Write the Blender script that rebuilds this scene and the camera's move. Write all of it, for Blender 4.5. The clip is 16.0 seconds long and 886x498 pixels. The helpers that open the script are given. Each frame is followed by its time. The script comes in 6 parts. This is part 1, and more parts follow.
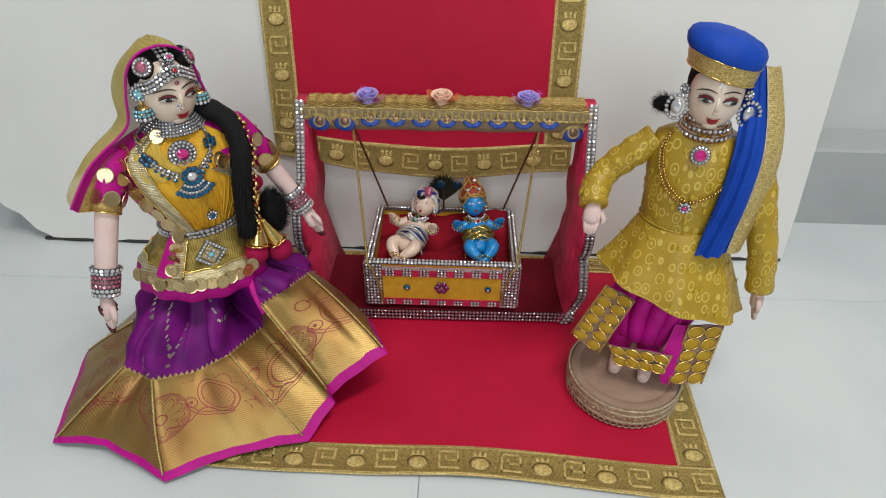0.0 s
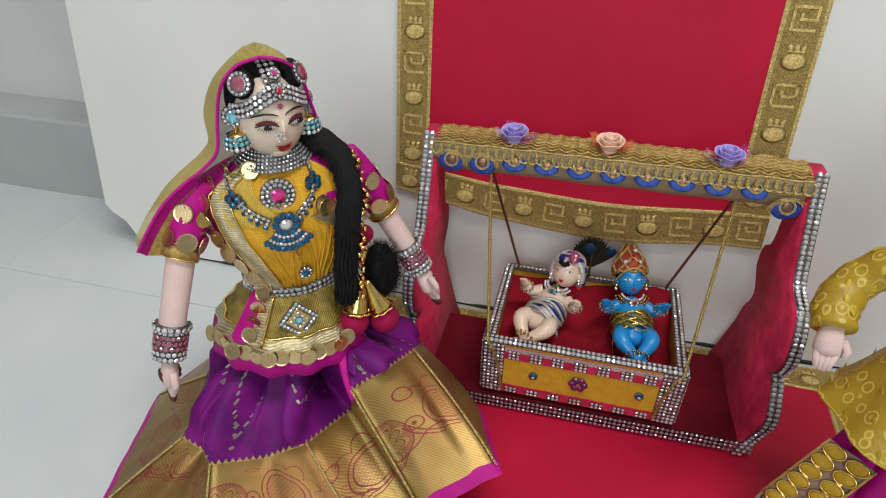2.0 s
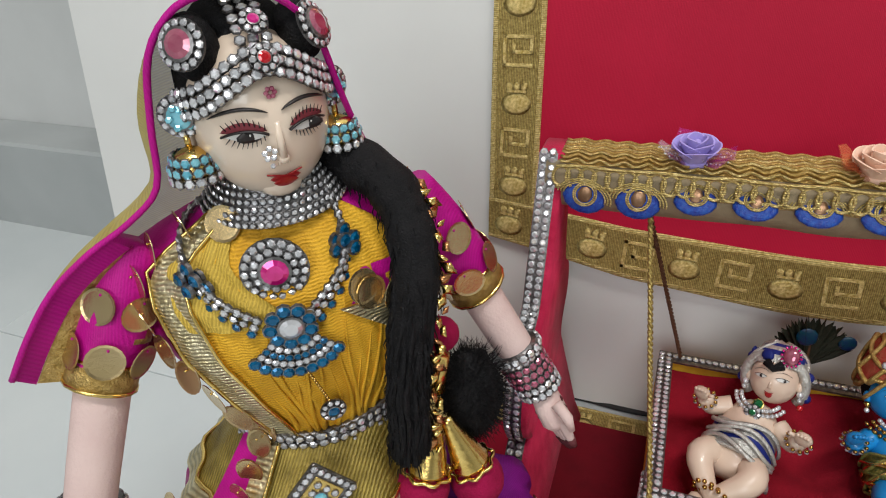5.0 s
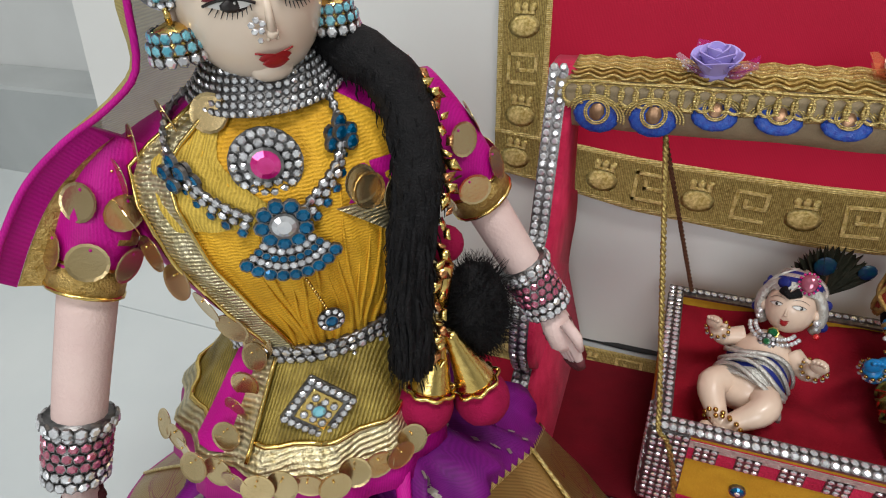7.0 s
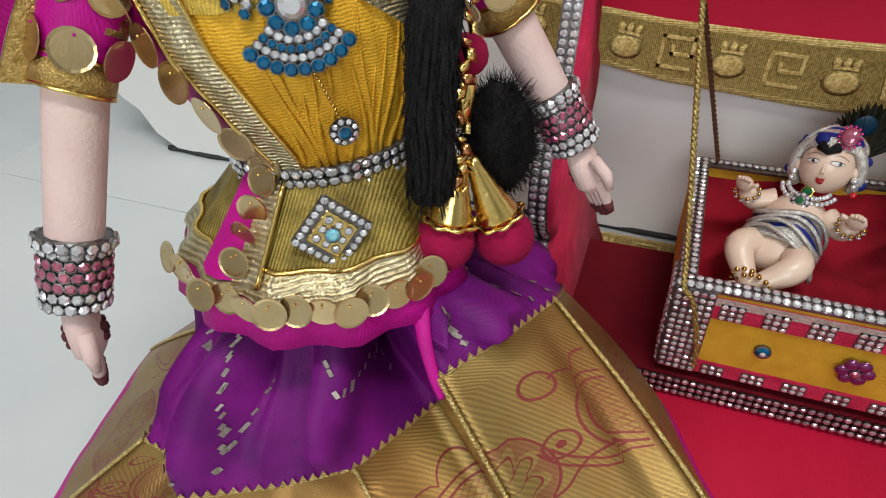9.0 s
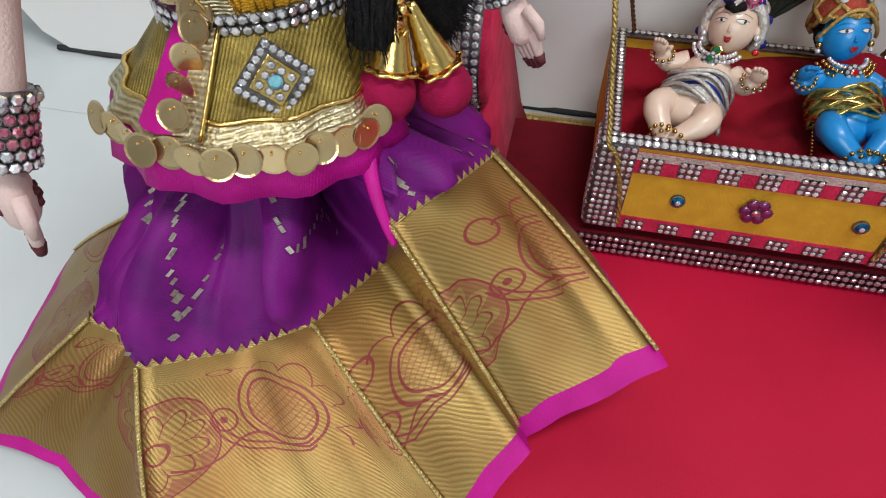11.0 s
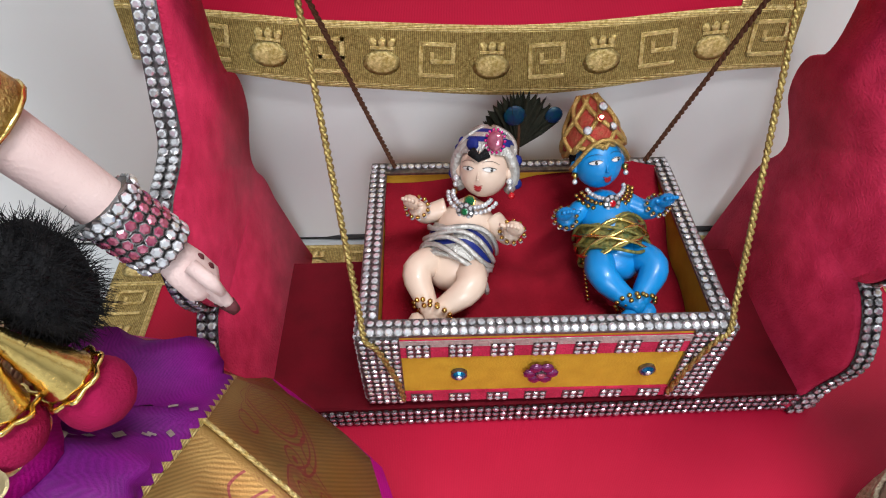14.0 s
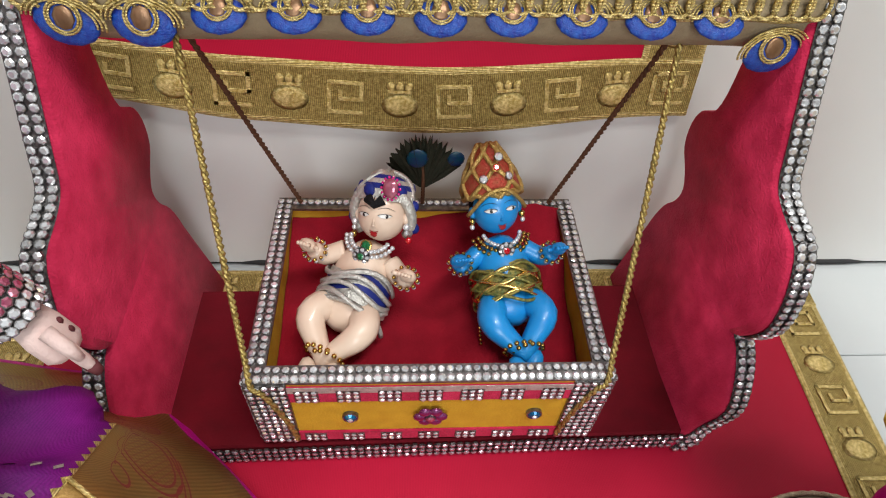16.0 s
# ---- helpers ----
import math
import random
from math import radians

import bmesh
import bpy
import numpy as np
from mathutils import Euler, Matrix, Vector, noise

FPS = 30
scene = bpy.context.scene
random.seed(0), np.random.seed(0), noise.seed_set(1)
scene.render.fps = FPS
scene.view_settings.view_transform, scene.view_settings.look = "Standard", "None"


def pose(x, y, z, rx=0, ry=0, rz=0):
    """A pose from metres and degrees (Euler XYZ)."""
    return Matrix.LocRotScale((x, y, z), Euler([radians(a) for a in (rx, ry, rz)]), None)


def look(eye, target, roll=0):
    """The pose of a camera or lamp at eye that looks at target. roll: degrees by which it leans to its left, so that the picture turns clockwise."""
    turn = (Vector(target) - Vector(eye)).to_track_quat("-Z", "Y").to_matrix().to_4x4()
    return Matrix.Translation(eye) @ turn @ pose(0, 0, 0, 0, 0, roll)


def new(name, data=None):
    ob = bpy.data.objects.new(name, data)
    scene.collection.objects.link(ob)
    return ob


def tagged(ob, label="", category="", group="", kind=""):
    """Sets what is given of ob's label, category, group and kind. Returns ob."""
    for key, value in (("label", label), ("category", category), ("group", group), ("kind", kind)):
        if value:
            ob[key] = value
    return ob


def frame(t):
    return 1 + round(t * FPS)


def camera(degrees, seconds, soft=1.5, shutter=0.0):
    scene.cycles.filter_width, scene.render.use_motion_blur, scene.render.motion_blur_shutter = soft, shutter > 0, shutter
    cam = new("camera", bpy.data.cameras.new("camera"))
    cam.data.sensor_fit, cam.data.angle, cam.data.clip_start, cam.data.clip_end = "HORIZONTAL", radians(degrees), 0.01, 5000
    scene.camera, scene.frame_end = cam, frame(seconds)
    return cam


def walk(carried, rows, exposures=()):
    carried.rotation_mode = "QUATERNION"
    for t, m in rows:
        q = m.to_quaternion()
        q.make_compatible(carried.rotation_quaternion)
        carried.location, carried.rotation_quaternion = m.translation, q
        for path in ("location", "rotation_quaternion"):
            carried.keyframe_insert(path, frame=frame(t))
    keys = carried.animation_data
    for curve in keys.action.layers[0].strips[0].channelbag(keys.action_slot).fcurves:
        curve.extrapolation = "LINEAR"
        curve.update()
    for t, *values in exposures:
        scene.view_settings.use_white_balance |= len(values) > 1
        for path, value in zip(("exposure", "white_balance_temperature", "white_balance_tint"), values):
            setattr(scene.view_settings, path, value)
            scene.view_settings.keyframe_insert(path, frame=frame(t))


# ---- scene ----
cam = camera(72.5, 16.0, soft=1.1)
PATH = [
    (0, (0.014, 0.144, 0.421), (-0.033, 1.764, -0.751), 0.7),
    (0.5, (0.007, 0.173, 0.409), (-0.128, 1.775, -0.78), 1.2),
    (1, (0.0, 0.197, 0.402), (-0.285, 1.789, -0.775), -0.1),
    (1.5, (-0.017, 0.226, 0.396), (-0.378, 1.815, -0.764), 0.3),
    (2, (-0.022, 0.263, 0.389), (-0.425, 1.861, -0.745), 0.6),
    (2.5, (-0.038, 0.315, 0.369), (-0.552, 1.919, -0.709), -0.4),
    (3, (-0.057, 0.364, 0.354), (-0.614, 1.94, -0.744), -0.4),
    (3.2, (-0.06, 0.38, 0.348), (-0.639, 1.954, -0.741), -0.2),
    (5.3, (-0.084, 0.411, 0.309), (-0.749, 1.985, -0.731), -4.0),
    (5.5, (-0.084, 0.411, 0.306), (-0.746, 1.975, -0.751), -3.8),
    (6, (-0.084, 0.412, 0.304), (-0.75, 1.962, -0.771), -4.1),
    (6.5, (-0.083, 0.412, 0.302), (-0.744, 1.948, -0.796), -4.1),
    (7, (-0.084, 0.41, 0.291), (-0.742, 1.919, -0.845), -4.2),
    (7.5, (-0.087, 0.409, 0.279), (-0.74, 1.878, -0.911), -4.2),
    (8, (-0.088, 0.407, 0.271), (-0.745, 1.851, -0.947), -4.9),
    (8.5, (-0.089, 0.403, 0.263), (-0.734, 1.815, -0.998), -4.8),
    (8.7, (-0.088, 0.401, 0.258), (-0.73, 1.805, -1.013), -4.8),
    (10.8, (-0.097, 0.376, 0.243), (-0.447, 1.681, -1.232), -1.0),
    (11, (-0.092, 0.374, 0.24), (-0.412, 1.677, -1.243), -0.9),
    (11.5, (-0.069, 0.362, 0.232), (-0.284, 1.637, -1.293), -0.3),
    (12, (-0.053, 0.356, 0.237), (-0.165, 1.613, -1.315), 0.8),
    (12.5, (-0.042, 0.379, 0.243), (-0.084, 1.651, -1.3), -0.3),
    (13, (-0.036, 0.412, 0.254), (-0.057, 1.728, -1.252), -1.4),
    (13.5, (-0.038, 0.439, 0.26), (-0.05, 1.774, -1.229), -1.3),
    (14, (-0.041, 0.467, 0.267), (-0.029, 1.816, -1.21), -1.0),
    (14.5, (-0.039, 0.487, 0.281), (-0.016, 1.925, -1.109), -0.7),
    (15, (-0.034, 0.498, 0.299), (-0.016, 1.975, -1.049), -0.3),
    (15.5, (-0.026, 0.497, 0.314), (0.042, 1.974, -1.033), 1.4),
    (16, (-0.011, 0.481, 0.286), (0.116, 1.802, -1.211), 4.1),
]
walk(cam, [(t, look(eye, target, roll)) for t, eye, target, roll in PATH],
     [(0, -0.2, 6500, 10), (3, -0.12, 6500, 10), (5.5, -0.1, 6500, 10), (8.7, -0.02, 6500, 10), (11, 0.05, 6300, 11), (12, 0.3, 6000, 13), (12.5, 0.36, 5900, 14), (13.5, 0.4, 6000, 13), (14.5, 0.42, 6300, 11), (15.5, 0.38, 6500, 10), (16, 0.3, 6500, 10)])

# ---------------------------------------------------------------- light
world = bpy.data.worlds.new("world")
world.use_nodes = True
world.node_tree.nodes["Background"].inputs[0].default_value = (0.8, 0.9, 1.0, 1)
world.node_tree.nodes["Background"].inputs[1].default_value = 0.3
scene.world = world


def area_lamp(name, m, sx, sy, watts, colour):
    data = bpy.data.lights.new(name, "AREA")
    data.shape, data.size, data.size_y, data.energy, data.color = "RECTANGLE", sx, sy, watts, colour
    ob = new(name, data)
    ob.matrix_world = m
    return ob


area_lamp("ceiling_lamp", look((0.45, 0.05, 2.18), (0.1, 0.6, 0)), 1.2, 0.25, 29, (1.0, 0.985, 0.95))
# second lamp is an added fill from the front, with no window behind it
area_lamp("added_front_fill", look((0.1, -1.75, 1.35), (0, 0.6, 0.3)), 1.3, 1.1, 27, (0.95, 0.98, 1.0))


# ---------------------------------------------------------------- materials
def material(name, c1, c2=None, scale=60, rough=0.6, metal=0.0, bump=0.15, fine=900, sheen=0.0, alpha=1.0, coat=0.0, uv=False):
    m = bpy.data.materials.new(name)
    m.use_nodes = True
    nt = m.node_tree
    b = nt.nodes["Principled BSDF"]
    c2 = c2 or tuple(x * 0.75 for x in c1)
    tc = nt.nodes.new("ShaderNodeTexCoord")
    n1 = nt.nodes.new("ShaderNodeTexNoise")
    n1.inputs["Scale"].default_value, n1.inputs["Detail"].default_value = scale, 6
    n2 = nt.nodes.new("ShaderNodeTexNoise")
    n2.inputs["Scale"].default_value, n2.inputs["Detail"].default_value = fine, 3
    nt.links.new(tc.outputs["Object"], n1.inputs["Vector"])
    nt.links.new(tc.outputs["Object"], n2.inputs["Vector"])
    ramp = nt.nodes.new("ShaderNodeMapRange")
    ramp.inputs[1].default_value, ramp.inputs[2].default_value = 0.3, 0.7
    nt.links.new(n1.outputs["Fac"], ramp.inputs[0])
    mix = nt.nodes.new("ShaderNodeMix")
    mix.data_type = "RGBA"
    mix.inputs["A"].default_value, mix.inputs["B"].default_value = (*c1, 1), (*c2, 1)
    nt.links.new(ramp.outputs[0], mix.inputs["Factor"])
    nt.links.new(mix.outputs["Result"], b.inputs["Base Color"])
    bp = nt.nodes.new("ShaderNodeBump")
    bp.inputs["Strength"].default_value, bp.inputs["Distance"].default_value = bump, 0.001
    nt.links.new(n2.outputs["Fac"], bp.inputs["Height"])
    nt.links.new(bp.outputs["Normal"], b.inputs["Normal"])
    b.inputs["Roughness"].default_value, b.inputs["Metallic"].default_value = rough, metal
    b.inputs["Sheen Weight"].default_value, b.inputs["Alpha"].default_value = sheen, alpha
    b.inputs["Coat Weight"].default_value = coat
    b.inputs["Specular IOR Level"].default_value = 0.5 if rough < 0.5 else 0.2
    return m


def weave(m, axis, freq, strength, dark=0.55, other=None, of=None):
    """Adds thread lines across the material, in object space or along its uv."""
    nt = m.node_tree
    b = nt.nodes["Principled BSDF"]
    tc = [n for n in nt.nodes if n.type == "TEX_COORD"][0]
    w = nt.nodes.new("ShaderNodeTexWave")
    w.bands_direction = axis
    w.inputs["Scale"].default_value, w.inputs["Distortion"].default_value = freq, 0.6
    w.inputs["Detail"].default_value, w.inputs["Detail Scale"].default_value = 2, 3
    nt.links.new(tc.outputs["UV" if other == "uv" else "Object"], w.inputs["Vector"])
    old = b.inputs["Base Color"].links[0].from_socket
    mul = nt.nodes.new("ShaderNodeMix")
    mul.data_type, mul.blend_type = "RGBA", "MULTIPLY"
    mul.inputs["Factor"].default_value = 1
    mr = nt.nodes.new("ShaderNodeMapRange")
    mr.inputs[3].default_value = dark
    nt.links.new(w.outputs["Fac"], mr.inputs[0])
    nt.links.new(old, mul.inputs["A"])
    nt.links.new(mr.outputs[0], mul.inputs["B"])
    nt.links.new(mul.outputs["Result"], b.inputs["Base Color"])
    bp = [n for n in nt.nodes if n.type == "BUMP"][0]
    b2 = nt.nodes.new("ShaderNodeBump")
    b2.inputs["Strength"].default_value, b2.inputs["Distance"].default_value = strength, 0.0006
    nt.links.new(w.outputs["Fac"], b2.inputs["Height"])
    nt.links.new(bp.outputs["Normal"], b2.inputs["Normal"])
    nt.links.new(b2.outputs["Normal"], b.inputs["Normal"])
    return m


def sparkle(m, low=0.62):
    """Paints sparkle into the base colour: each cut stone is darkened by a random share."""
    nt = m.node_tree
    b = nt.nodes["Principled BSDF"]
    geo, info = nt.nodes.new("ShaderNodeNewGeometry"), nt.nodes.new("ShaderNodeObjectInfo")
    add, frac, mr, mul = nt.nodes.new("ShaderNodeMath"), nt.nodes.new("ShaderNodeMath"), nt.nodes.new("ShaderNodeMapRange"), nt.nodes.new("ShaderNodeMix")
    nt.links.new(geo.outputs["Random Per Island"], add.inputs[0])
    nt.links.new(info.outputs["Random"], add.inputs[1])
    frac.operation = "FRACT"
    nt.links.new(add.outputs[0], frac.inputs[0])
    mr.inputs[3].default_value, mr.inputs[4].default_value = low, 1.0
    nt.links.new(frac.outputs[0], mr.inputs[0])
    mul.data_type, mul.blend_type = "RGBA", "MULTIPLY"
    mul.inputs["Factor"].default_value = 1
    nt.links.new(b.inputs["Base Color"].links[0].from_socket, mul.inputs["A"])
    nt.links.new(mr.outputs[0], mul.inputs["B"])
    nt.links.new(mul.outputs["Result"], b.inputs["Base Color"])
    return m


M = {}
M["wall"] = material("wall_paint", (0.74, 0.74, 0.72), (0.68, 0.68, 0.66), 6, 0.5, bump=0.05, fine=150)
M["room"] = material("room_paint", (0.7, 0.71, 0.7), None, 3, 0.7, bump=0.05, fine=80)
M["ledge"] = material("grey_stone", (0.42, 0.44, 0.44), (0.36, 0.38, 0.38), 12, 0.35)
M["tile"] = material("marble_tile", (0.62, 0.65, 0.65), (0.54, 0.58, 0.59), 7, 0.22, bump=0.02, fine=60)
M["grout"] = material("grout", (0.5, 0.52, 0.52), None, 60, 0.9)
M["dark"] = material("dark_gap", (0.05, 0.05, 0.05), None, 90, 0.9)
M["redcloth"] = weave(material("red_satin_cloth", (0.51, 0.006, 0.040), (0.44, 0.004, 0.032), 14, 0.55, bump=0.1, fine=1500, sheen=0.0), "X", 420, 0.08, 0.9)
M["velvet"] = material("red_velvet", (0.62, 0.028, 0.090), (0.40, 0.010, 0.048), 80, 0.85, bump=0.7, fine=900, sheen=0.05)
# red velvet with the shade under the beam put into its colour
M["velvetshaded"] = material("shaded_red_velvet", (0.13, 0.002, 0.009), (0.09, 0.0015, 0.006), 60, 0.9, bump=0.3, sheen=0.0)
M["cushionred"] = material("deep_red_velvet", (0.27, 0.004, 0.016), (0.16, 0.002, 0.009), 45, 0.9, bump=0.5)
M["yellowvelvet"] = material("yellow_velvet", (0.62, 0.36, 0.03), (0.50, 0.27, 0.02), 90, 0.85, bump=0.4, sheen=0.0)
# glitter of both brocade golds is painted as fine light and dark colour grain
M["goldground"] = weave(material("gold_brocade_ground", (0.74, 0.56, 0.19), (0.36, 0.24, 0.06), 700, 0.38, 0.6, bump=0.8, fine=1800), "X", 330, 0.5, 0.55)
M["goldthread"] = weave(material("gold_thread", (0.92, 0.74, 0.33), (0.50, 0.34, 0.08), 600, 0.32, 0.65, bump=0.8, fine=1600), "Z", 300, 0.4, 0.7)
M["gold"] = material("bright_gold", (0.85, 0.62, 0.22), (0.7, 0.48, 0.14), 120, 0.22, 1.0, bump=0.15, fine=700)
M["goldcoin"] = material("gold_sequin", (0.70, 0.54, 0.30), (0.56, 0.41, 0.20), 50, 0.25, 0.95, bump=0.05)
M["lace"] = material("gold_lace", (0.62, 0.43, 0.15), (0.38, 0.24, 0.06), 420, 0.4, 0.7, bump=0.8, fine=1400)
M["beige"] = material("beige_cloth", (0.33, 0.26, 0.16), (0.27, 0.21, 0.13), 200, 0.8, bump=0.4)
M["rope"] = material("gold_rope", (0.55, 0.42, 0.14), (0.16, 0.10, 0.02), 900, 0.4, 0.6, bump=0.6)
M["brown"] = material("brown_cord", (0.12, 0.05, 0.025), None, 400, 0.7, bump=0.5)
M["crystal"] = sparkle(material("crystal_stone", (0.95, 0.95, 0.97), (0.84, 0.85, 0.90), 500, 0.10, 0.55, bump=0.0, coat=0.6))
M["crystaldim"] = sparkle(material("violet_crystal", (0.78, 0.62, 0.70), (0.62, 0.48, 0.56), 300, 0.15, 0.7, bump=0.0))
M["setting"] = material("silver_setting", (0.27, 0.26, 0.26), (0.12, 0.115, 0.115), 400, 0.35, 0.9)
M["bluegem"] = material("blue_gem", (0.0, 0.06, 0.15), (0.0, 0.16, 0.34), 300, 0.10, 0.45, bump=0, coat=0.3)
M["aquagem"] = material("aqua_gem", (0.10, 0.42, 0.55), (0.3, 0.7, 0.8), 300, 0.08, 0.35, bump=0, coat=1)
M["pinkgem"] = material("pink_gem", (0.55, 0.0, 0.16), (0.75, 0.03, 0.3), 300, 0.06, 0.35, bump=0, coat=1)
M["redgem"] = material("red_gem", (0.6, 0.005, 0.01), (0.4, 0.0, 0.01), 300, 0.08, 0.2, bump=0, coat=1)
M["greengem"] = material("green_gem", (0.01, 0.16, 0.05), None, 300, 0.08, 0.3, bump=0, coat=1)
M["rosegem"] = material("rose_gem", (0.35, 0.05, 0.12), (0.5, 0.16, 0.22), 300, 0.15, 0.4, bump=0, coat=1)
M["purplegem"] = material("purple_gem", (0.12, 0.01, 0.08), (0.2, 0.03, 0.14), 300, 0.15, 0.4, bump=0, coat=1)
M["facepaint"] = material("cream_enamel", (0.80, 0.66, 0.53), (0.77, 0.62, 0.49), 40, 0.25, bump=0.02, coat=0.4)
M["clothskin"] = material("pale_pink_cloth", (0.72, 0.55, 0.51), (0.67, 0.49, 0.46), 70, 0.8, bump=0.3)
M["blackpaint"] = material("black_paint", (0.015, 0.01, 0.01), None, 60, 0.4)
M["eyewhite"] = material("white_enamel", (0.8, 0.78, 0.75), None, 60, 0.3)
M["lip"] = material("red_enamel", (0.38, 0.01, 0.015), None, 60, 0.3)
M["lid"] = material("maroon_enamel", (0.20, 0.035, 0.045), None, 60, 0.5)
M["hair"] = material("black_yarn", (0.012, 0.011, 0.012), (0.006, 0.006, 0.007), 300, 0.75, bump=0.8, fine=1500)
M["magenta"] = weave(material("magenta_silk", (0.55, 0.006, 0.28), (0.42, 0.004, 0.2), 60, 0.5, bump=0.25, fine=1200, sheen=0.0), "X", 500, 0.1, 0.85)
M["maroonball"] = material("magenta_velvet_ball", (0.33, 0.006, 0.06), (0.24, 0.004, 0.04), 120, 0.9, bump=0.5, fine=1100, sheen=0.0)
M["purple"] = weave(material("purple_silk", (0.235, 0.008, 0.225), (0.10, 0.004, 0.12), 45, 0.55, bump=0.2, fine=1200, sheen=0.0), "Z", 500, 0.1, 0.8)
M["mustard"] = weave(material("mustard_net", (0.88, 0.50, 0.04), (0.72, 0.37, 0.025), 60, 0.5, 0.15, bump=0.5, fine=1400), "Z", 330, 0.25, 0.78)
M["olive"] = weave(material("olive_gold_tissue", (0.46, 0.34, 0.07), (0.20, 0.14, 0.02), 110, 0.42, 0.4, bump=0.6, fine=1400), "X", 290, 0.4, 0.6)
M["netveil"] = weave(material("yellow_net_veil", (0.62, 0.50, 0.12), (0.50, 0.38, 0.08), 50, 0.6, 0.1, bump=0.2, alpha=0.72), "Z", 350, 0.3, 0.8)
M["silverstrip"] = weave(material("silver_gold_strip", (0.86, 0.77, 0.52), (0.62, 0.52, 0.28), 300, 0.28, 0.85, bump=0.6), "Z", 260, 0.5, 0.62)
M["tunic"] = material("yellow_silk_tunic", (0.45, 0.29, 0.02), (0.36, 0.23, 0.013), 40, 0.38, bump=0.35, fine=900, sheen=0.0)


def damask(m, c, scale):
    """Woven sprigs that stand out lighter on a silk ground."""
    nt = m.node_tree
    b = nt.nodes["Principled BSDF"]
    tc = [n for n in nt.nodes if n.type == "TEX_COORD"][0]
    warp, vor, wav = nt.nodes.new("ShaderNodeMapping"), nt.nodes.new("ShaderNodeTexVoronoi"), nt.nodes.new("ShaderNodeMath")
    warp.inputs["Scale"].default_value = (1.25, 1.25, 0.8)
    nt.links.new(tc.outputs["Object"], warp.inputs["Vector"])
    nt.links.new(warp.outputs["Vector"], vor.inputs["Vector"])
    vor.inputs["Scale"].default_value, vor.inputs["Randomness"].default_value = scale, 0.35
    wav.operation = "SINE"
    mul = nt.nodes.new("ShaderNodeMath")
    mul.operation, mul.inputs[1].default_value = "MULTIPLY", 21.0
    nt.links.new(vor.outputs["Distance"], mul.inputs[0])
    nt.links.new(mul.outputs[0], wav.inputs[0])
    near = nt.nodes.new("ShaderNodeMapRange")
    near.inputs[1].default_value, near.inputs[2].default_value, near.inputs[3].default_value, near.inputs[4].default_value = 0.40, 0.46, 1.0, 0.0
    nt.links.new(vor.outputs["Distance"], near.inputs[0])
    both, mix = nt.nodes.new("ShaderNodeMath"), nt.nodes.new("ShaderNodeMix")
    both.operation, both.use_clamp, mix.data_type = "MULTIPLY", True, "RGBA"
    nt.links.new(wav.outputs[0], both.inputs[0])
    nt.links.new(near.outputs[0], both.inputs[1])
    nt.links.new(both.outputs[0], mix.inputs["Factor"])
    nt.links.new(b.inputs["Base Color"].links[0].from_socket, mix.inputs["A"])
    mix.inputs["B"].default_value = (*c, 1)
    nt.links.new(mix.outputs["Result"], b.inputs["Base Color"])
    bp = [n for n in nt.nodes if n.type == "BUMP"][0]
    b2 = nt.nodes.new("ShaderNodeBump")
    b2.inputs["Strength"].default_value, b2.inputs["Distance"].default_value = 0.5, 0.0004
    nt.links.new(both.outputs[0], b2.inputs["Height"])
    nt.links.new(bp.outputs["Normal"], b2.inputs["Normal"])
    nt.links.new(b2.outputs["Normal"], b.inputs["Normal"])
    return m


damask(M["tunic"], (0.62, 0.46, 0.08), 105)
M["royal"] = material("royal_blue_cloth", (0.006, 0.06, 0.42), (0.004, 0.045, 0.33), 60, 0.6, bump=0.2, fine=1000)
M["beadgold"] = material("gold_bead", (0.65, 0.42, 0.12), None, 200, 0.2, 1.0, bump=0)
M["copper"] = material("copper_link", (0.62, 0.30, 0.13), (0.45, 0.2, 0.08), 200, 0.25, 0.95, bump=0.1)
M["mirror"] = material("copper_mirror_disc", (0.30, 0.17, 0.09), (0.20, 0.11, 0.06), 200, 0.35, 0.6, bump=0.1)
M["suede"] = material("brown_suede", (0.33, 0.22, 0.16), (0.28, 0.18, 0.13), 90, 0.9, bump=0.4, sheen=0.0)
M["antique"] = material("antique_lace", (0.66, 0.56, 0.40), (0.36, 0.28, 0.18), 350, 0.4, 0.6, bump=0.9, fine=1200)
M["lilac"] = material("lilac_foam", (0.45, 0.37, 0.78), (0.40, 0.33, 0.72), 80, 0.8, bump=0.1)
M["peach"] = material("peach_foam", (0.90, 0.64, 0.49), (0.86, 0.57, 0.43), 80, 0.8, bump=0.1)
M["pinknet"] = material("magenta_net", (0.5, 0.03, 0.2), (0.4, 0.02, 0.3), 90, 0.6, alpha=0.4)
M["whitenet"] = material("white_net", (0.75, 0.65, 0.8), None, 90, 0.6, alpha=0.3)
M["orangenet"] = material("orange_net", (0.75, 0.2, 0.08), None, 90, 0.6, alpha=0.45)
M["white"] = material("white_speck", (0.85, 0.85, 0.85), None, 90, 0.5)
M["peacockblue"] = material("peacock_blue_thread", (0.006, 0.018, 0.24), (0.010, 0.09, 0.42), 500, 0.35, bump=0.6, fine=1500, sheen=0.0)
M["babyskin"] = material("painted_resin", (0.74, 0.57, 0.45), (0.66, 0.48, 0.37), 50, 0.35, bump=0.03, coat=0.2)
M["babyblue"] = material("blue_painted_resin", (0.01, 0.25, 0.62), (0.005, 0.2, 0.52), 50, 0.35, bump=0.03, coat=0.2)
M["silverlace"] = material("silver_ribbon", (0.6, 0.58, 0.54), (0.4, 0.38, 0.35), 350, 0.4, 0.5, bump=0.7)
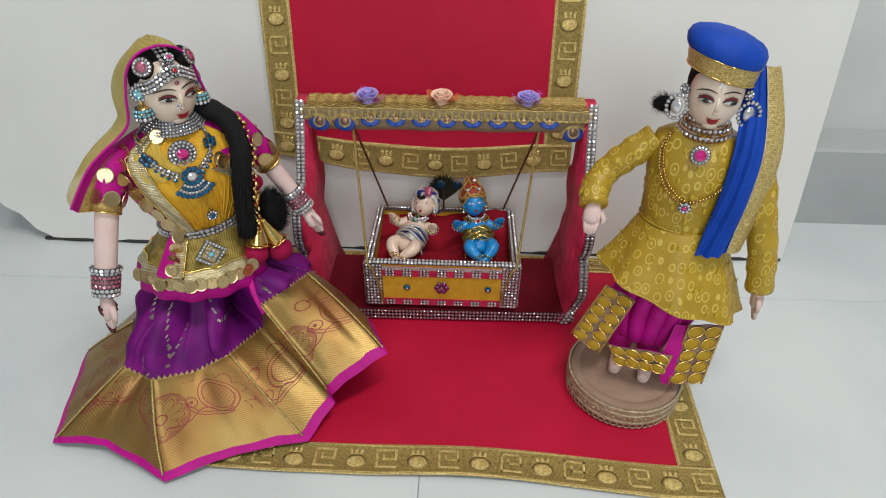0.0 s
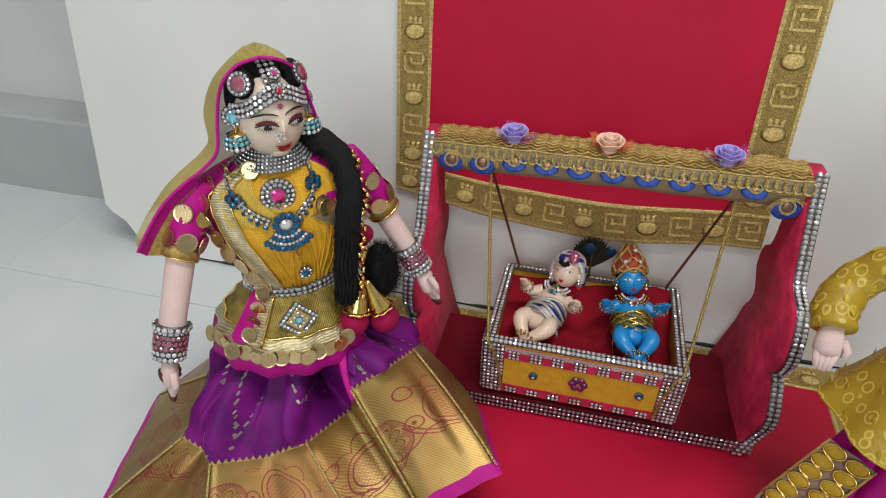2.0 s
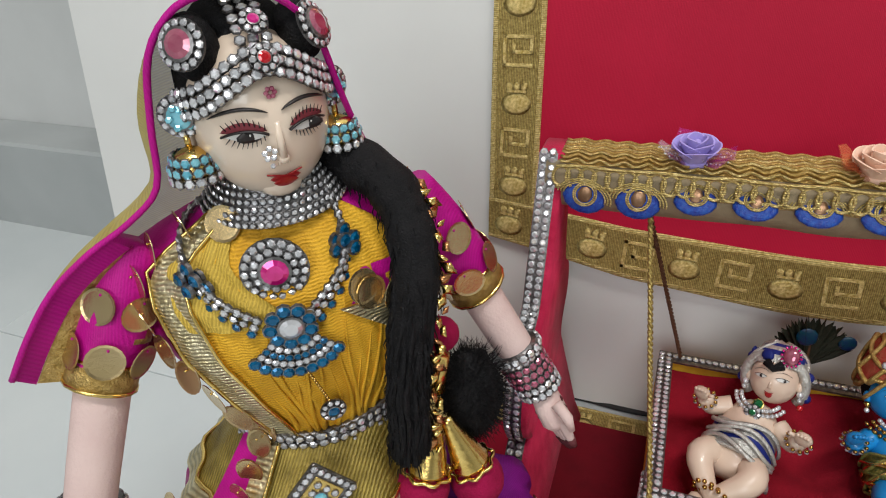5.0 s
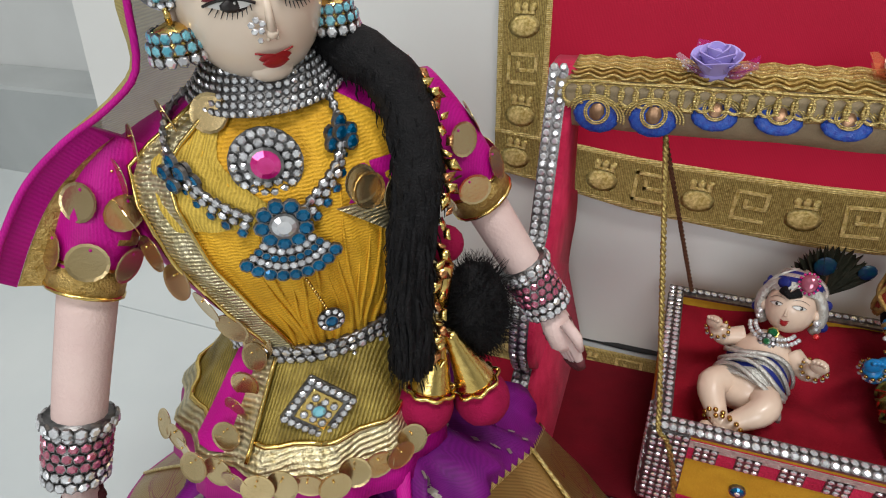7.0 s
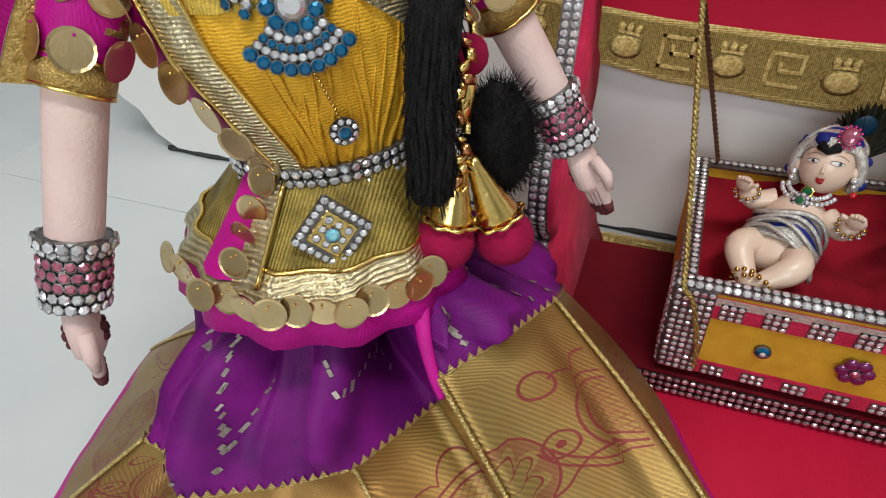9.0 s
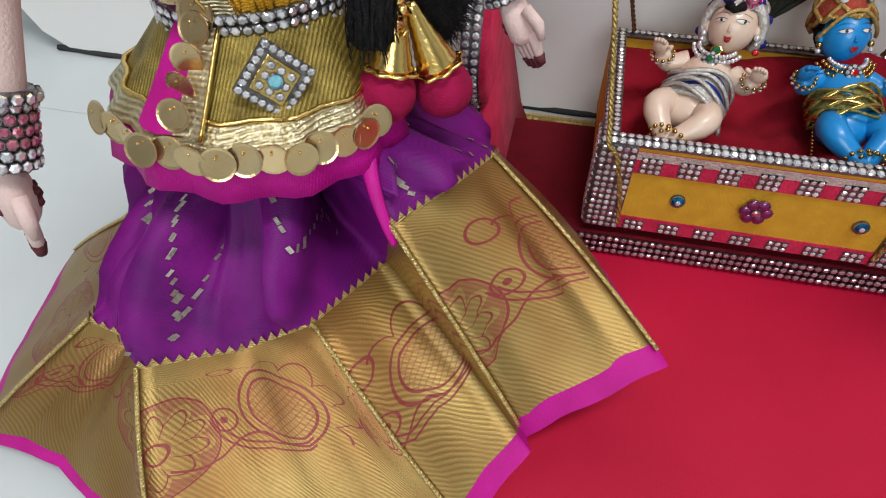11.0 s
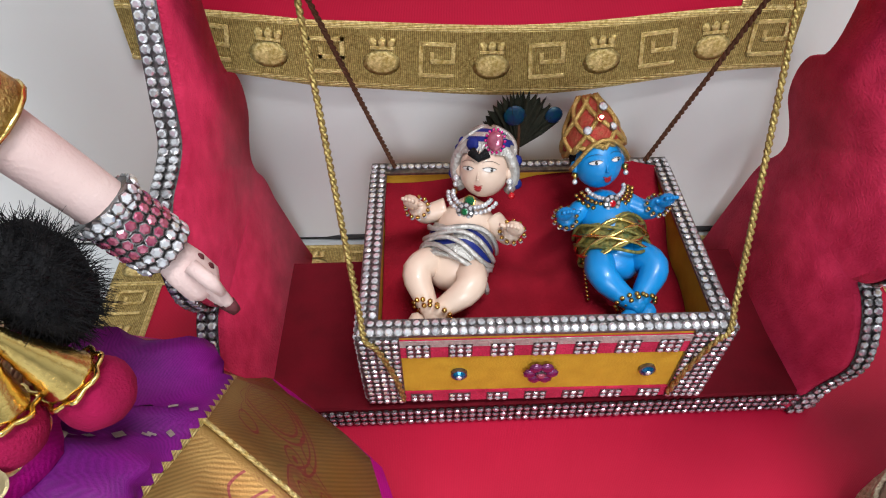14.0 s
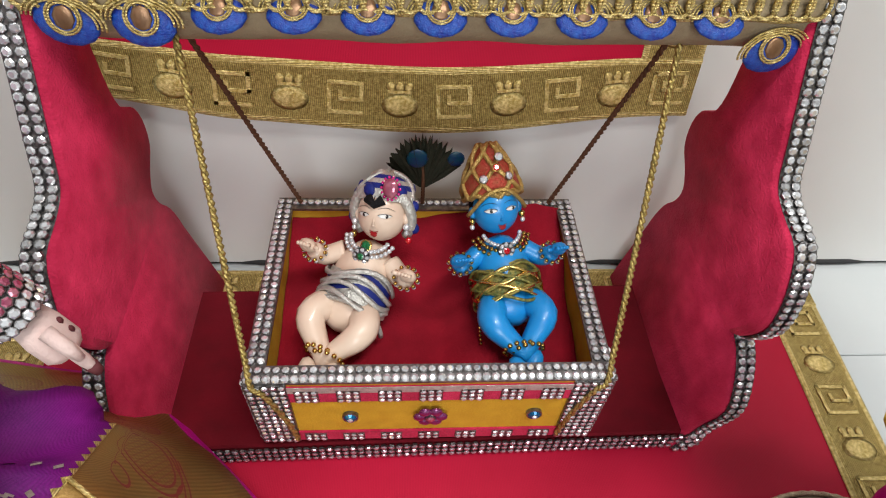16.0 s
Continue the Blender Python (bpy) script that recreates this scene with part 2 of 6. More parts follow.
M["navy"] = material("navy_satin", (0.015, 0.025, 0.19), None, 100, 0.5)
M["greenthread"] = material("green_gold_thread", (0.06, 0.10, 0.03), (0.35, 0.27, 0.06), 500, 0.45, 0.4, bump=0.8)
M["redturban"] = material("red_gold_turban", (0.36, 0.03, 0.025), (0.30, 0.08, 0.04), 420, 0.5, 0.3, bump=0.8)
M["feather"] = material("peacock_feather", (0.018, 0.022, 0.014), (0.04, 0.035, 0.022), 400, 0.5, bump=0.5)
M["teal"] = material("teal_feather_eye", (0.0, 0.05, 0.07), (0.005, 0.015, 0.10), 300, 0.35)
M["orange"] = material("orange_red_paint", (0.65, 0.08, 0.03), None, 90, 0.5)
M["henna"] = material("henna_brown", (0.12, 0.03, 0.035), None, 90, 0.7)
M["netyellow"] = weave(material("yellow_net", (0.72, 0.50, 0.09), (0.6, 0.4, 0.06), 60, 0.5, 0.2, bump=0.5, fine=1400), "X", 330, 0.3, 0.72)
M["sprig"] = material("woven_silver_sprig", (0.42, 0.38, 0.34), (0.28, 0.24, 0.2), 400, 0.45, 0.5, bump=0.5)
M["patch"] = material("ochre_thread_patch", (0.52, 0.33, 0.03), (0.42, 0.25, 0.02), 200, 0.6, 0.1, bump=0.5)
M["dotyellow"] = material("yellow_thread_patch", (0.60, 0.44, 0.05), (0.52, 0.37, 0.03), 200, 0.5, 0.1, bump=0.5)


def skirt_gold():
    """Gold brocade with slanting ribs, roundels and paisleys woven in maroon line."""
    m = material("gold_silk_brocade", (0.45, 0.315, 0.105), (0.34, 0.17, 0.05), 20, 0.40, 0.85, bump=0.15, fine=1500)
    nt = m.node_tree
    b = nt.nodes["Principled BSDF"]
    tc = [n for n in nt.nodes if n.type == "TEX_COORD"][0]

    def op(kind, a, c=0.0):
        n = nt.nodes.new("ShaderNodeMath")
        n.operation = kind
        for i, v in ((0, a), (1, c)):
            if isinstance(v, (int, float)):
                n.inputs[i].default_value = v
            else:
                nt.links.new(v, n.inputs[i])
        return n.outputs[0]

    sep = nt.nodes.new("ShaderNodeSeparateXYZ")
    nt.links.new(tc.outputs["UV"], sep.inputs[0])
    u, v = sep.outputs[0], sep.outputs[1]
    rib = op("SINE", op("MULTIPLY", op("ADD", u, op("MULTIPLY", v, 0.62)), 2 * math.pi / 0.0016))
    lines = None

    def add(x):
        nonlocal lines
        lines = x if lines is None else op("MAXIMUM", lines, x)

    period = 0.086

    def local(shift, vc):
        uu = op("SUBTRACT", op("MODULO", op("ADD", u, shift + 10 * period), period), period / 2)
        return op("DIVIDE", uu, 1.36), op("DIVIDE", op("SUBTRACT", v, vc), 1.16)

    def band(d, r, w):
        return op("LESS_THAN", op("ABSOLUTE", op("SUBTRACT", d, r)), w)

    # flower roundel
    x, y = local(period / 2, 0.047)
    d = op("SQRT", op("ADD", op("MULTIPLY", x, x), op("MULTIPLY", y, y)))
    ang = op("ARCTAN2", y, x)
    petal = op("ABSOLUTE", op("SINE", op("MULTIPLY", ang, 5)))
    add(band(d, 0.0142, 0.0003))
    add(band(d, 0.0030, 0.00038))
    add(band(d, op("ADD", 0.0075, op("MULTIPLY", petal, 0.0036)), 0.0003))
    add(op("MULTIPLY", op("LESS_THAN", petal, 0.09), op("MULTIPLY", op("GREATER_THAN", d, 0.0042), op("LESS_THAN", d, 0.0085))))
    add(op("MULTIPLY", 0.55, op("MULTIPLY", op("GREATER_THAN", d, op("ADD", 0.0092, op("MULTIPLY", petal, 0.0036))), op("LESS_THAN", d, 0.0138))))
    # paisley: a tear drop with a leafy rim and a tail
    x, y = local(0.0, 0.054)
    x, y = op("DIVIDE", x, 1.3), op("DIVIDE", y, 1.3)
    d = op("SQRT", op("ADD", op("MULTIPLY", x, x), op("MULTIPLY", op("MULTIPLY", y, y), 0.8)))
    ang = op("ARCTAN2", y, x)
    inner = op("LESS_THAN", d, 0.0062)
    add(band(d, 0.0064, 0.00026))
    add(band(d, 0.0081, 0.00026))
    lattice = op("MAXIMUM", op("GREATER_THAN", op("SINE", op("MULTIPLY", op("ADD", x, y), 3600)), 0.72), op("GREATER_THAN", op("SINE", op("MULTIPLY", op("SUBTRACT", x, y), 3600)), 0.72))
    add(op("MULTIPLY", op("MULTIPLY", lattice, inner), 0.5))
    leaf = op("ABSOLUTE", op("SINE", op("MULTIPLY", ang, 5)))
    add(op("MULTIPLY", band(d, op("ADD", 0.0095, op("MULTIPLY", leaf, 0.0038)), 0.00028), op("GREATER_THAN", x, op("MULTIPLY", y, -0.8))))
    # its tail: an arc that ends in a curl
    tx, ty = op("ADD", x, 0.0030), op("SUBTRACT", y, 0.0020)
    d2 = op("SQRT", op("ADD", op("MULTIPLY", tx, tx), op("MULTIPLY", ty, ty)))
    low = op("MULTIPLY", op("LESS_THAN", ty, -0.004), op("LESS_THAN", x, 0.004))
    add(op("MULTIPLY", band(d2, 0.0112, 0.00026), low))
    add(op("MULTIPLY", band(d2, 0.0128, 0.00026), low))
    cx, cy = op("ADD", x, 0.0118), op("ADD", y, 0.0022)
    d3 = op("SQRT", op("ADD", op("MULTIPLY", cx, cx), op("MULTIPLY", cy, cy)))
    add(band(d3, 0.0026, 0.00026))
    add(op("LESS_THAN", d3, 0.0008))
    # scroll linking the two
    x, y = local(period * 0.25, 0.040)
    wave = op("MULTIPLY", op("SINE", op("MULTIPLY", x, 230)), 0.004)
    add(op("MULTIPLY", band(op("SUBTRACT", y, wave), 0.0, 0.0004), op("LESS_THAN", op("ABSOLUTE", x), 0.013)))
    d = op("SQRT", op("ADD", op("POWER", op("SUBTRACT", x, 0.002), 2), op("POWER", op("SUBTRACT", y, 0.026), 2)))
    add(band(d, 0.0035, 0.00038))

    # towards the upper edge the ground turns copper red
    old = b.inputs["Base Color"].links[0].from_socket
    mix0 = nt.nodes.new("ShaderNodeMix")
    mix0.data_type = "RGBA"
    mr = nt.nodes.new("ShaderNodeMapRange")
    mr.inputs[3].default_value, mr.inputs[4].default_value = 0.72, 1.0
    mr.inputs[1].default_value = -1
    nt.links.new(rib, mr.inputs[0])
    mix0.blend_type = "MULTIPLY"
    mix0.inputs["Factor"].default_value = 1
    nt.links.new(old, mix0.inputs["A"])
    nt.links.new(mr.outputs[0], mix0.inputs["B"])
    mix = nt.nodes.new("ShaderNodeMix")
    mix.data_type = "RGBA"
    nt.links.new(lines, mix.inputs["Factor"])
    nt.links.new(mix0.outputs["Result"], mix.inputs["A"])
    mix.inputs["B"].default_value = (0.22, 0.03, 0.025, 1)
    nt.links.new(mix.outputs["Result"], b.inputs["Base Color"])
    nt.links.new(op("SUBTRACT", 0.8, op("MULTIPLY", lines, 0.5)), b.inputs["Metallic"])
    bp = [n for n in nt.nodes if n.type == "BUMP"][0]
    b2 = nt.nodes.new("ShaderNodeBump")
    b2.inputs["Strength"].default_value, b2.inputs["Distance"].default_value = 0.12, 0.0003
    nt.links.new(rib, b2.inputs["Height"])
    nt.links.new(bp.outputs["Normal"], b2.inputs["Normal"])
    nt.links.new(b2.outputs["Normal"], b.inputs["Normal"])
    b.inputs["Anisotropic"].default_value = 0.4
    return m


M["skirtgold"] = skirt_gold()

# ---------------------------------------------------------------- mesh building
class Build:
    """Gathers faces with materials into one mesh."""

    def __init__(self):
        self.v, self.f, self.m, self.uv, self.mats, self.smooth = [], [], [], [], [], []

    def mi(self, mat):
        if mat not in self.mats:
            self.mats.append(mat)
        return self.mats.index(mat)

    def verts(self, pts, uvs=None):
        k = len(self.v)
        self.v += [tuple(p) for p in pts]
        self.uv += list(uvs) if uvs else [(0.0, 0.0)] * len(pts)
        return k

    def face(self, idx, mat, smooth=True):
        self.f.append(tuple(idx))
        self.m.append(self.mi(mat))
        self.smooth.append(smooth)

    def loft(self, rings, mat, closed=True, caps=(False, False), uvs=None, smooth=True):
        n = len(rings[0])
        k = self.verts([p for r in rings for p in r], [q for r in uvs for q in r] if uvs else None)
        mats = mat if isinstance(mat, list) else [mat] * (len(rings) - 1)
        for i in range(len(rings) - 1):
            for j in range(n if closed else n - 1):
                a, b = k + i * n + j, k + i * n + (j + 1) % n
                self.face((a, b, b + n, a + n), mats[i], smooth)
        if caps[0]:
            self.face([k + j for j in range(n)][::-1], mats[0], smooth)
        if caps[1]:
            self.face([k + (len(rings) - 1) * n + j for j in range(n)], mats[-1], smooth)

    def tube(self, pts, radii, mat, n=8, caps=True, flat=1.0, twist=0.0):
        pts = [Vector(p) for p in pts]
        if not hasattr(radii, "__len__"):
            radii = [radii] * len(pts)
        radii = [float(r) for r in radii]
        side = None
        rings = []
        for i, p in enumerate(pts):
            d = (pts[min(i + 1, len(pts) - 1)] - pts[max(i - 1, 0)]).normalized()
            if side is None:
                side = d.cross(Vector((0, 0, 1)) if abs(d.z) < 0.9 else Vector((1, 0, 0))).normalized()
            side = (side - d * side.dot(d)).normalized()
            up = d.cross(side)
            rings.append([p + radii[i] * (math.cos(a + twist * i) * side + flat * math.sin(a + twist * i) * up) for a in (2 * math.pi * j / n for j in range(n))])
        self.loft(rings, mat, caps=(caps, caps))

    def ball(self, c, r, mat, n=10, m=7, turn=None, lump=0.0, seed=0.0):
        r = (r, r, r) if not hasattr(r, "__len__") else r
        c = Vector(c)
        turn = turn or Matrix.Identity(3)
        rings = []
        for i in range(m + 1):
            a = math.pi * i / m
            ring = []
            for j in range(n):
                b = 2 * math.pi * j / n
                s = max(math.sin(a), 0.02)
                p = Vector((s * math.cos(b), s * math.sin(b), math.cos(a)))
                k = 1 + (lump * noise.noise(p * 2.3 + Vector((seed, seed, 0))) if lump else 0)
                ring.append(c + turn @ Vector((r[0] * p.x * k, r[1] * p.y * k, r[2] * p.z * k)))
            rings.append(ring)
        self.loft(rings[::-1], mat, caps=(True, True))

    def gem(self, c, normal, r, mat, setting=None, n=6, high=0.6, seed=0):
        c, nm = Vector(c), Vector(normal).normalized()
        s = nm.cross(Vector((0.3, 0.2, 1)) if abs(nm.z) < 0.9 else Vector((1, 0, 0.1))).normalized()
        t = nm.cross(s)
        o = seed * 1.7
        ring = lambda q, h: [c + q * (math.cos(o + 2 * math.pi * j / n) * s + math.sin(o + 2 * math.pi * j / n) * t) + nm * h for j in range(n)]
        if setting:
            self.loft([ring(r * 1.12, -r * 0.3), ring(r * 1.12, r * 0.25), ring(r * 0.92, r * 0.3)], setting, smooth=False)
        self.loft([ring(r, 0), ring(r * 0.92, r * 0.3), ring(r * 0.55, r * high)], mat, caps=(False, True), smooth=False)

    def disc(self, c, normal, r, mat, thick=0.0006, n=16):
        c, nm = Vector(c), Vector(normal).normalized()
        s = nm.cross(Vector((0, 0, 1)) if abs(nm.z) < 0.9 else Vector((1, 0, 0))).normalized()
        t = nm.cross(s)
        ring = lambda q, h: [c + q * (math.cos(2 * math.pi * j / n) * s + math.sin(2 * math.pi * j / n) * t) + nm * h for j in range(n)]
        self.loft([ring(r, 0), ring(r, thick), ring(r * 0.85, thick * 0.5)], mat, caps=(True, True), smooth=False)

    def box(self, lo, hi, mat, bevel=0.0, m=None):
        b = bevel
        x0, y0, z0 = lo
        x1, y1, z1 = hi
        def ring(z, d):
            return [(x0 + d, y0, z), (x1 - d, y0, z), (x1, y0 + d, z), (x1, y1 - d, z), (x1 - d, y1, z), (x0 + d, y1, z), (x0, y1 - d, z), (x0, y0 + d, z)]
        def inset(z):
            return [(min(max(x, x0 + b), x1 - b), min(max(y, y0 + b), y1 - b), z) for x, y, z in ring(z, b * 1.5)]
        if b:
            rings = [inset(z0), ring(z0 + b, b), ring(z1 - b, b), inset(z1)]
        else:
            rings = [[(x0, y0, z), (x1, y0, z), (x1, y1, z), (x0, y1, z)] for z in (z0, z1)]
        if m:
            rings = [[m @ Vector(p) for p in r] for r in rings]
        self.loft(rings, mat, caps=(True, True), smooth=False)

    def moved(self, m):
        self.v = [tuple(m @ Vector(p)) for p in self.v]
        return self

    def mesh(self, name):
        me = bpy.data.meshes.new(name)
        me.from_pydata(self.v, [], self.f)
        for mat in self.mats:
            me.materials.append(M[mat])
        me.polygons.foreach_set("material_index", self.m)
        me.polygons.foreach_set("use_smooth", self.smooth)
        layer = me.uv_layers.new(name="UVMap")
        idx = np.zeros(len(me.loops), dtype=np.int32)
        me.loops.foreach_get("vertex_index", idx)
        layer.data.foreach_set("uv", np.array(self.uv, dtype=np.float32)[idx].ravel())
        me.update()
        bm = bmesh.new()
        bm.from_mesh(me)
        bmesh.ops.recalc_face_normals(bm, faces=bm.faces)
        bm.to_mesh(me)
        bm.free()
        return me


def part(name, b, parent=None, label=""):
    ob = new(name, b.mesh(name) if isinstance(b, Build) else b)
    ob.parent = parent
    return tagged(ob, label)


def thing(name, label, category, group="", at=(0, 0, 0)):
    ob = new(name)
    ob.location = at
    ob.empty_display_size = 0.02
    return tagged(ob, label, category, group)


def structure(name, b, label="", category=""):
    return tagged(part(name, b), label, category, kind="structure")


def spline(pts, n=6):
    """A smooth run through the points."""
    pts = [Vector(p) for p in pts]
    out = []
    for i in range(len(pts) - 1):
        p0, p1, p2, p3 = pts[max(i - 1, 0)], pts[i], pts[i + 1], pts[min(i + 2, len(pts) - 1)]
        for k in range(n):
            t = k / n
            out.append(0.5 * (2 * p1 + (p2 - p0) * t + (2 * p0 - 5 * p1 + 4 * p2 - p3) * t * t + (3 * p1 - p0 - 3 * p2 + p3) * t ** 3))
    return out + [pts[-1]]


def even(pts, step):
    """Places at even steps along a run of points, each with its direction."""
    pts = [Vector(p) for p in pts]
    out, left = [], 0.0
    for a, b in zip(pts, pts[1:]):
        l = (b - a).length
        if l == 0:
            continue
        d = (b - a) / l
        s = left
        while s < l:
            out.append((a + d * s, d))
            s += step
        left = s - l
    return out


# ---------------------------------------------------------------- setting
LEAN = 0.17          # the panel leans back by this much for each metre of height


def lean_y(z, off=0.0):
    return 0.72 + LEAN * z - off


def setting():
    b = Build()
    b.box((-2.4, -2.3, -0.06), (2.4, 0.9, -0.004), "grout")
    structure("floor", b, "pale grey marble floor of large polished tiles", "floor")
    floor = bpy.data.objects["floor"]
    side, x0, y0 = 0.6, -0.0105, 0.653
    shared = Build()
    shared.box((0.0002, 0.0002, -0.012), (side - 0.0002, side - 0.0002, 0), "tile", 0.0006)
    me = shared.mesh("tile")
    for i in range(-4, 4):
        for j in range(-5, 1):
            if y0 + j * side > 0.9:
                continue
            o = part("tile", me, floor)
            o.location = (x0 + i * side, y0 + j * side, 0)
    b = Build()
    b.box((-2.4, 0.806, -0.05), (2.4, 0.868, 0.103), "ledge", 0.003)
    structure("baseboard", b, "low grey stone plinth along the wall", "plinth")
    for name, lo, hi in (("wall_north", (-2.4, 0.868, -0.06), (2.4, 0.96, 2.5)), ("wall_south", (-2.4, -2.4, -0.06), (2.4, -2.3, 2.5)),
                         ("wall_west", (-2.5, -2.4, -0.06), (-2.4, 0.96, 2.5)), ("wall_east", (2.4, -2.4, -0.06), (2.5, 0.96, 2.5))):
        b = Build()
        b.box(lo, hi, "room")
        structure(name, b, "plain off-white painted room wall", "wall")
    b = Build()
    b.box((-2.5, -2.4, 2.5), (2.5, 0.96, 2.6), "room")
    structure("ceiling", b, "plain white ceiling", "ceiling")
    # leaning panel with a broken lower corner
    b = Build()
    t = 0.022
    outline = [(-0.50, 0.033), (-0.487, 0.015), (-0.468, 0.0045), (-0.42, 0.003), (0.391, 0.003), (0.393, 0.06), (0.393, 0.75), (-0.523, 0.75), (-0.523, 0.05), (-0.516, 0.042)]
    front = [(x, lean_y(z), z) for x, z in outline]
    back = [(x, lean_y(z) + t, z + (0.0 if z > 0.01 else 0.0)) for x, z in outline]
    b.loft([front, back], "wall", caps=(True, True), smooth=False)
    tagged(part("leaning_panel", b), "white laminated panel with chipped corner leaning on wall", "panel")
    # near-black tube laid in as the shadow of the gap under the panel
    b = Build()
    b.tube([(x, 0.722 + 0.001 * math.sin(x * 90), 0.0022) for x in np.linspace(-0.48, 0.39, 60)], 0.0024, "dark", 5)
    tagged(part("shadow_gap_strip", b), "dark strip for the shadow gap along the foot of the panel", "strip")


setting()


# ---------------------------------------------------------------- cloths with brocade borders
def key_motif():
    b = Build()
    s, w = 0.0085, 0.0021
    for x0, y0, x1, y1 in ((-s, -s, -s + w, s), (-s, s - w, s, s), (s - w, -s * 0.2, s, s), (-s * 0.4, -s * 0.2, s, -s * 0.2 + w), (-s, -s, s, -s + w), (-s * 0.4, -s * 0.2, -s * 0.4 + w, s * 0.45)):
        b.box((x0, y0, 0), (x1, y1, 0.00045), "goldthread", 0.0002)
    return b.mesh("key_motif")


def pot_motif():
    b = Build()
    b.ball((0, -0.0025, 0.0), (0.0088, 0.0062, 0.0006), "goldthread", 14, 4)
    b.box((-0.0055, 0.0036, 0), (0.0055, 0.0052, 0.00045), "goldthread", 0.0002)
    for k in (-1, 0, 1):
        b.ball((k * 0.0042, 0.0068, 0), (0.0022, 0.0028, 0.0005), "goldthread", 8, 4, Matrix.Rotation(-k * 0.5, 3, "Z"))
    return b.mesh("pot_motif")


KEY, POT = key_motif(), pot_motif()


def sheet(b, f, us, vs, mat, thick):
    """A cloth of the shape f(u, v) with its thickness along the normal."""
    rows = [[Vector(f(u, v)) for u in us] for v in vs]
    nrm = (rows[0][-1] - rows[0][0]).cross(rows[-1][0] - rows[0][0]).normalized()
    b.loft(rows, mat, closed=False)
    b.loft([[p - nrm * thick for p in r] for r in rows], mat, closed=False)
    edge = [(rows[0]), rows[-1], [r[0] for r in rows], [r[-1] for r in rows]]
    for e in edge:
        b.loft([e, [p - nrm * thick for p in e]], mat, closed=False)


def cloth(name, label, f, u0, u1, v0, v1, wide, left_wide=None):
    """f gives the place for (u, v, lift). Red field, gold borders round it and motifs on them."""
    root = thing(name, label, "cloth")
    b = Build()
    us, vs = list(np.linspace(u0 + wide * 0.8, u1 - wide * 0.8, 36)), list(np.linspace(v0 + wide * 0.8, v1 - wide * 0.8, 28))
    sheet(b, lambda u, v: f(u, v, 0.0012), us, vs, "redcloth", 0.001)
    part("field", b, root, "plain red satin field")
    runs = (("border", [(u, v0) for u in np.linspace(u0, u1, 40)], (0, 1), 1), ("border", [(u, v1 - wide) for u in np.linspace(u0, u1, 40)], (0, 1), 1),
            ("border", [(u0, v) for v in np.linspace(v0 + wide, v1 - wide, 34)], (1, 0), 0), ("border", [(u1 - wide, v) for v in np.linspace(v0 + wide, v1 - wide, 34)], (1, 0), 0))
    for nm, line, across, along in runs:
        b = Build()
        cols = [0, 0.05, 0.1, 0.9, 0.95, 1]
        lift = [0.0016, 0.0026, 0.0021, 0.0021, 0.0026, 0.0016]
        rings = [[f(p[0] + across[0] * c * wide, p[1] + across[1] * c * wide, l) for p in line] for c, l in zip(cols, lift)]
        b.loft(rings, ["goldthread", "goldthread", "goldground", "goldthread", "goldthread"], closed=False)
        ob = part(nm, b, root, "woven gold brocade ribbon border")
        a, z = line[0], line[-1]
        length = math.hypot(z[0] - a[0], z[1] - a[1])
        k = int(length / (wide * 0.82))
        for i in range(k):
            s = (i + 0.5) / k
            u, v = a[0] + (z[0] - a[0]) * s + across[0] * wide / 2, a[1] + (z[1] - a[1]) * s + across[1] * wide / 2
            p = Vector(f(u, v, 0.0022))
            du, dv = (Vector(f(u + 0.002, v, 0.0022)) - p).normalized(), (Vector(f(u, v + 0.002, 0.0022)) - p).normalized()
            o = part("key_motif" if i % 2 else "pot_motif", KEY if i % 2 else POT, ob)
            q = wide / 0.029
            nn = du.cross(dv).normalized()
            dv2 = nn.cross(du)
            o.matrix_basis = Matrix.Translation(p) @ Matrix((du, dv2, nn)).transposed().to_4x4() @ Matrix.Diagonal((q, q, 1, 1))
    return root


def floor_place(u, v, l):
    wave = 0.0012 * math.sin(u * 31 + 1) * max(0, 1 - abs(v - 0.405) / 0.03) + 0.0005 * math.sin(u * 23 + v * 17)
    skew = -0.012 * (u + 0.1) * (0.72 - v) + 0.013 * (0.6 - u / 0.37) * max(0, (0.72 - v) / 0.3) ** 1.5 * (1 if u > -0.09 else max(0.3, 1 + (u + 0.09) * 5))
    return (u + (0.05 if u > 0 else -0.02) * (v - 0.408) * abs(u) / 0.22, v + skew + 0.003 * math.sin(u * 22 + 0.5) * max(0, 1 - (v - 0.405) / 0.2), l + 0.0012 + max(wave, -0.0006))


def wall_place(u, v, l):
    """v runs up the panel."""
    sag = -0.012 * math.exp(-((u + 0.01) / 0.085) ** 2) * max(0, 1 - (v - 0.1) / 0.09) + (0.010 * max(0, -u - 0.1) / 0.08) * max(0, 1 - (v - 0.1) / 0.09)
    z = v + sag
    out = 0.003 + 0.0015 * math.sin(u * 40) * max(0, 1 - (v - 0.1) / 0.1)
    return (u - 0.008 * (v - 0.1), lean_y(z, out + l), z)


cloth("floor_cloth", "red satin cloth with gold brocade border spread on floor", floor_place, -0.222, 0.2215, 0.412, 0.714, 0.029)
cloth("hanging_cloth", "red satin cloth with gold brocade border hung on panel", wall_place, -0.187, 0.134, 0.104, 0.46, 0.0305)


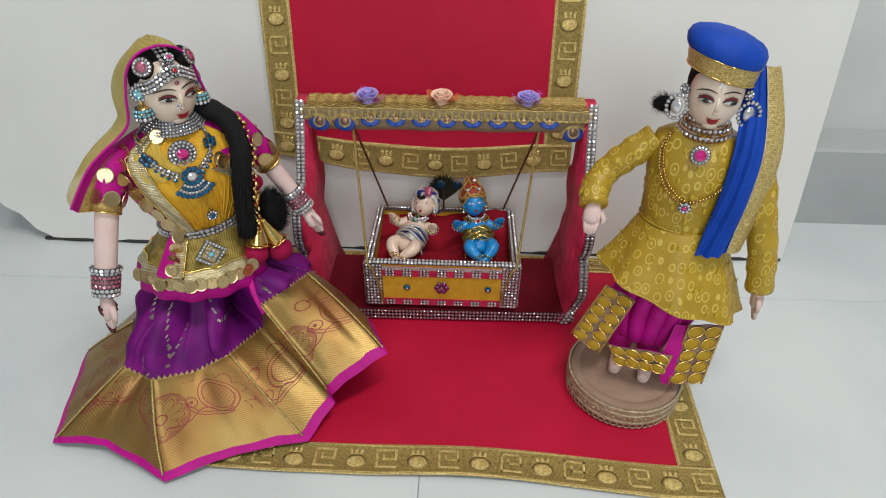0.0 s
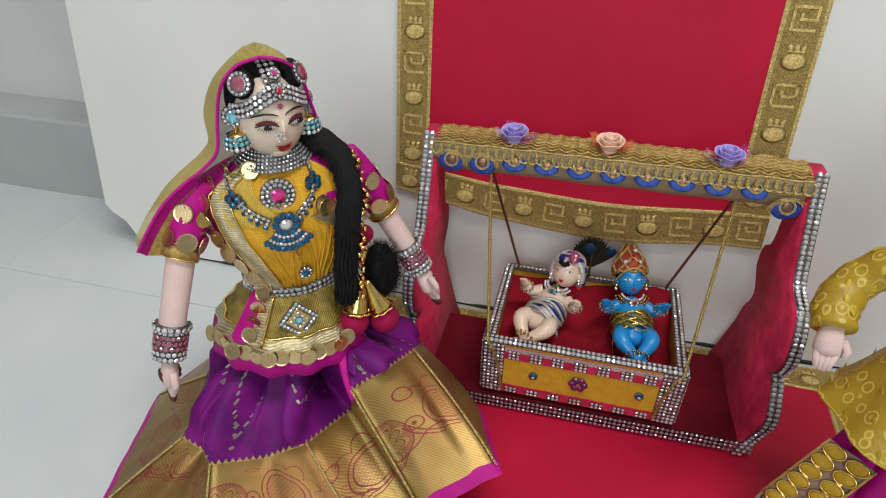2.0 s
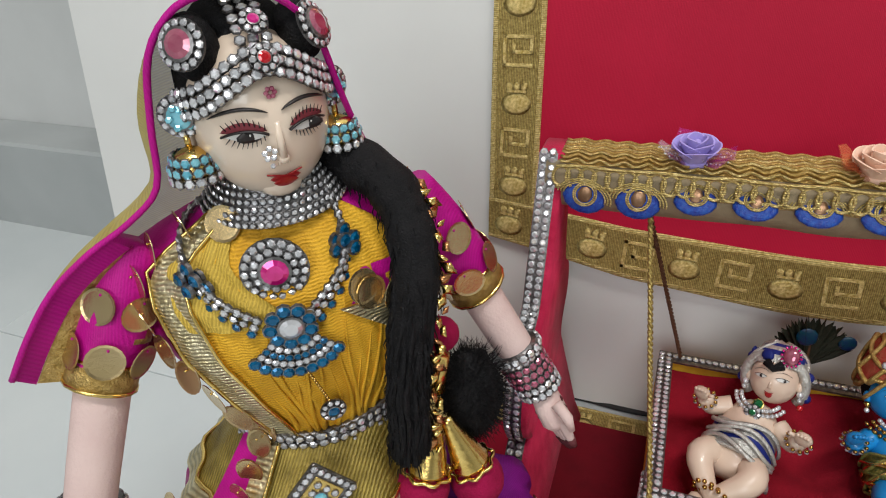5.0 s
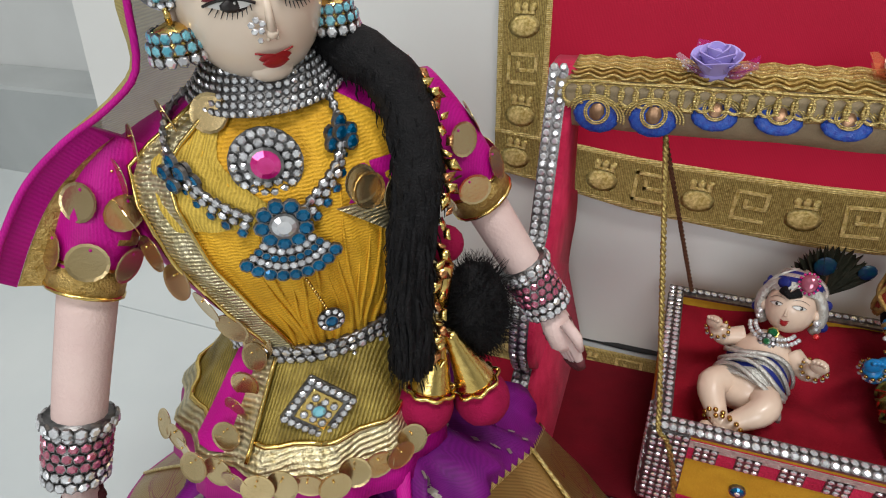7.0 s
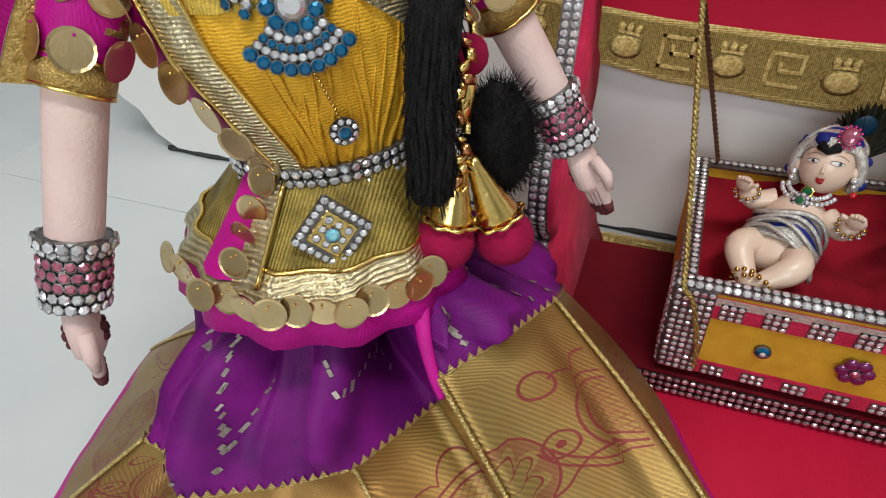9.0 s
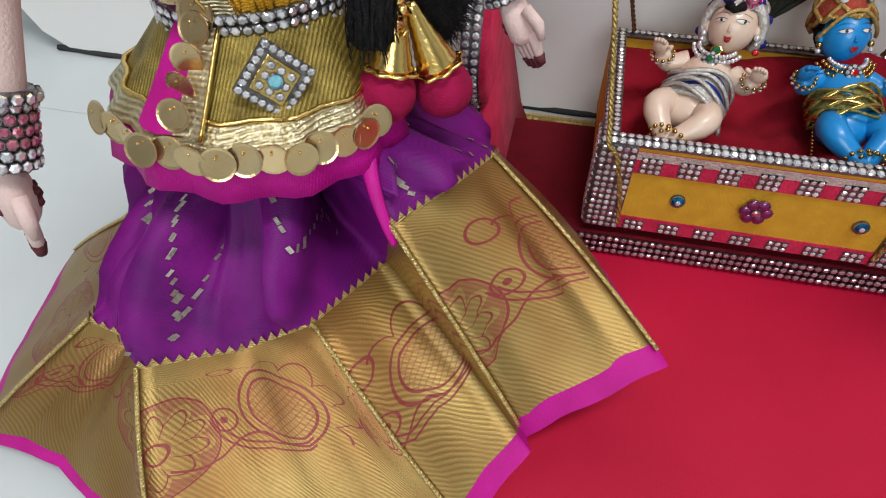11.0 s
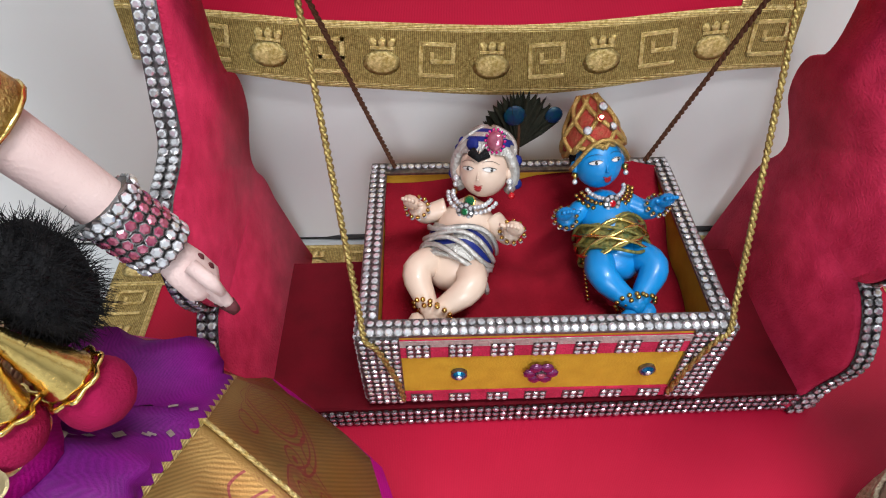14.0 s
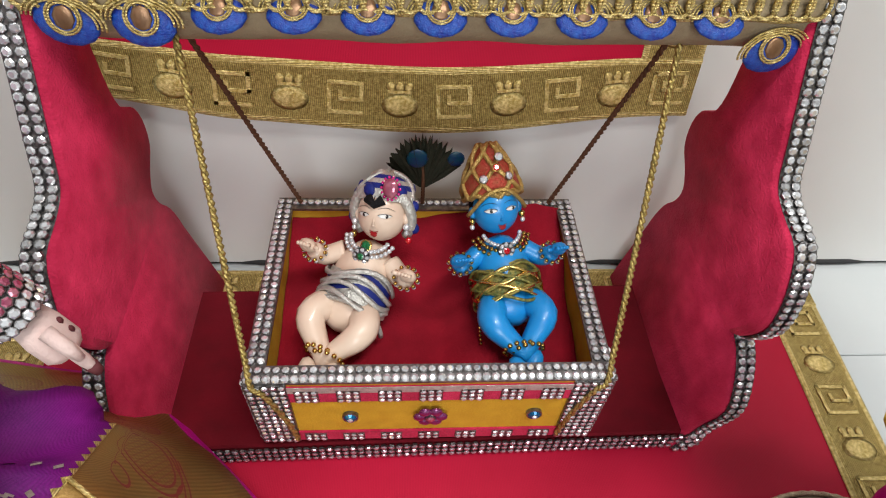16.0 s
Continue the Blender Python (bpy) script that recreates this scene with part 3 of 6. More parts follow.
# ---------------------------------------------------------------- swing stand
def stone_mesh(mat):
    b = Build()
    b.gem((0, 0, 0), (0, 0, 1), 1.0, mat, "setting", n=8, high=0.6)
    return b.mesh("rhinestone")


STONE = {k: stone_mesh(k) for k in ("crystal", "crystaldim")}


def stone(parent, p, normal, r, kind="crystal"):
    o = part("rhinestone", STONE[kind], parent)
    o.matrix_basis = Matrix.Translation(p) @ Vector(normal).to_track_quat("Z", "Y").to_matrix().to_4x4() @ Matrix.Diagonal((r, r, r, 1))
    return o


FRONT = [(0.678, 0.2015), (0.675, 0.188), (0.670, 0.169), (0.664, 0.148), (0.658, 0.134), (0.648, 0.129), (0.634, 0.125), (0.626, 0.113), (0.622, 0.1), (0.622, 0.088), (0.628, 0.075), (0.634, 0.070), (0.627, 0.066), (0.618, 0.056), (0.611, 0.04), (0.606, 0.022), (0.604, 0.008), (0.604, 0.0035)]
BACK = [(0.706, 0.0035), (0.712, 0.02), (0.714, 0.042), (0.708, 0.062), (0.700, 0.074), (0.698, 0.084), (0.704, 0.092), (0.713, 0.1), (0.715, 0.112), (0.711, 0.122), (0.702, 0.128), (0.698, 0.14), (0.698, 0.166), (0.697, 0.186), (0.696, 0.2015)]
FRONT = [(y - (0.006 if z < 0.03 else 0.012 * min(1.0, (0.2015 - z) / 0.06)), z) for y, z in FRONT]
swing = thing("swing_stand", "red velvet swing stand trimmed with rhinestones and gold lace", "swing")
YAW = 0.014         # the stand is turned a little, its west side nearer to the front
swing.location = (0.66 * math.sin(YAW), 0.66 * (1 - math.cos(YAW)), 0)
swing.rotation_euler = (0, 0, YAW)


def curl(z):
    """The foot of a board turns inwards."""
    return 0.017 * max(0.0, 1 - z / 0.045) ** 1.6


def side_board(sx):
    x_in, x_out = sx * 0.1295, sx * 0.1415
    f = [(y, z) for _, y, z in spline([(0, *p) for p in FRONT], 3)]
    k = [(y, z) for _, y, z in spline([(0, *p) for p in BACK], 3)]
    outline = f + k
    cy, cz = 0.663, 0.105
    rings = []
    for x, s in ((x_in, 0.992), (x_in + sx * 0.0012, 1.0), (x_out - sx * 0.0012, 1.0), (x_out, 0.992)):
        rings.append([(x - sx * curl(z), cy + (y - cy) * s, max(0.003, cz + (z - cz) * s)) for y, z in outline])
    b = Build()
    b.loft(rings, "velvet", caps=(True, True))
    ob = part("side_board", b, swing, "scalloped board covered in red velvet")
    # rhinestone ribbon on the front edge
    edge = [Vector((0, y, z)) for y, z in f]
    trim = Build()
    mid = x_out - sx * 0.0046
    trim.loft([[(mid - 0.0044 - sx * curl(p.z), p.y - 0.0006, p.z) for p in edge], [(mid + 0.0044 - sx * curl(p.z), p.y - 0.0006, p.z) for p in edge]], "setting", closed=False)
    base = part("rhinestone_trim", trim, ob, "double row of clear rhinestones in silver")
    for i, (p, d) in enumerate(even(edge, 0.0036)):
        nrm = Vector((0, d.z, -d.y)) if d.z < 0 else Vector((0, -d.z, d.y))
        if nrm.y > 0:
            nrm = -nrm
        for q in (-0.0021, 0.0021):
            trim.gem(Vector((mid + q - sx * curl(p.z), p.y, p.z)) + nrm * 0.001, nrm + Vector((0.1 * math.sin(i * 3 + q * 999), 0, 0.1 * math.cos(i * 2.1))), 0.00175, "crystal", "setting", n=7, seed=i)
    # rebuild the trim with its stones
    base.data = trim.mesh("rhinestone_trim")
    return ob


side_board(1), side_board(-1)

b = Build()
b.box((-0.1325, 0.600, 0.0028), (0.1325, 0.690, 0.0165), "velvetshaded", 0.001)
part("base_board", b, swing, "base board covered in red velvet, coloured darker for shade")
b = Build()
b.box((-0.132, 0.5985, 0.004), (0.132, 0.6002, 0.0165), "setting")
base_trim = part("base_trim", b, swing, "three rows of dim violet rhinestones")
b = Build()
for i in range(75):
    for k in range(3):
        b.gem((-0.1315 + i * 0.00355, 0.5985, 0.006 + k * 0.0042), (0.1 * math.sin(i * 5 + k), -1, 0.1 * math.cos(i * 3 + k)), 0.0016, "crystaldim", "setting", n=6, seed=i + k)
base_trim.data = b.mesh("base_trim")

# top beam: a slab wrapped in beige cloth under gold lace
b = Build()
prof = [(y + 0.009, z) for y, z in [(0.667, 0.175), (0.6635, 0.181), (0.6625, 0.190), (0.666, 0.1975), (0.673, 0.2005), (0.682, 0.2005), (0.689, 0.198), (0.690, 0.188), (0.687, 0.178), (0.678, 0.173)]]
b.loft([[(x, y + 0.0006 * math.sin(x * 130 + i), z + 0.0005 * math.sin(x * 90 + 2 * i)) for i, (y, z) in enumerate(prof)] for x in np.linspace(-0.1375, 0.1375, 30)], "beige", caps=(True, True))
beam = part("top_beam", b, swing, "beam wrapped in crumpled beige cloth")
for k in range(8):
    b = Build()
    pts = []
    for i in range(181):
        x = -0.131 + 0.262 * i / 180
        w = 0.0017 * math.asin(math.sin(2 * math.pi * x / 0.0105)) / 1.57
        s = k * 0.0031 + w
        y, z = 0.6745 + s, 0.1988 + 0.0022 * min(1, max(0, s + 0.001) / 0.007)
        pts.append((x, y, z + 0.0006))
    b.tube(pts, 0.00085, "lace" if k % 2 else "goldthread", 5, flat=0.7)
    part("lace_braid", b, beam, "wavy gold lace braid")
b = Build()
b.loft([[(x, 0.6745, 0.1982), (x, 0.682, 0.2014), (x, 0.697, 0.2014)] for x in np.linspace(-0.131, 0.131, 20)], "lace", closed=False)
part("lace_ground", b, beam, "gold lace ground")
for k, z in enumerate((0.1985, 0.1880)):
    b = Build()
    b.tube([(x, 0.6708 + 0.0002 * math.sin(x * 300), z + 0.0004 * math.sin(x * 200)) for x in np.linspace(-0.132, 0.132, 60)], 0.0008, "goldthread", 6)
    part("gold_braid", b, beam)
ring = Build()
ring.tube([(0.0038 * math.cos(a), 0, 0.0046 * math.sin(a)) for a in np.linspace(0, 2 * math.pi, 17)], 0.0008, "goldthread", 5, caps=False)
ring_mesh = ring.mesh("lace_ring")
for i in range(44):
    o = part("lace_ring", ring_mesh, beam)
    o.location = (-0.1295 + i * 0.00602, 0.6702, 0.1934)
    o.rotation_euler = (-0.2, 0, 0)


def eye_motif():
    """A peacock eye: blue threaded drop with a gold rim and a mirror disc."""
    b = Build()
    b.ball((0, 0, -0.0008), (0.0106, 0.0022, 0.0078), "peacockblue", 20, 7)
    for q, r in ((1.0, 0.00042), (1.14, 0.00042), (1.28, 0.00042)):
        b.tube([(0.0085 * q * math.sin(a) * (1 + 0.12 * abs(a)), -0.0014 - 0.0006 * math.cos(a), 0.0005 + 0.0062 * q * math.cos(a)) for a in np.linspace(-1.75, 1.75, 21)], r, "goldthread", 5)
    b.ball((0, -0.0020, 0.0012), (0.0036, 0.0007, 0.0042), "mirror", 12, 4)
    for q in (1.0, 1.2):
        b.tube([(0.0046 * q * math.sin(a), -0.0023, 0.0014 - 0.0047 * q * math.cos(a)) for a in np.linspace(0, 2 * math.pi, 21)], 0.00042, "goldthread", 5, caps=False)
    return b.mesh("peacock_eye")


EYE = eye_motif()
for i in range(11):
    x = -0.118 + i * 0.0238
    big = 0.96 if i in (0, 1, 10) else 0.86
    tip = (0.2, 0.3)[i % 2] if i in (0, 1, 10) else 0.88 + 0.08 * math.sin(i * 2.3)
    o = part("peacock_eye", EYE, beam, "blue embroidered peacock eye with gold rim" if i == 0 else "")
    o.matrix_basis = pose(x, 0.6690 if i in (0, 1) else 0.6705, 0.1850 if i in (0, 1) else (0.1770 if i == 10 else 0.1878)) @ Matrix.Rotation(-tip, 4, "X") @ Matrix.Rotation((0.22, 0.1, 0)[min(i, 2)] if i < 10 else -0.2, 4, "Y") @ Matrix.Diagonal((big, 1, big, 1))


def rose(x, colour, net, specks):
    root = part("foam_rose", rose_core(colour), swing, colour + " foam rose glued on the beam")
    root.location = (x, 0.682, 0.1995)
    root.scale = (0.84, 0.84, 0.84)
    root.rotation_euler = (0.12, 0, 0.2 if x > 0 else -0.15)
    for ringi, (cnt, r, h, tilt) in enumerate(((3, 0.0045, 0.0155, 0.1), (4, 0.0068, 0.0135, 0.3), (5, 0.0092, 0.0115, 0.55))):
        for k in range(cnt):
            a = 2 * math.pi * (k + 0.5 * (ringi % 2)) / cnt
            b = Build()
            rows = []
            for i in range(5):
                s = i / 4
                row = []
                for j in range(9):
                    q = (j / 8 - 0.5) * 2
                    w = math.pi / cnt * 1.35 * (0.75 + 0.35 * s)
                    rr = r * (0.55 + 0.55 * s) + tilt * 0.004 * s * s
                    hh = h * s * (1 - 0.22 * q * q * s)
                    row.append((rr * math.cos(a + q * w), rr * math.sin(a + q * w), 0.001 + hh))
                rows.append(row)
            b.loft(rows, colour, closed=False)
            inner = [[Vector(p) - Vector((p[0], p[1], 0)).normalized() * 0.0009 for p in r2] for r2 in rows]
            b.loft(inner, colour, closed=False)
            b.loft([rows[-1], inner[-1]], colour, closed=False)
            part("petal", b, root)
    b = Build()
    rng = random.Random(int(x * 1000) + 7)
    for k in range(7):
        a = k * 0.9 + rng.random()
        tip = Vector((0.019 * math.cos(a), 0.012 * math.sin(a) + 0.002, 0.004 + 0.008 * rng.random()))
        w = Vector((-math.sin(a), math.cos(a), 0)) * 0.006
        kk = b.verts([(0, 0, 0.001), tip - w, tip + w * 0.6 + Vector((0, 0, 0.003)), tip * 0.6 + w * 1.3])
        b.face((kk, kk + 1, kk + 2, kk + 3), net[k % len(net)])
        if specks:
            for _ in range(7):
                p = tip * (0.5 + 0.5 * rng.random()) + w * (rng.random() - 0.4)
                b.ball(p + Vector((0, 0, 0.0008)), 0.0005, "white", 6, 4)
    part("net_leaf", b, root, "stiff dotted net behind the rose" if specks else "stiff orange net behind the rose")


def rose_core(colour):
    b = Build()
    b.ball((0, 0, 0.008), (0.0034, 0.0034, 0.007), colour, 12, 7)
    b.ball((0, 0, 0.002), (0.0075, 0.0075, 0.003), colour, 12, 5)
    return b


rose(-0.073, "lilac", ("pinknet", "whitenet"), True)
rose(-0.004, "peach", ("orangenet",), False)
rose(0.076, "lilac", ("pinknet", "whitenet"), True)

# ---------------------------------------------------------------- hanging cradle
cradle = thing("hanging_cradle", "yellow velvet cradle with rhinestone rims hung on gold cords", "cradle")
CX, CY0, CY1, CZ0, CZ1 = 0.0735, 0.600, 0.703, 0.0235, 0.0715


def cradle_wall(name, lo, hi, mat):
    b = Build()
    b.box(lo, hi, mat, 0.0008)
    return part(name, b, cradle, "yellow velvet covered cradle side")


cradle_wall("bottom", (-CX, CY0, CZ0), (CX, CY1, CZ0 + 0.004), "velvetshaded")
front = cradle_wall("front_panel", (-CX, CY0, CZ0 + 0.004), (CX, CY0 + 0.006, CZ1), "yellowvelvet")
backp = cradle_wall("back_panel", (-CX, CY1 - 0.006, CZ0 + 0.004), (CX, CY1, CZ1), "yellowvelvet")
left = cradle_wall("side_panel", (-CX, CY0 + 0.006, CZ0 + 0.004), (-CX + 0.006, CY1 - 0.006, CZ1), "yellowvelvet")
right = cradle_wall("side_panel", (CX - 0.006, CY0 + 0.006, CZ0 + 0.004), (CX, CY1 - 0.006, CZ1), "yellowvelvet")
b = Build()
for lo, hi in (((-CX, CY0 - 0.0006, CZ1), (CX, CY0 + 0.0075, CZ1 + 0.0012)), ((-CX, CY1 - 0.0075, CZ1), (CX, CY1 + 0.0006, CZ1 + 0.0012)),
               ((-CX - 0.0006, CY0 + 0.0075, CZ1), (-CX + 0.0075, CY1 - 0.0075, CZ1 + 0.0012)), ((CX - 0.0075, CY0 + 0.0075, CZ1), (CX + 0.0006, CY1 - 0.0075, CZ1 + 0.0012))):
    b.box(lo, hi, "setting")
rim = part("rim", b, cradle, "silver rim set with clear rhinestones")
jit = random.Random(3)


def wob():
    return Vector((jit.uniform(-0.12, 0.12), jit.uniform(-0.12, 0.12), jit.uniform(-0.12, 0.12)))


for i in range(41):
    x = -CX + 0.0012 + i * (2 * CX - 0.0024) / 40
    stone(rim, (x, CY0 + 0.0012, CZ1 + 0.0014), Vector((0, -0.45, 1)) + wob(), 0.0017)
    stone(rim, (x, CY0 + 0.0052, CZ1 + 0.0014), Vector((0, 0, 1)) + wob(), 0.0016)
for i in range(27):
    y = CY0 + 0.0095 + i * (CY1 - CY0 - 0.012) / 26
    for s in (-1, 1):
        stone(rim, (s * (CX - 0.0015), y, CZ1 + 0.0014), Vector((s * 0.2, 0, 1)) + wob(), 0.0017)
        stone(rim, (s * (CX - 0.0053), y, CZ1 + 0.0014), Vector((0, 0, 1)) + wob(), 0.0016)
for i in range(38):
    x = -CX + 0.009 + i * (2 * CX - 0.018) / 37
    stone(rim, (x, CY1 - 0.003, CZ1 + 0.0014), Vector((0, 0, 1)) + wob(), 0.0017)

# corner plates of rhinestones on front and sides
for s in (-1, 1):
    b = Build()
    x0, x1 = (0.0575, 0.0738) if s > 0 else (-0.0738, -0.0575)
    b.box((x0, CY0 - 0.0012, CZ0 - 0.002), (x1, CY0 - 0.0001, CZ1), "setting")
    for i in range(5):
        for k in range(14):
            b.gem((x0 + 0.0017 + i * 0.0032, CY0 - 0.0012, CZ0 + k * 0.0036), Vector((0, -1, 0)) + wob(), 0.0015, "crystaldim" if (i * 7 + k * 3) % 5 == 0 else "crystal", "setting", n=6, seed=i + k)
    xs = s * CX
    b.box((min(xs, xs + s * 0.0012), CY0, CZ0 - 0.002), (max(xs, xs + s * 0.0012), CY0 + 0.016, CZ1), "setting")
    for i in range(5):
        for k in range(14):
            b.gem((xs + s * 0.0012, CY0 + 0.0015 + i * 0.0032, CZ0 + k * 0.0036), Vector((s, 0, 0)) + wob(), 0.0015, "crystal", "setting", n=6, seed=i + k)
    part("corner_plate", b, cradle, "corner plate packed with clear rhinestones")
# chequered bands above and below the yellow field
b = Build()
for z0, z1 in ((0.0575, 0.0695), (CZ0 - 0.0015, CZ0 + 0.0065)):
    b = Build()
    b.box((-0.0575, CY0 - 0.0008, z0), (0.0575, CY0 - 0.0001, z1), "velvet")
    part("red_band", b, front, "red velvet band")
b = Build()
b.box((-0.0575, CY0 - 0.0012, 0.0655), (0.0575, CY0 - 0.0009, 0.0697), "silverlace")
part("silver_ribbon", b, front, "silver ribbon under the rim")
for z0, rows in ((0.0582, 3), (CZ0 - 0.0008, 2)):
    for c in range(7):
        x = -0.0535 + c * 0.0167
        b = Build()
        b.box((x - 0.0016, CY0 - 0.0012, z0 - 0.0002), (x + 0.008, CY0 - 0.0009, z0 + 0.0031 * rows - 0.0004), "setting")
        for i in range(3):
            for k in range(rows):
                b.gem((x + i * 0.0032, CY0 - 0.001, z0 + 0.0012 + k * 0.0031), Vector((0, -1, 0)) + wob(), 0.0014, "crystal", "setting", n=6, seed=i + k)
        part("rhinestone_patch", b, front)
for x in (-0.034, 0.045):
    b = Build()
    b.gem((x, CY0 - 0.001, 0.0445), (0, -1, 0.1), 0.0031, "bluegem", "setting", n=12)
    b.gem((x, CY0 - 0.0026, 0.0445), (0, -1, 0.1), 0.0013, "crystal", None, n=8)
    part("round_gem", b, front, "dark teal gem in silver setting")
b = Build()
for k in range(6):
    a = k * math.pi / 3
    b.ball((0.0045 * math.cos(a), CY0 - 0.0022, 0.0455 + 0.0045 * math.sin(a)), (0.0031, 0.0014, 0.0031), "purplegem", 10, 5)
b.gem((0, CY0 - 0.003, 0.0455), (0, -1, 0), 0.002, "rosegem", "setting", n=10)
part("flower_knob", b, front, "dark purple gem flower knob")


def rope(pts, r, mat, twists):
    b = Build()
    run = spline(pts, 10)
    n = len(run)
    for s in (0, 1):
        path = []
        for i, p in enumerate(run):
            a = 2 * math.pi * twists * i / n + s * math.pi
            path.append(p + Vector((math.cos(a), math.sin(a), 0)) * r * 0.55)
        b.tube(path, r * 0.72, mat, 6)
    return b


for s in (-1, 1):
    line = [Vector((s * 0.0885, 0.6765 + s * 0.002, 0.178)).lerp(Vector((s * 0.0705, 0.5985, 0.072)), i / 14) for i in range(15)] + [Vector((s * 0.066, 0.5975, 0.066)), Vector((s * 0.0605, 0.5975, 0.045)), Vector((s * 0.058, 0.598, 0.026))]
    part("front_cord", rope(line, 0.00115, "rope", 30), cradle, "twisted gold cord")
    line = [Vector((s * 0.091, 0.686 + s * 0.001, 0.178)).lerp(Vector((s * 0.062, CY1 - 0.003, 0.073)), i / 14) for i in range(15)]
    part("back_cord", rope(line, 0.00105, "brown", 20), cradle, "thin brown cord")
# cushion
b = Build()
rows = []
for j in range(25):
    v = j / 24
    row = []
    for i in range(33):
        u = i / 32
        x = -CX + 0.0065 + u * (2 * CX - 0.013)
        y = CY0 + 0.0065 + v * (CY1 - CY0 - 0.013)
        z = 0.048 + 0.012 * v + 0.004 * math.sin(u * math.pi) + 0.0045 * noise.noise(Vector((u * 5, v * 5, 1))) + 0.0018 * noise.noise(Vector((u * 14, v * 9, 5)))
        z += 0.013 * max(0, v - 0.55) / 0.45 * max(0, (u - 0.45)) / 0.55 + 0.012 * max(0, v - 0.5) * (1 - u)
        z -= 0.008 * math.exp(-((u - 0.54) / 0.05) ** 2) * (1 - v)
        row.append((x, y, z))
    rows.append(row)
b.loft(rows, "cushionred", closed=False)
b.loft([[(p[0], p[1], CZ0 + 0.0042) for p in r] for r in rows], "cushionred", closed=False)
for e in (rows[0], rows[-1], [r[0] for r in rows], [r[-1] for r in rows]):
    b.loft([e, [(p[0], p[1], CZ0 + 0.0042) for p in e]], "cushionred", closed=False)
tagged(part("cushion", b), "rumpled dark red velvet cushion lying in cradle", "cushion")

# ---------------------------------------------------------------- dolls: each one a single mesh
def ellipse_ring(z, cx, cy, rx, ry, n=28, wave=0.0, k=9, ph=0.0, tilt=0.0):
    out = []
    for j in range(n):
        a = 2 * math.pi * j / n
        q = 1 + wave * math.sin(k * a + ph)
        x, y = cx + rx * q * math.sin(a), cy - ry * q * math.cos(a)
        out.append((x, y, z + tilt * x))
    return out


class Torso:
    """Elliptic body given by rows (z, cx, cy, rx, ry); angle 0 is the front, positive to the picture's right."""

    def __init__(self, rows):
        self.rows = rows

    def at(self, a, z, out=0.0):
        rows = self.rows
        z = min(max(z, rows[0][0]), rows[-1][0])
        for r, q in zip(rows, rows[1:]):
            if r[0] <= z <= q[0]:
                t = (z - r[0]) / (q[0] - r[0])
                _, cx, cy, rx, ry = [u + (w - u) * t for u, w in zip(r, q)]
                break
        n = Vector((math.sin(a) / rx, -math.cos(a) / ry, 0)).normalized()
        return Vector((cx + rx * math.sin(a), cy - ry * math.cos(a), z)) + n * out, n

    def loft(self, b, mat, n=28, fine=4, z0=None, z1=None, out=0.0, bump=0.0):
        lo, hi = z0 or self.rows[0][0], z1 or self.rows[-1][0]
        k = max(4, int((hi - lo) / 0.004) * fine // 4)
        rings = []
        for i in range(k + 1):
            z = lo + (hi - lo) * i / k
            rings.append([self.at(2 * math.pi * j / n, z, out + bump * noise.noise(Vector((j * 0.6, z * 120, 3))))[0] for j in range(n)])
        b.loft(rings, mat, caps=(True, True))


def stone_run(b, pts, normals_from, step, r, mat="crystal", setting="setting", n=6):
    """Stones along a line, facing away from the axis point."""
    for i, (p, d) in enumerate(even(pts, step)):
        c = normals_from(p)
        b.gem(p, (p - c) + Vector((0.15 * math.sin(i * 4.1), 0.1 * math.cos(i * 2.7), 0.12 * math.sin(i * 1.7))) * (p - c).length, r, mat, setting, n=n, seed=i)


def cuff(b, p0, p1, r0, r1, rows, per, mats, stone_r):
    """A bracelet of stones round a limb from p0 to p1."""
    p0, p1 = Vector(p0), Vector(p1)
    d = (p1 - p0).normalized()
    s = d.cross(Vector((0, 1, 0.2))).normalized()
    t = d.cross(s)
    b.tube([p0, p1], [r0, r1], "setting", 16)
    for k in range(rows):
        f = (k + 0.5) / rows
        c, r = p0.lerp(p1, f), r0 + (r1 - r0) * f
        for j in range(per):
            a = 2 * math.pi * (j + 0.5 * (k % 2)) / per
            o = math.cos(a) * s + math.sin(a) * t
            b.gem(c + o * (r + 0.0003), o + d * 0.1 * math.sin(j * 3 + k), stone_r, mats[k % len(mats)], "setting", n=6, seed=j + k)


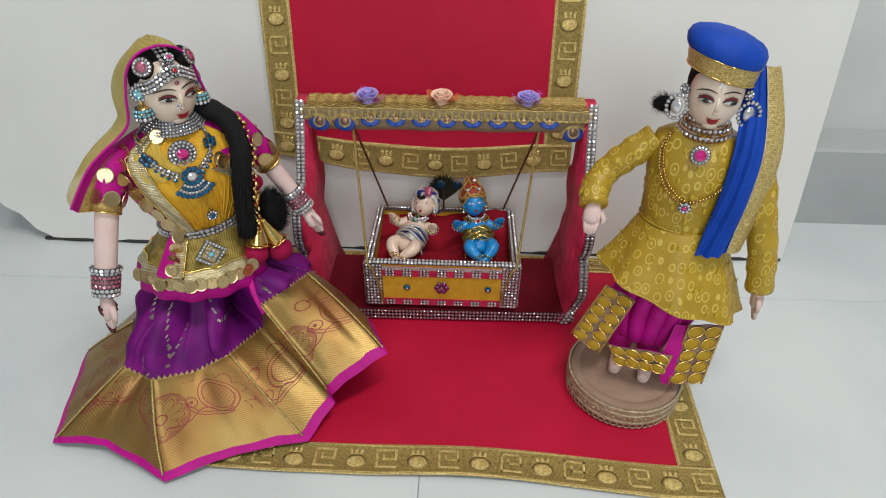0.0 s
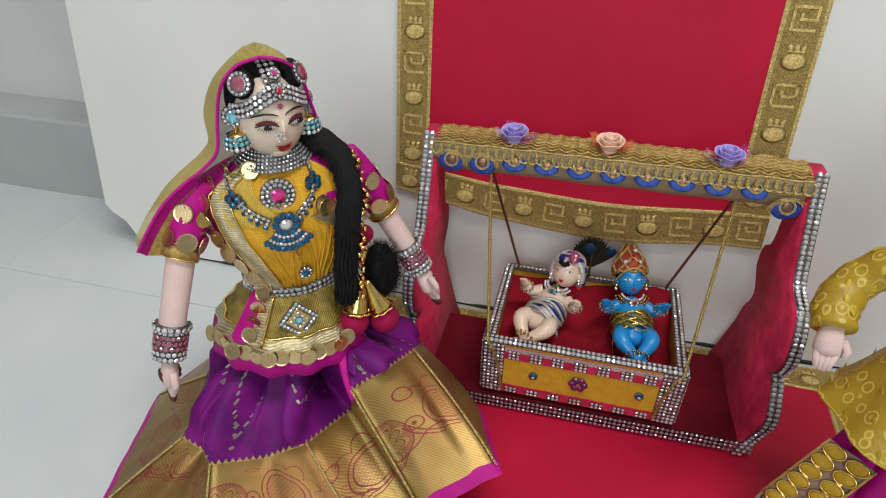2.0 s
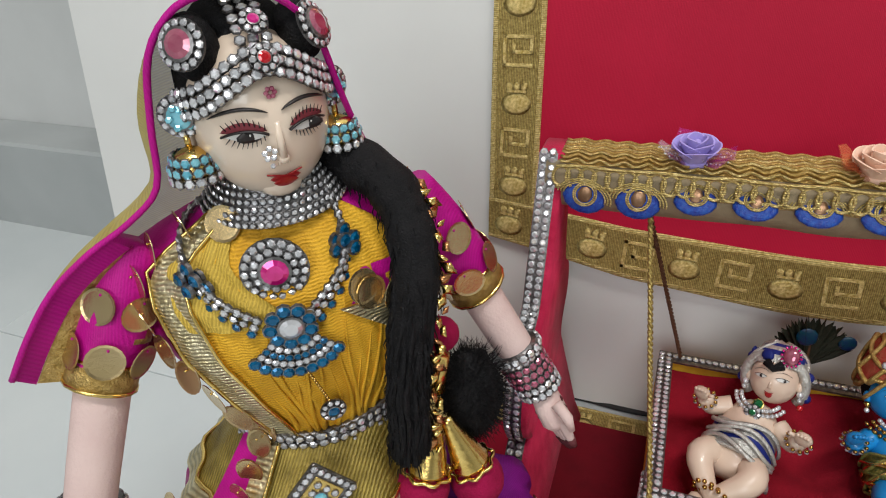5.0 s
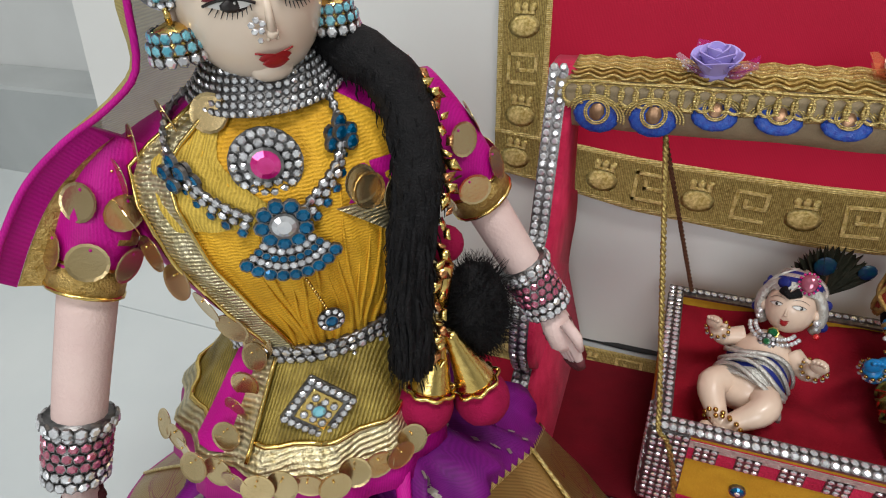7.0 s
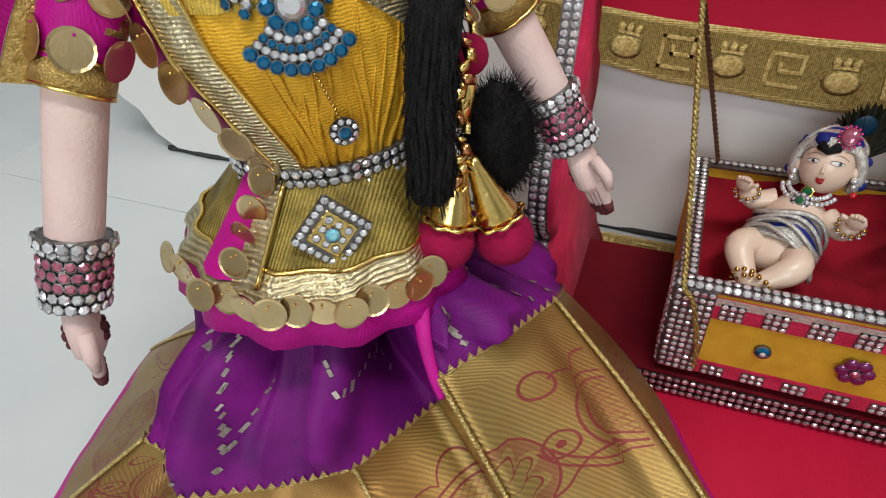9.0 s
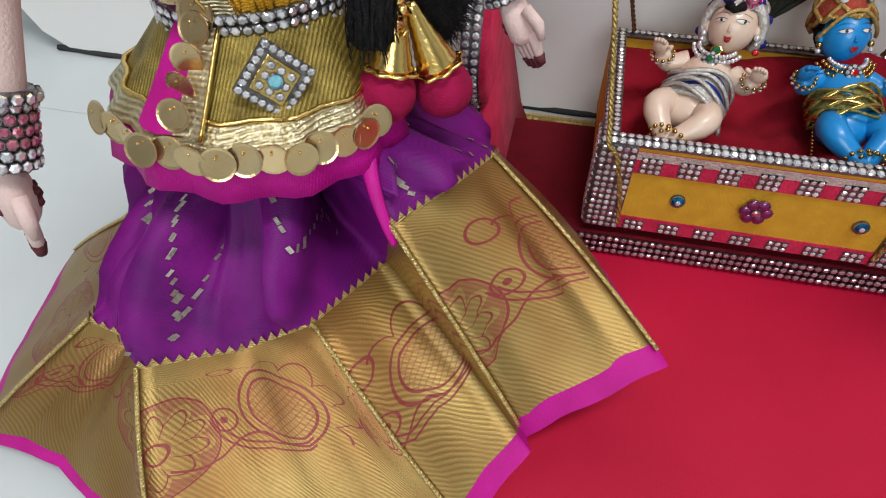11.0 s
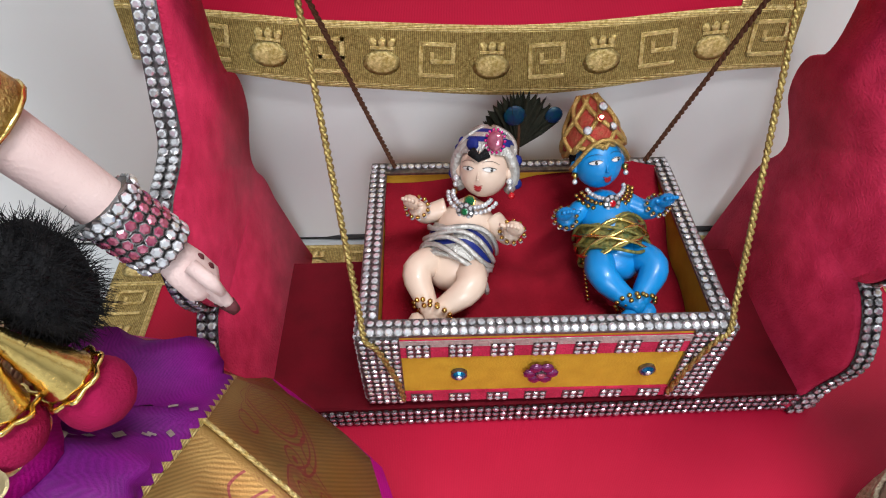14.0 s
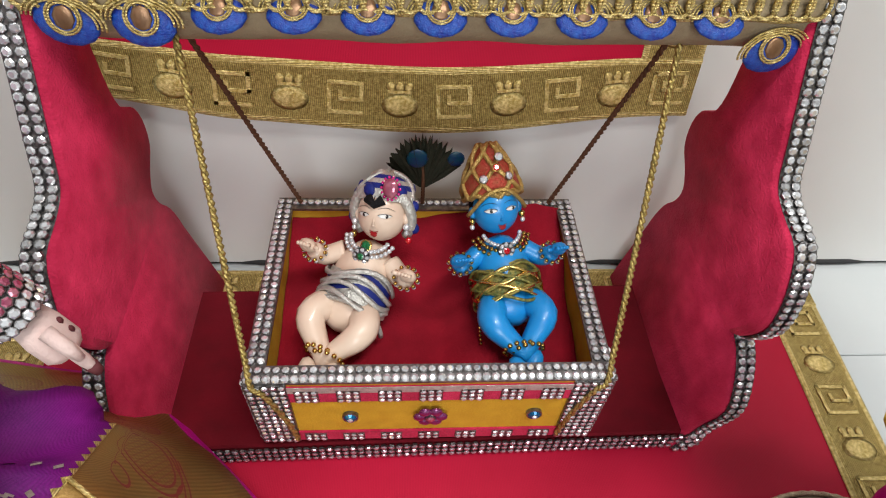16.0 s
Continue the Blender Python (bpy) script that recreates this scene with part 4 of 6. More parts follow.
def hand_shape(b, wrist, tip, side, mat, r, henna=True):
    w, t = Vector(wrist), Vector(tip)
    d = (t - w).normalized()
    l = (t - w).length
    s = Vector(side).normalized()
    s = (s - d * s.dot(d)).normalized()
    b.tube([w - d * 0.002, w.lerp(t, 0.25), w.lerp(t, 0.5), w.lerp(t, 0.6)], [r * 0.8, r * 1.05, r * 1.05, r * 0.7], mat, 10, flat=0.7)
    for k, f in enumerate((-0.6, -0.2, 0.2, 0.6)):
        a = w.lerp(t, 0.5) + s * r * f * 1.1
        z = w.lerp(t, 0.98 - 0.08 * abs(f)) + s * r * f * 0.7
        b.tube([a, a.lerp(z, 0.5), z], [r * 0.34, r * 0.32, r * 0.2], mat, 7)
        if henna:
            b.tube([a.lerp(z, 0.72), z + d * 0.0004], [r * 0.34, r * 0.23], "henna", 7)
    th = w.lerp(t, 0.2) + s * r * 0.9
    b.tube([th, th + d * l * 0.22 + s * r * 0.5, th + d * l * 0.42 + s * r * 0.3], [r * 0.36, r * 0.34, r * 0.2], mat, 7)
    if henna:
        nrm = d.cross(s)
        for q in range(7):
            a = q * 0.9
            c = w.lerp(t, 0.34) + s * (0.4 * r * math.cos(a) if q else 0) + d * (0.4 * r * math.sin(a) if q else 0)
            for sg in (-1, 1):
                b.ball(c + nrm * sg * r * 0.66, r * (0.30 if q == 0 else 0.22), "henna", 8, 5)


def face(b, c, rx, ry, rz, skin, look_down=0.0, mark=None, big=1.0):
    """A modelled doll head: front towards -y, with painted features lying on it."""
    c = Vector(c)
    tall = 1.0 if big <= 1.0 and rx > 0.012 else 1.35

    def pt(x, z, out=0.0):
        fx, fz = x / rx, z / rz
        taper = 1 + 0.03 * max(0, -fz) ** 1.5
        q = max(0.0, 1 - (fx / taper) ** 2 - fz ** 2)
        y = -ry * math.sqrt(q) * (1 + 0.05 * max(0, 0.4 - abs(fz + 0.2)))
        n = Vector((fx / rx, -math.sqrt(q) / ry, fz / rz)).normalized()
        return c + Vector((x, y, z)) + n * out

    rings = []
    for i in range(15):
        a = math.pi * i / 14
        ring = []
        for j in range(22):
            g = 2 * math.pi * j / 22
            s = max(math.sin(a), 0.02)
            fz = -math.cos(a)
            taper = 1 + 0.03 * max(0, -fz) ** 1.5
            ring.append(c + Vector((rx * s * math.sin(g) * taper, -ry * s * math.cos(g), rz * fz)))
        rings.append(ring)
    b.loft(rings, skin, caps=(True, True))
    # nose and cheeks
    b.ball(pt(0, -0.34 * rz, 0.0), (0.085 * rx, 0.08 * ry, 0.06 * rz), skin, 12, 8)
    b.tube([pt(0, 0.08 * rz, -0.0010), pt(0, -0.13 * rz, -0.0006), pt(0, -0.32 * rz, 0.0002)], [rx * 0.05, rx * 0.055, rx * 0.065], skin, 8)
    b.ball(pt(0, -0.84 * rz, -0.0022), (0.34 * rx, 0.2 * ry, 0.17 * rz), skin, 10, 6)

    def patch(cx, cz, w, h, mat, out, power=1.0, n=14, lift=0.0):
        rows = []
        for k in (-1, -0.5, 0, 0.5, 1):
            row = []
            for i in range(n + 1):
                u = -1 + 2 * i / n
                e = max(0, 1 - abs(u) ** 2) ** power
                row.append(pt(cx + w * u, cz + h * e * k + lift * u * u, out * (1.15 - abs(k) * 0.2)))
            rows.append(row)
        b.loft(rows, mat, closed=False)

    for s in (-1, 1):
        ex, ez = s * 0.42 * rx, (-0.02 if rx > 0.012 else 0.02) * rz
        patch(ex, ez, 0.27 * rx * big, (0.048 if rx > 0.012 else 0.065) * rz * big * tall, "eyewhite", 0.0003, 0.7)
        b.ball(pt(ex + 0.05 * rx, ez - 0.012 * rz, 0.0001), ((0.195 if rx > 0.012 else 0.13) * rx * big, 0.03 * ry, (0.068 if rx > 0.012 else 0.062) * rz * big * tall), "blackpaint", 10, 5)
        b.ball(pt(ex + 0.05 * rx, ez + 0.01 * rz, 0.0005), 0.02 * rx, "eyewhite", 6, 4)
        arc = [pt(ex + 0.28 * rx * u * big, ez + (0.052 * tall - 0.06 * u * u) * rz * big, 0.0004) for u in np.linspace(-1, 1, 11)]
        b.tube(arc, (0.04 if rx > 0.012 else 0.022) * rx, "blackpaint", 5, flat=0.5)
        if rx > 0.012:
            patch(ex + s * 0.01 * rx, ez + 0.095 * rz, 0.28 * rx, 0.05 * rz, "lid", 0.0003, 0.7, lift=-0.06 * rz)
            for u in np.linspace(-0.8, 0.9, 9):
                p = pt(ex + 0.27 * rx * u, ez + (0.11 - 0.08 * u * u) * rz, 0.0003)
                q = pt(ex + 0.30 * rx * u + s * 0.02 * rx, ez + (0.185 - 0.1 * u * u) * rz, 0.0005)
                b.tube([p, q], [0.012 * rx, 0.005 * rx], "blackpaint", 4)
                p = pt(ex + 0.24 * rx * u, ez - (0.065 - 0.06 * u * u) * rz, 0.0003)
                q = pt(ex + 0.28 * rx * u + s * 0.03 * rx, ez - (0.14 - 0.08 * u * u) * rz, 0.0003)
                b.tube([p, q], [0.01 * rx, 0.004 * rx], "blackpaint", 4)
        bz, bw = ((0.275, 0.36) if rx > 0.012 else (0.27, 0.30))
        brow = [pt(ex + s * 0.03 * rx + bw * rx * u, ez + (bz - 0.085 * u * u - 0.02 * s * u) * rz, 0.0002) for u in np.linspace(-1, 1, 11)]
        b.tube(brow, [0.008 * rx + (0.048 if rx > 0.012 else 0.008) * rx * max(0, 1 - abs(u) ** 3) for u in np.linspace(-1, 1, 11)], "blackpaint", 5, flat=0.5)
        b.ball(pt(s * 0.06 * rx, -0.40 * rz, 0.0), 0.03 * rx, skin, 6, 4)
    mw = 1.0 if rx > 0.012 else 0.7
    patch(-0.09 * rx * mw, -0.58 * rz, 0.12 * rx * mw, 0.05 * rz, "lip", 0.0009, 0.7)
    patch(0.09 * rx * mw, -0.58 * rz, 0.12 * rx * mw, 0.05 * rz, "lip", 0.0009, 0.7)
    patch(0, -0.63 * rz, 0.17 * rx * mw, 0.07 * rz, "lip", 0.0012, 0.8)
    b.tube([pt(0.25 * rx * mw * u, (-0.58 + 0.05 * abs(u)) * rz, 0.0003) for u in np.linspace(-1, 1, 9)], 0.014 * rx, "lip", 4)
    if mark == "white":
        for s in (-0.08, 0.08):
            b.tube([pt(s * rx, z * rz, 0.0002) for z in (0.85, 0.6, 0.4)], 0.03 * rx, "eyewhite", 5, flat=0.4)
        b.tube([pt(0, z * rz, 0.0002) for z in (0.4, 0.25)], 0.05 * rx, "eyewhite", 5, flat=0.4)
    if mark == "dark":
        for s in (-0.07, 0.07):
            b.tube([pt(s * rx, z * rz, 0.0002) for z in (0.7, 0.4)], 0.02 * rx, "blackpaint", 4)
    return pt


def rosette(b, c, nrm, r, core, ring="crystal", petals=12, pr=0.0011, core_mat=None, rows=1):
    """A brooch: one large stone with rings of small ones round it."""
    c, nrm = Vector(c), Vector(nrm).normalized()
    s = nrm.cross(Vector((0, 0, 1))).normalized()
    t = nrm.cross(s)
    b.disc(c - nrm * 0.0004, nrm, r * 1.02, "setting", 0.0006, 20)
    for k in range(rows):
        rr = r - pr * (1 + 2 * k)
        cnt = max(5, int(2 * math.pi * rr / (pr * 2.05)))
        for j in range(cnt):
            a = 2 * math.pi * j / cnt
            b.gem(c + (math.cos(a) * s + math.sin(a) * t) * rr + nrm * 0.0004, nrm + 0.2 * (math.cos(a) * s + math.sin(a) * t), pr * 0.95, ring, "setting", n=6, seed=j)
    b.gem(c + nrm * 0.0006, nrm, max(r - pr * 2 * rows - 0.0002, 0.0008), core, "setting", n=14, high=0.45)


def sequin_run(b, pts, normal_at, step, r):
    for i, (p, d) in enumerate(even(pts, step)):
        nrm = normal_at(p) + Vector((0.25 * math.sin(i * 2.3), -0.1, 0.25 * math.cos(i * 1.9)))
        b.disc(p + nrm.normalized() * 0.0006 * (1 + i % 2), nrm, r, "goldcoin", 0.0003, 18)
        e = nrm.cross(Vector((0, 0, 1))).normalized()
        b.ball(p + nrm.normalized() * 0.0013 + Vector((0, 0, r * 0.45)), 0.00045, "gold", 6, 4)


def cushion_ball(b, c, r, mat):
    b.ball(c, (r, r, r * 0.97), mat, 20, 12, lump=0.04, seed=c[0] * 99)


def lady_doll():
    b = Build()
    T = Torso([(0.100, 0, 0.002, 0.036, 0.030), (0.118, 0, 0.001, 0.035, 0.029), (0.136, 0, 0, 0.031, 0.0255), (0.150, 0, -0.001, 0.0275, 0.0225), (0.158, 0, -0.001, 0.0275, 0.023), (0.175, -0.001, -0.001, 0.0365, 0.0268),
               (0.195, -0.0025, 0.0, 0.0445, 0.0288), (0.212, -0.0025, 0.002, 0.0465, 0.0277), (0.222, -0.002, 0.004, 0.0455, 0.0235), (0.2285, 0, 0.005, 0.0345, 0.0195), (0.2335, 0, 0.004, 0.022, 0.0165), (0.2375, 0, 0.004, 0.015, 0.013), (0.243, 0, 0.003, 0.0122, 0.0108), (0.252, 0, 0.002, 0.0112, 0.0102)])
    axis = lambda p: Vector((0, 0.004, p.z))
    T.loft(b, "magenta", 36, 4, 0.152, 0.2425, 0.0, 0.0004)
    T.loft(b, "clothskin", 20, 4, 0.238, 0.2515)

    # bodice panel of mustard net between two sequin strips
    def panel(a0, a1, z0, z1, mat, out, n=14, m=14):
        rows = []
        for i in range(m + 1):
            f = i / m
            z = z0 + (z1 - z0) * f
            lo, hi = a0(f), a1(f)
            rows.append([T.at(lo + (hi - lo) * j / n, z, out + 0.0005 * math.sin(j * 1.7 + i * 0.6))[0] for j in range(n + 1)])
        b.loft(rows, mat, closed=False)

    panel(lambda f: -0.40 - 0.32 * f, lambda f: 0.98 - 0.18 * f, 0.155, 0.243, "mustard", 0.0012, 40, 22)
    rng = random.Random(21)
    for k in range(15):
        a0 = -0.3 + 0.085 * k
        b.tube([T.at(a0 + 0.10 * math.sin(f * 3 + k) * (1 - f), 0.156 + f * (0.03 + 0.012 * (k % 3)), 0.0014)[0] for f in np.linspace(0, 1, 9)], [0.0011 * (1 - 0.85 * i / 8) for i in range(9)], "mustard", 6)
    panel(lambda f: 0.42 + 0.1 * f, lambda f: 1.5, 0.206, 0.2155, "magenta", 0.0018, 8, 6)
    panel(lambda f: -0.65 - 0.2 * f, lambda f: -0.20 + 0.35 * (1 - f) ** 2 - 0.30 * f, 0.205, 0.236, "netyellow", 0.002)
    panel(lambda f: -0.56 - 0.42 * f, lambda f: -0.27 - 0.42 * f, 0.155, 0.236, "silverstrip", 0.0024, 5)
    panel(lambda f: 0.95 - 0.62 * f, lambda f: 1.25 - 0.45 * f, 0.186, 0.206, "silverstrip", 0.0026, 6, 7)
    for edge in (lambda f: -0.56 - 0.42 * f, lambda f: -0.27 - 0.42 * f):
        b.tube([T.at(edge(f), 0.155 + 0.081 * f, 0.0028)[0] for f in np.linspace(0, 1, 18)], 0.0007, "gold", 5)
    sequin_run(b, [T.at(-0.70 - 0.38 * f, 0.158 + 0.076 * f, 0.003)[0] for f in np.linspace(0, 1, 30)], lambda p: (p - axis(p)).normalized(), 0.0112, 0.0058)
    sequin_run(b, [T.at(0.50 + 0.72 * f, 0.2115 - 0.018 * f, 0.003)[0] for f in np.linspace(0, 1, 12)], lambda p: (p - axis(p)).normalized(), 0.0105, 0.0055)
    b.disc(T.at(0.55, 0.209, 0.0035)[0], (0.5, -0.8, 0.1), 0.0055, "goldcoin")
    b.disc(T.at(-0.62, 0.233, 0.0035)[0], (-0.3, -0.8, 0.4), 0.0055, "goldcoin")

    # olive drape and peplum under the belt
    rings = []
    for i in range(9):
        f = i / 8
        z = 0.154 - 0.027 * f
        rings.append(ellipse_ring(z, 0.001 - 0.008 * f, -0.001 - 0.010 * f, 0.0285 + 0.0155 * f, 0.0235 + 0.0175 * f, 60, 0.01 + 0.03 * f, 13, 0.6, -0.10 * f))
    b.loft(rings, "olive")
    low, up = [Vector(p) for p in rings[-1]], [Vector(p) for p in rings[6]]
    b.loft([[p + (p - axis(p)).normalized() * 0.0012 for p in up], [p + (p - axis(p)).normalized() * 0.0022 for p in low]], "silverstrip")
    b.loft([[p + (p - axis(p)).normalized() * 0.001 for p in low], [p + Vector((0, 0, -0.0045)) + (p - axis(p)).normalized() * 0.0035 for p in low], [p + Vector((0, 0, -0.0135)) + (p - axis(p)).normalized() * 0.0065 for p in low], [p + Vector((0, 0, -0.0145)) + (p - axis(p)).normalized() * 0.0032 for p in low]], "magenta")
    b.tube([p + (p - axis(p)).normalized() * 0.0014 for p in up + up[:1]], 0.001, "gold", 5)
    front = low[-13:] + low[:17]
    sequin_run(b, [p + (p - axis(p)).normalized() * 0.0045 + Vector((0, 0, 0.0002)) for p in front], lambda p: (p - axis(p)).normalized() + Vector((0, 0, 0.25)), 0.0078, 0.0052)
    # upright strip at the side: magenta edge, silver braid and a column of coins lying on the cloth
    def lying(j, off):
        pts = [Vector(r[j]) for r in rings[:8]]
        return [p + (p - axis(p)).normalized() * off for p in pts]
    b.loft([lying(j, 0.0034) for j in (-10, -9, -8, -7)], "magenta", closed=False)
    b.loft([lying(j, 0.0036) for j in (-7, -6, -5)], "silverstrip", closed=False)
    b.tube(lying(-5, 0.0038), 0.0008, "gold", 5)
    sequin_run(b, lying(-7, 0.0052), lambda p: (p - axis(p)).normalized() + Vector((0, 0, 0.25)), 0.0085, 0.0050)

    # belt of stones
    for k in range(3):
        ring = [T.at(2 * math.pi * j / 40, 0.1492 + 0.0034 * k, 0.0024)[0] for j in range(41)]
        b.tube(ring, 0.0017, "setting", 6)
        stone_run(b, [T.at(2 * math.pi * j / 120, 0.1492 + 0.0034 * k, 0.0036)[0] for j in range(121)], axis, 0.0034, 0.00155)
    # square buckle hung under the belt
    c, n = Vector((-0.004, -0.0405, 0.1435)), Vector((0.05, -0.95, 0.22)).normalized()
    s = n.cross(Vector((0, 0, 1))).normalized()
    t = n.cross(s)
    turn = Matrix((s, t, n)).transposed().to_4x4() @ Matrix.Rotation(radians(45), 4, "Z")
    mm = Matrix.Translation(c) @ turn
    b.box((-0.0088, -0.0088, -0.0012), (0.0088, 0.0088, 0.0008), "setting", 0.0005, mm)
    b.box((-0.0056, -0.0056, 0.0008), (0.0056, 0.0056, 0.0014), "gold", 0.0003, mm)
    for e in range(4):
        for k in range(7):
            p = Matrix.Rotation(e * math.pi / 2, 4, "Z") @ Vector((-0.0076 + k * 0.00253, -0.0076, 0.0012))
            b.gem(mm @ p, n, 0.00125, "crystal", "setting", n=6, seed=k)
        for k in range(3):
            p = Matrix.Rotation(e * math.pi / 2, 4, "Z") @ Vector((-0.0033 + k * 0.0033, -0.0034, 0.0016))
            b.gem(mm @ p, n, 0.0012, "crystal", "setting", n=6, seed=k)
    b.gem(mm @ Vector((0, 0, 0.0016)), n, 0.0023, "aquagem", "setting", n=10)

    # choker, pendants and long necklace
    cone = lambda f, a, o=0.0: Vector(((0.0138 + 0.0082 * f + o) * math.sin(a), 0.003 - (0.0134 + 0.0082 * f + o) * math.cos(a), 0.2440 - 0.0088 * f - 0.0014 * f * (1 + math.cos(a))))
    b.loft([[cone(f, a) for a in np.linspace(-2.3, 2.3, 40)] for f in np.linspace(-0.05, 1.02, 6)], "setting", closed=False)
    for k in range(7):
        stone_run(b, [cone(k / 6.4, a, 0.0006) for a in np.linspace(-2.2, 2.2, 60)], axis, 0.0023, 0.00098)
    p, n = T.at(-0.02, 0.2215, 0.0042)
    rosette(b, p, n + Vector((0, 0, 0.12)), 0.0097, "pinkgem", "crystal", 14, 0.0013, rows=2)
    lace_l = [T.at(a, z, 0.004)[0] for a, z in ((-1.45, 0.2365), (-1.25, 0.2325), (-0.80, 0.2272), (-0.50, 0.2206), (-0.32, 0.2138), (-0.14, 0.2085))]
    lace_r = [T.at(a, z, 0.004)[0] for a, z in ((0.98, 0.2385), (0.82, 0.2358), (0.58, 0.2306), (0.45, 0.2244), (0.36, 0.2178), (0.14, 0.2090))]
    for run, cnt in ((lace_l, 0), (lace_r, 1)):
        sp = spline(run, 8)
        b.tube(sp, 0.0009, "setting", 5)
        stone_run(b, sp, axis, 0.0029, 0.0014)
        half = sp[len(sp) // 2:]
        stone_run(b, [q + Vector((0, -0.0004, -0.0029)) for q in half], axis, 0.0031, 0.0013, "crystal")
        stone_run(b, [q + Vector((0, -0.0004, -0.0058)) for q in half], axis, 0.0047, 0.0014, "bluegem")
        for q in (sp[int(len(sp) * 0.52)], sp[int(len(sp) * 0.60)]):
            for dx, dz in ((0, 0), (0.0026, -0.003), (-0.0026, -0.003)):
                b.gem(q + Vector((dx, -0.0012, dz + 0.001)), q - axis(q), 0.0022, "bluegem", "setting", n=10)
    p, n = T.at(0.02, 0.2065, 0.0052)
    b.gem(p, n, 0.0036, "crystal", "setting", n=12, high=0.5)
    s = n.cross(Vector((0, 0, 1))).normalized()
    for j in range(9):
        a = 2 * math.pi * j / 9
        b.gem(p + s * 0.0058 * math.cos(a) + Vector((0, 0, 0.0058 * math.sin(a))), n, 0.0021, "bluegem", "setting", n=8, seed=j)
    for row, (rad, mat, gr, cnt) in enumerate(((0.0085, "crystal", 0.0012, 7), (0.0108, "bluegem", 0.0012, 9), (0.0130, "crystal", 0.0012, 11), (0.0158, "bluegem", 0.0019, 9))):
        for j in range(cnt):
            a = -math.pi / 2 + (j / (cnt - 1) - 0.5) * 1.75
            q = p + s * -rad * math.cos(a) * 1.0 + Vector((0, 0, rad * math.sin(a)))
            b.gem(q + n * (0.0002 + 0.0012 * row * 0.2), n, gr, mat, "setting", n=8, seed=j)
    b.loft([[p + s * -r * math.cos(a) + Vector((0, 0, r * math.sin(a))) - n * 0.0003 for a in np.linspace(-math.pi / 2 - 0.9, -math.pi / 2 + 0.9, 10)] for r in (0.006, 0.0165)], "setting", closed=False)
    chain = [T.at(0.05 + 0.1 * f, 0.19 - 0.016 * f, 0.004)[0] for f in np.linspace(0, 1, 12)]
    for q, _ in even(chain, 0.0013):
        b.ball(q, 0.0006, "beadgold", 6, 4)
    p, n = T.at(0.16, 0.1705, 0.005)
    rosette(b, p, n, 0.0042, "bluegem", "crystal", 8, 0.001)

    # head
    k_head = len(b.v)
    hx = (0.0, -0.0035, 0.2685)
    pt = face(b, hx, 0.0190, 0.0195, 0.0242, "facepaint")
    for cap in ((0.0196, 0.0205, 0.0252, 0.0050, 0.2745), ):
        b.ball((0, cap[3], cap[4]), cap[:3], "hair", 20, 12, lump=0.03)
    for s in (-1, 1):
        b.ball((s * 0.0135, -0.0075, 0.2885), (0.0068, 0.008, 0.0085), "hair", 12, 8)
        b.ball((s * 0.0178, -0.001, 0.262), (0.003, 0.004, 0.006), "facepaint", 10, 6)
    # head jewels: band along the forehead and the parting
    for k in range(3):
        arc = [Vector((0.0205 * math.sin(a), -0.0015 - 0.0208 * math.cos(a) * (1 - 0.04 * k), 0.2772 + 0.0028 * k + 0.0058 * math.cos(a * 1.5) ** 2 * (1 if abs(a) < 1.0 else 0) - 0.004 * abs(a))) for a in np.linspace(-1.35, 1.35, 34)]
        ax = lambda p: Vector((0, 0, 0.27))
        b.tube(arc, 0.0011, "setting", 5)
        stone_run(b, [p + (p - ax(p)).normalized() * 0.0009 for p in arc], ax, 0.0029, 0.00135)
    for dx in (-0.0033, 0, 0.0033):
        arc = [Vector((dx, 0.001 - 0.0215 * math.cos(a), 0.2735 + 0.0262 * math.sin(a))) for a in np.linspace(0.55, 1.6, 12)]
        stone_run(b, arc, lambda p: Vector((0, 0, 0.2725)), 0.003, 0.0014)
    rosette(b, (0, -0.0232, 0.2865), (0, -1, 0.45), 0.0036, "redgem", "crystal", 8, 0.0009)
    rosette(b, (0.0, -0.0195, 0.2945), (0, -0.8, 0.8), 0.0035, "pinkgem", "crystal", 8, 0.0009)
    for s in (-1, 1):
        rosette(b, (s * 0.0165, -0.0135, 0.2905), (s * 0.65, -0.75, 0.4), 0.0062, "rosegem", "crystal", 12, 0.0011)
    q = pt(0, 0.36 * 0.0255, 0.0003)
    for j in range(6):
        b.gem(q + Vector((0.0011 * math.cos(j * 1.05), -0.0002, 0.0011 * math.sin(j * 1.05))), (0, -1, 0), 0.0007, "rosegem", None, n=6)
    q = pt(-0.0034, -0.0058, 0.0006)
    for j in range(5):
        b.gem(q + Vector((0.0014 * math.cos(j * 1.26 + 0.3), -0.0002, 0.0014 * math.sin(j * 1.26 + 0.3))), (-0.2, -1, 0), 0.0009, "crystal", None, n=6)
    b.gem(q + Vector((0.0002, 0, -0.0034)), (-0.1, -1, 0), 0.0008, "crystal", None, n=6)
    # earrings
    for s in (-1, 1):
        c = Vector((s * 0.0208, -0.0065, 0.272))
        rosette(b, c, (s * 0.45, -1, 0), 0.0058, "aquagem", "crystal", 10, 0.0011, rows=1)
        for j in range(6):
            b.gem(c + Vector((0.003 * math.cos(j * 1.05), -0.0016, 0.003 * math.sin(j * 1.05))), (s * 0.3, -1, 0), 0.0011, "aquagem", None, n=6)
        b.tube([c + Vector((0, 0, -0.005)), c + Vector((0, 0, -0.009))], 0.0009, "gold", 6)
        d = c + Vector((0, 0, -0.0135))
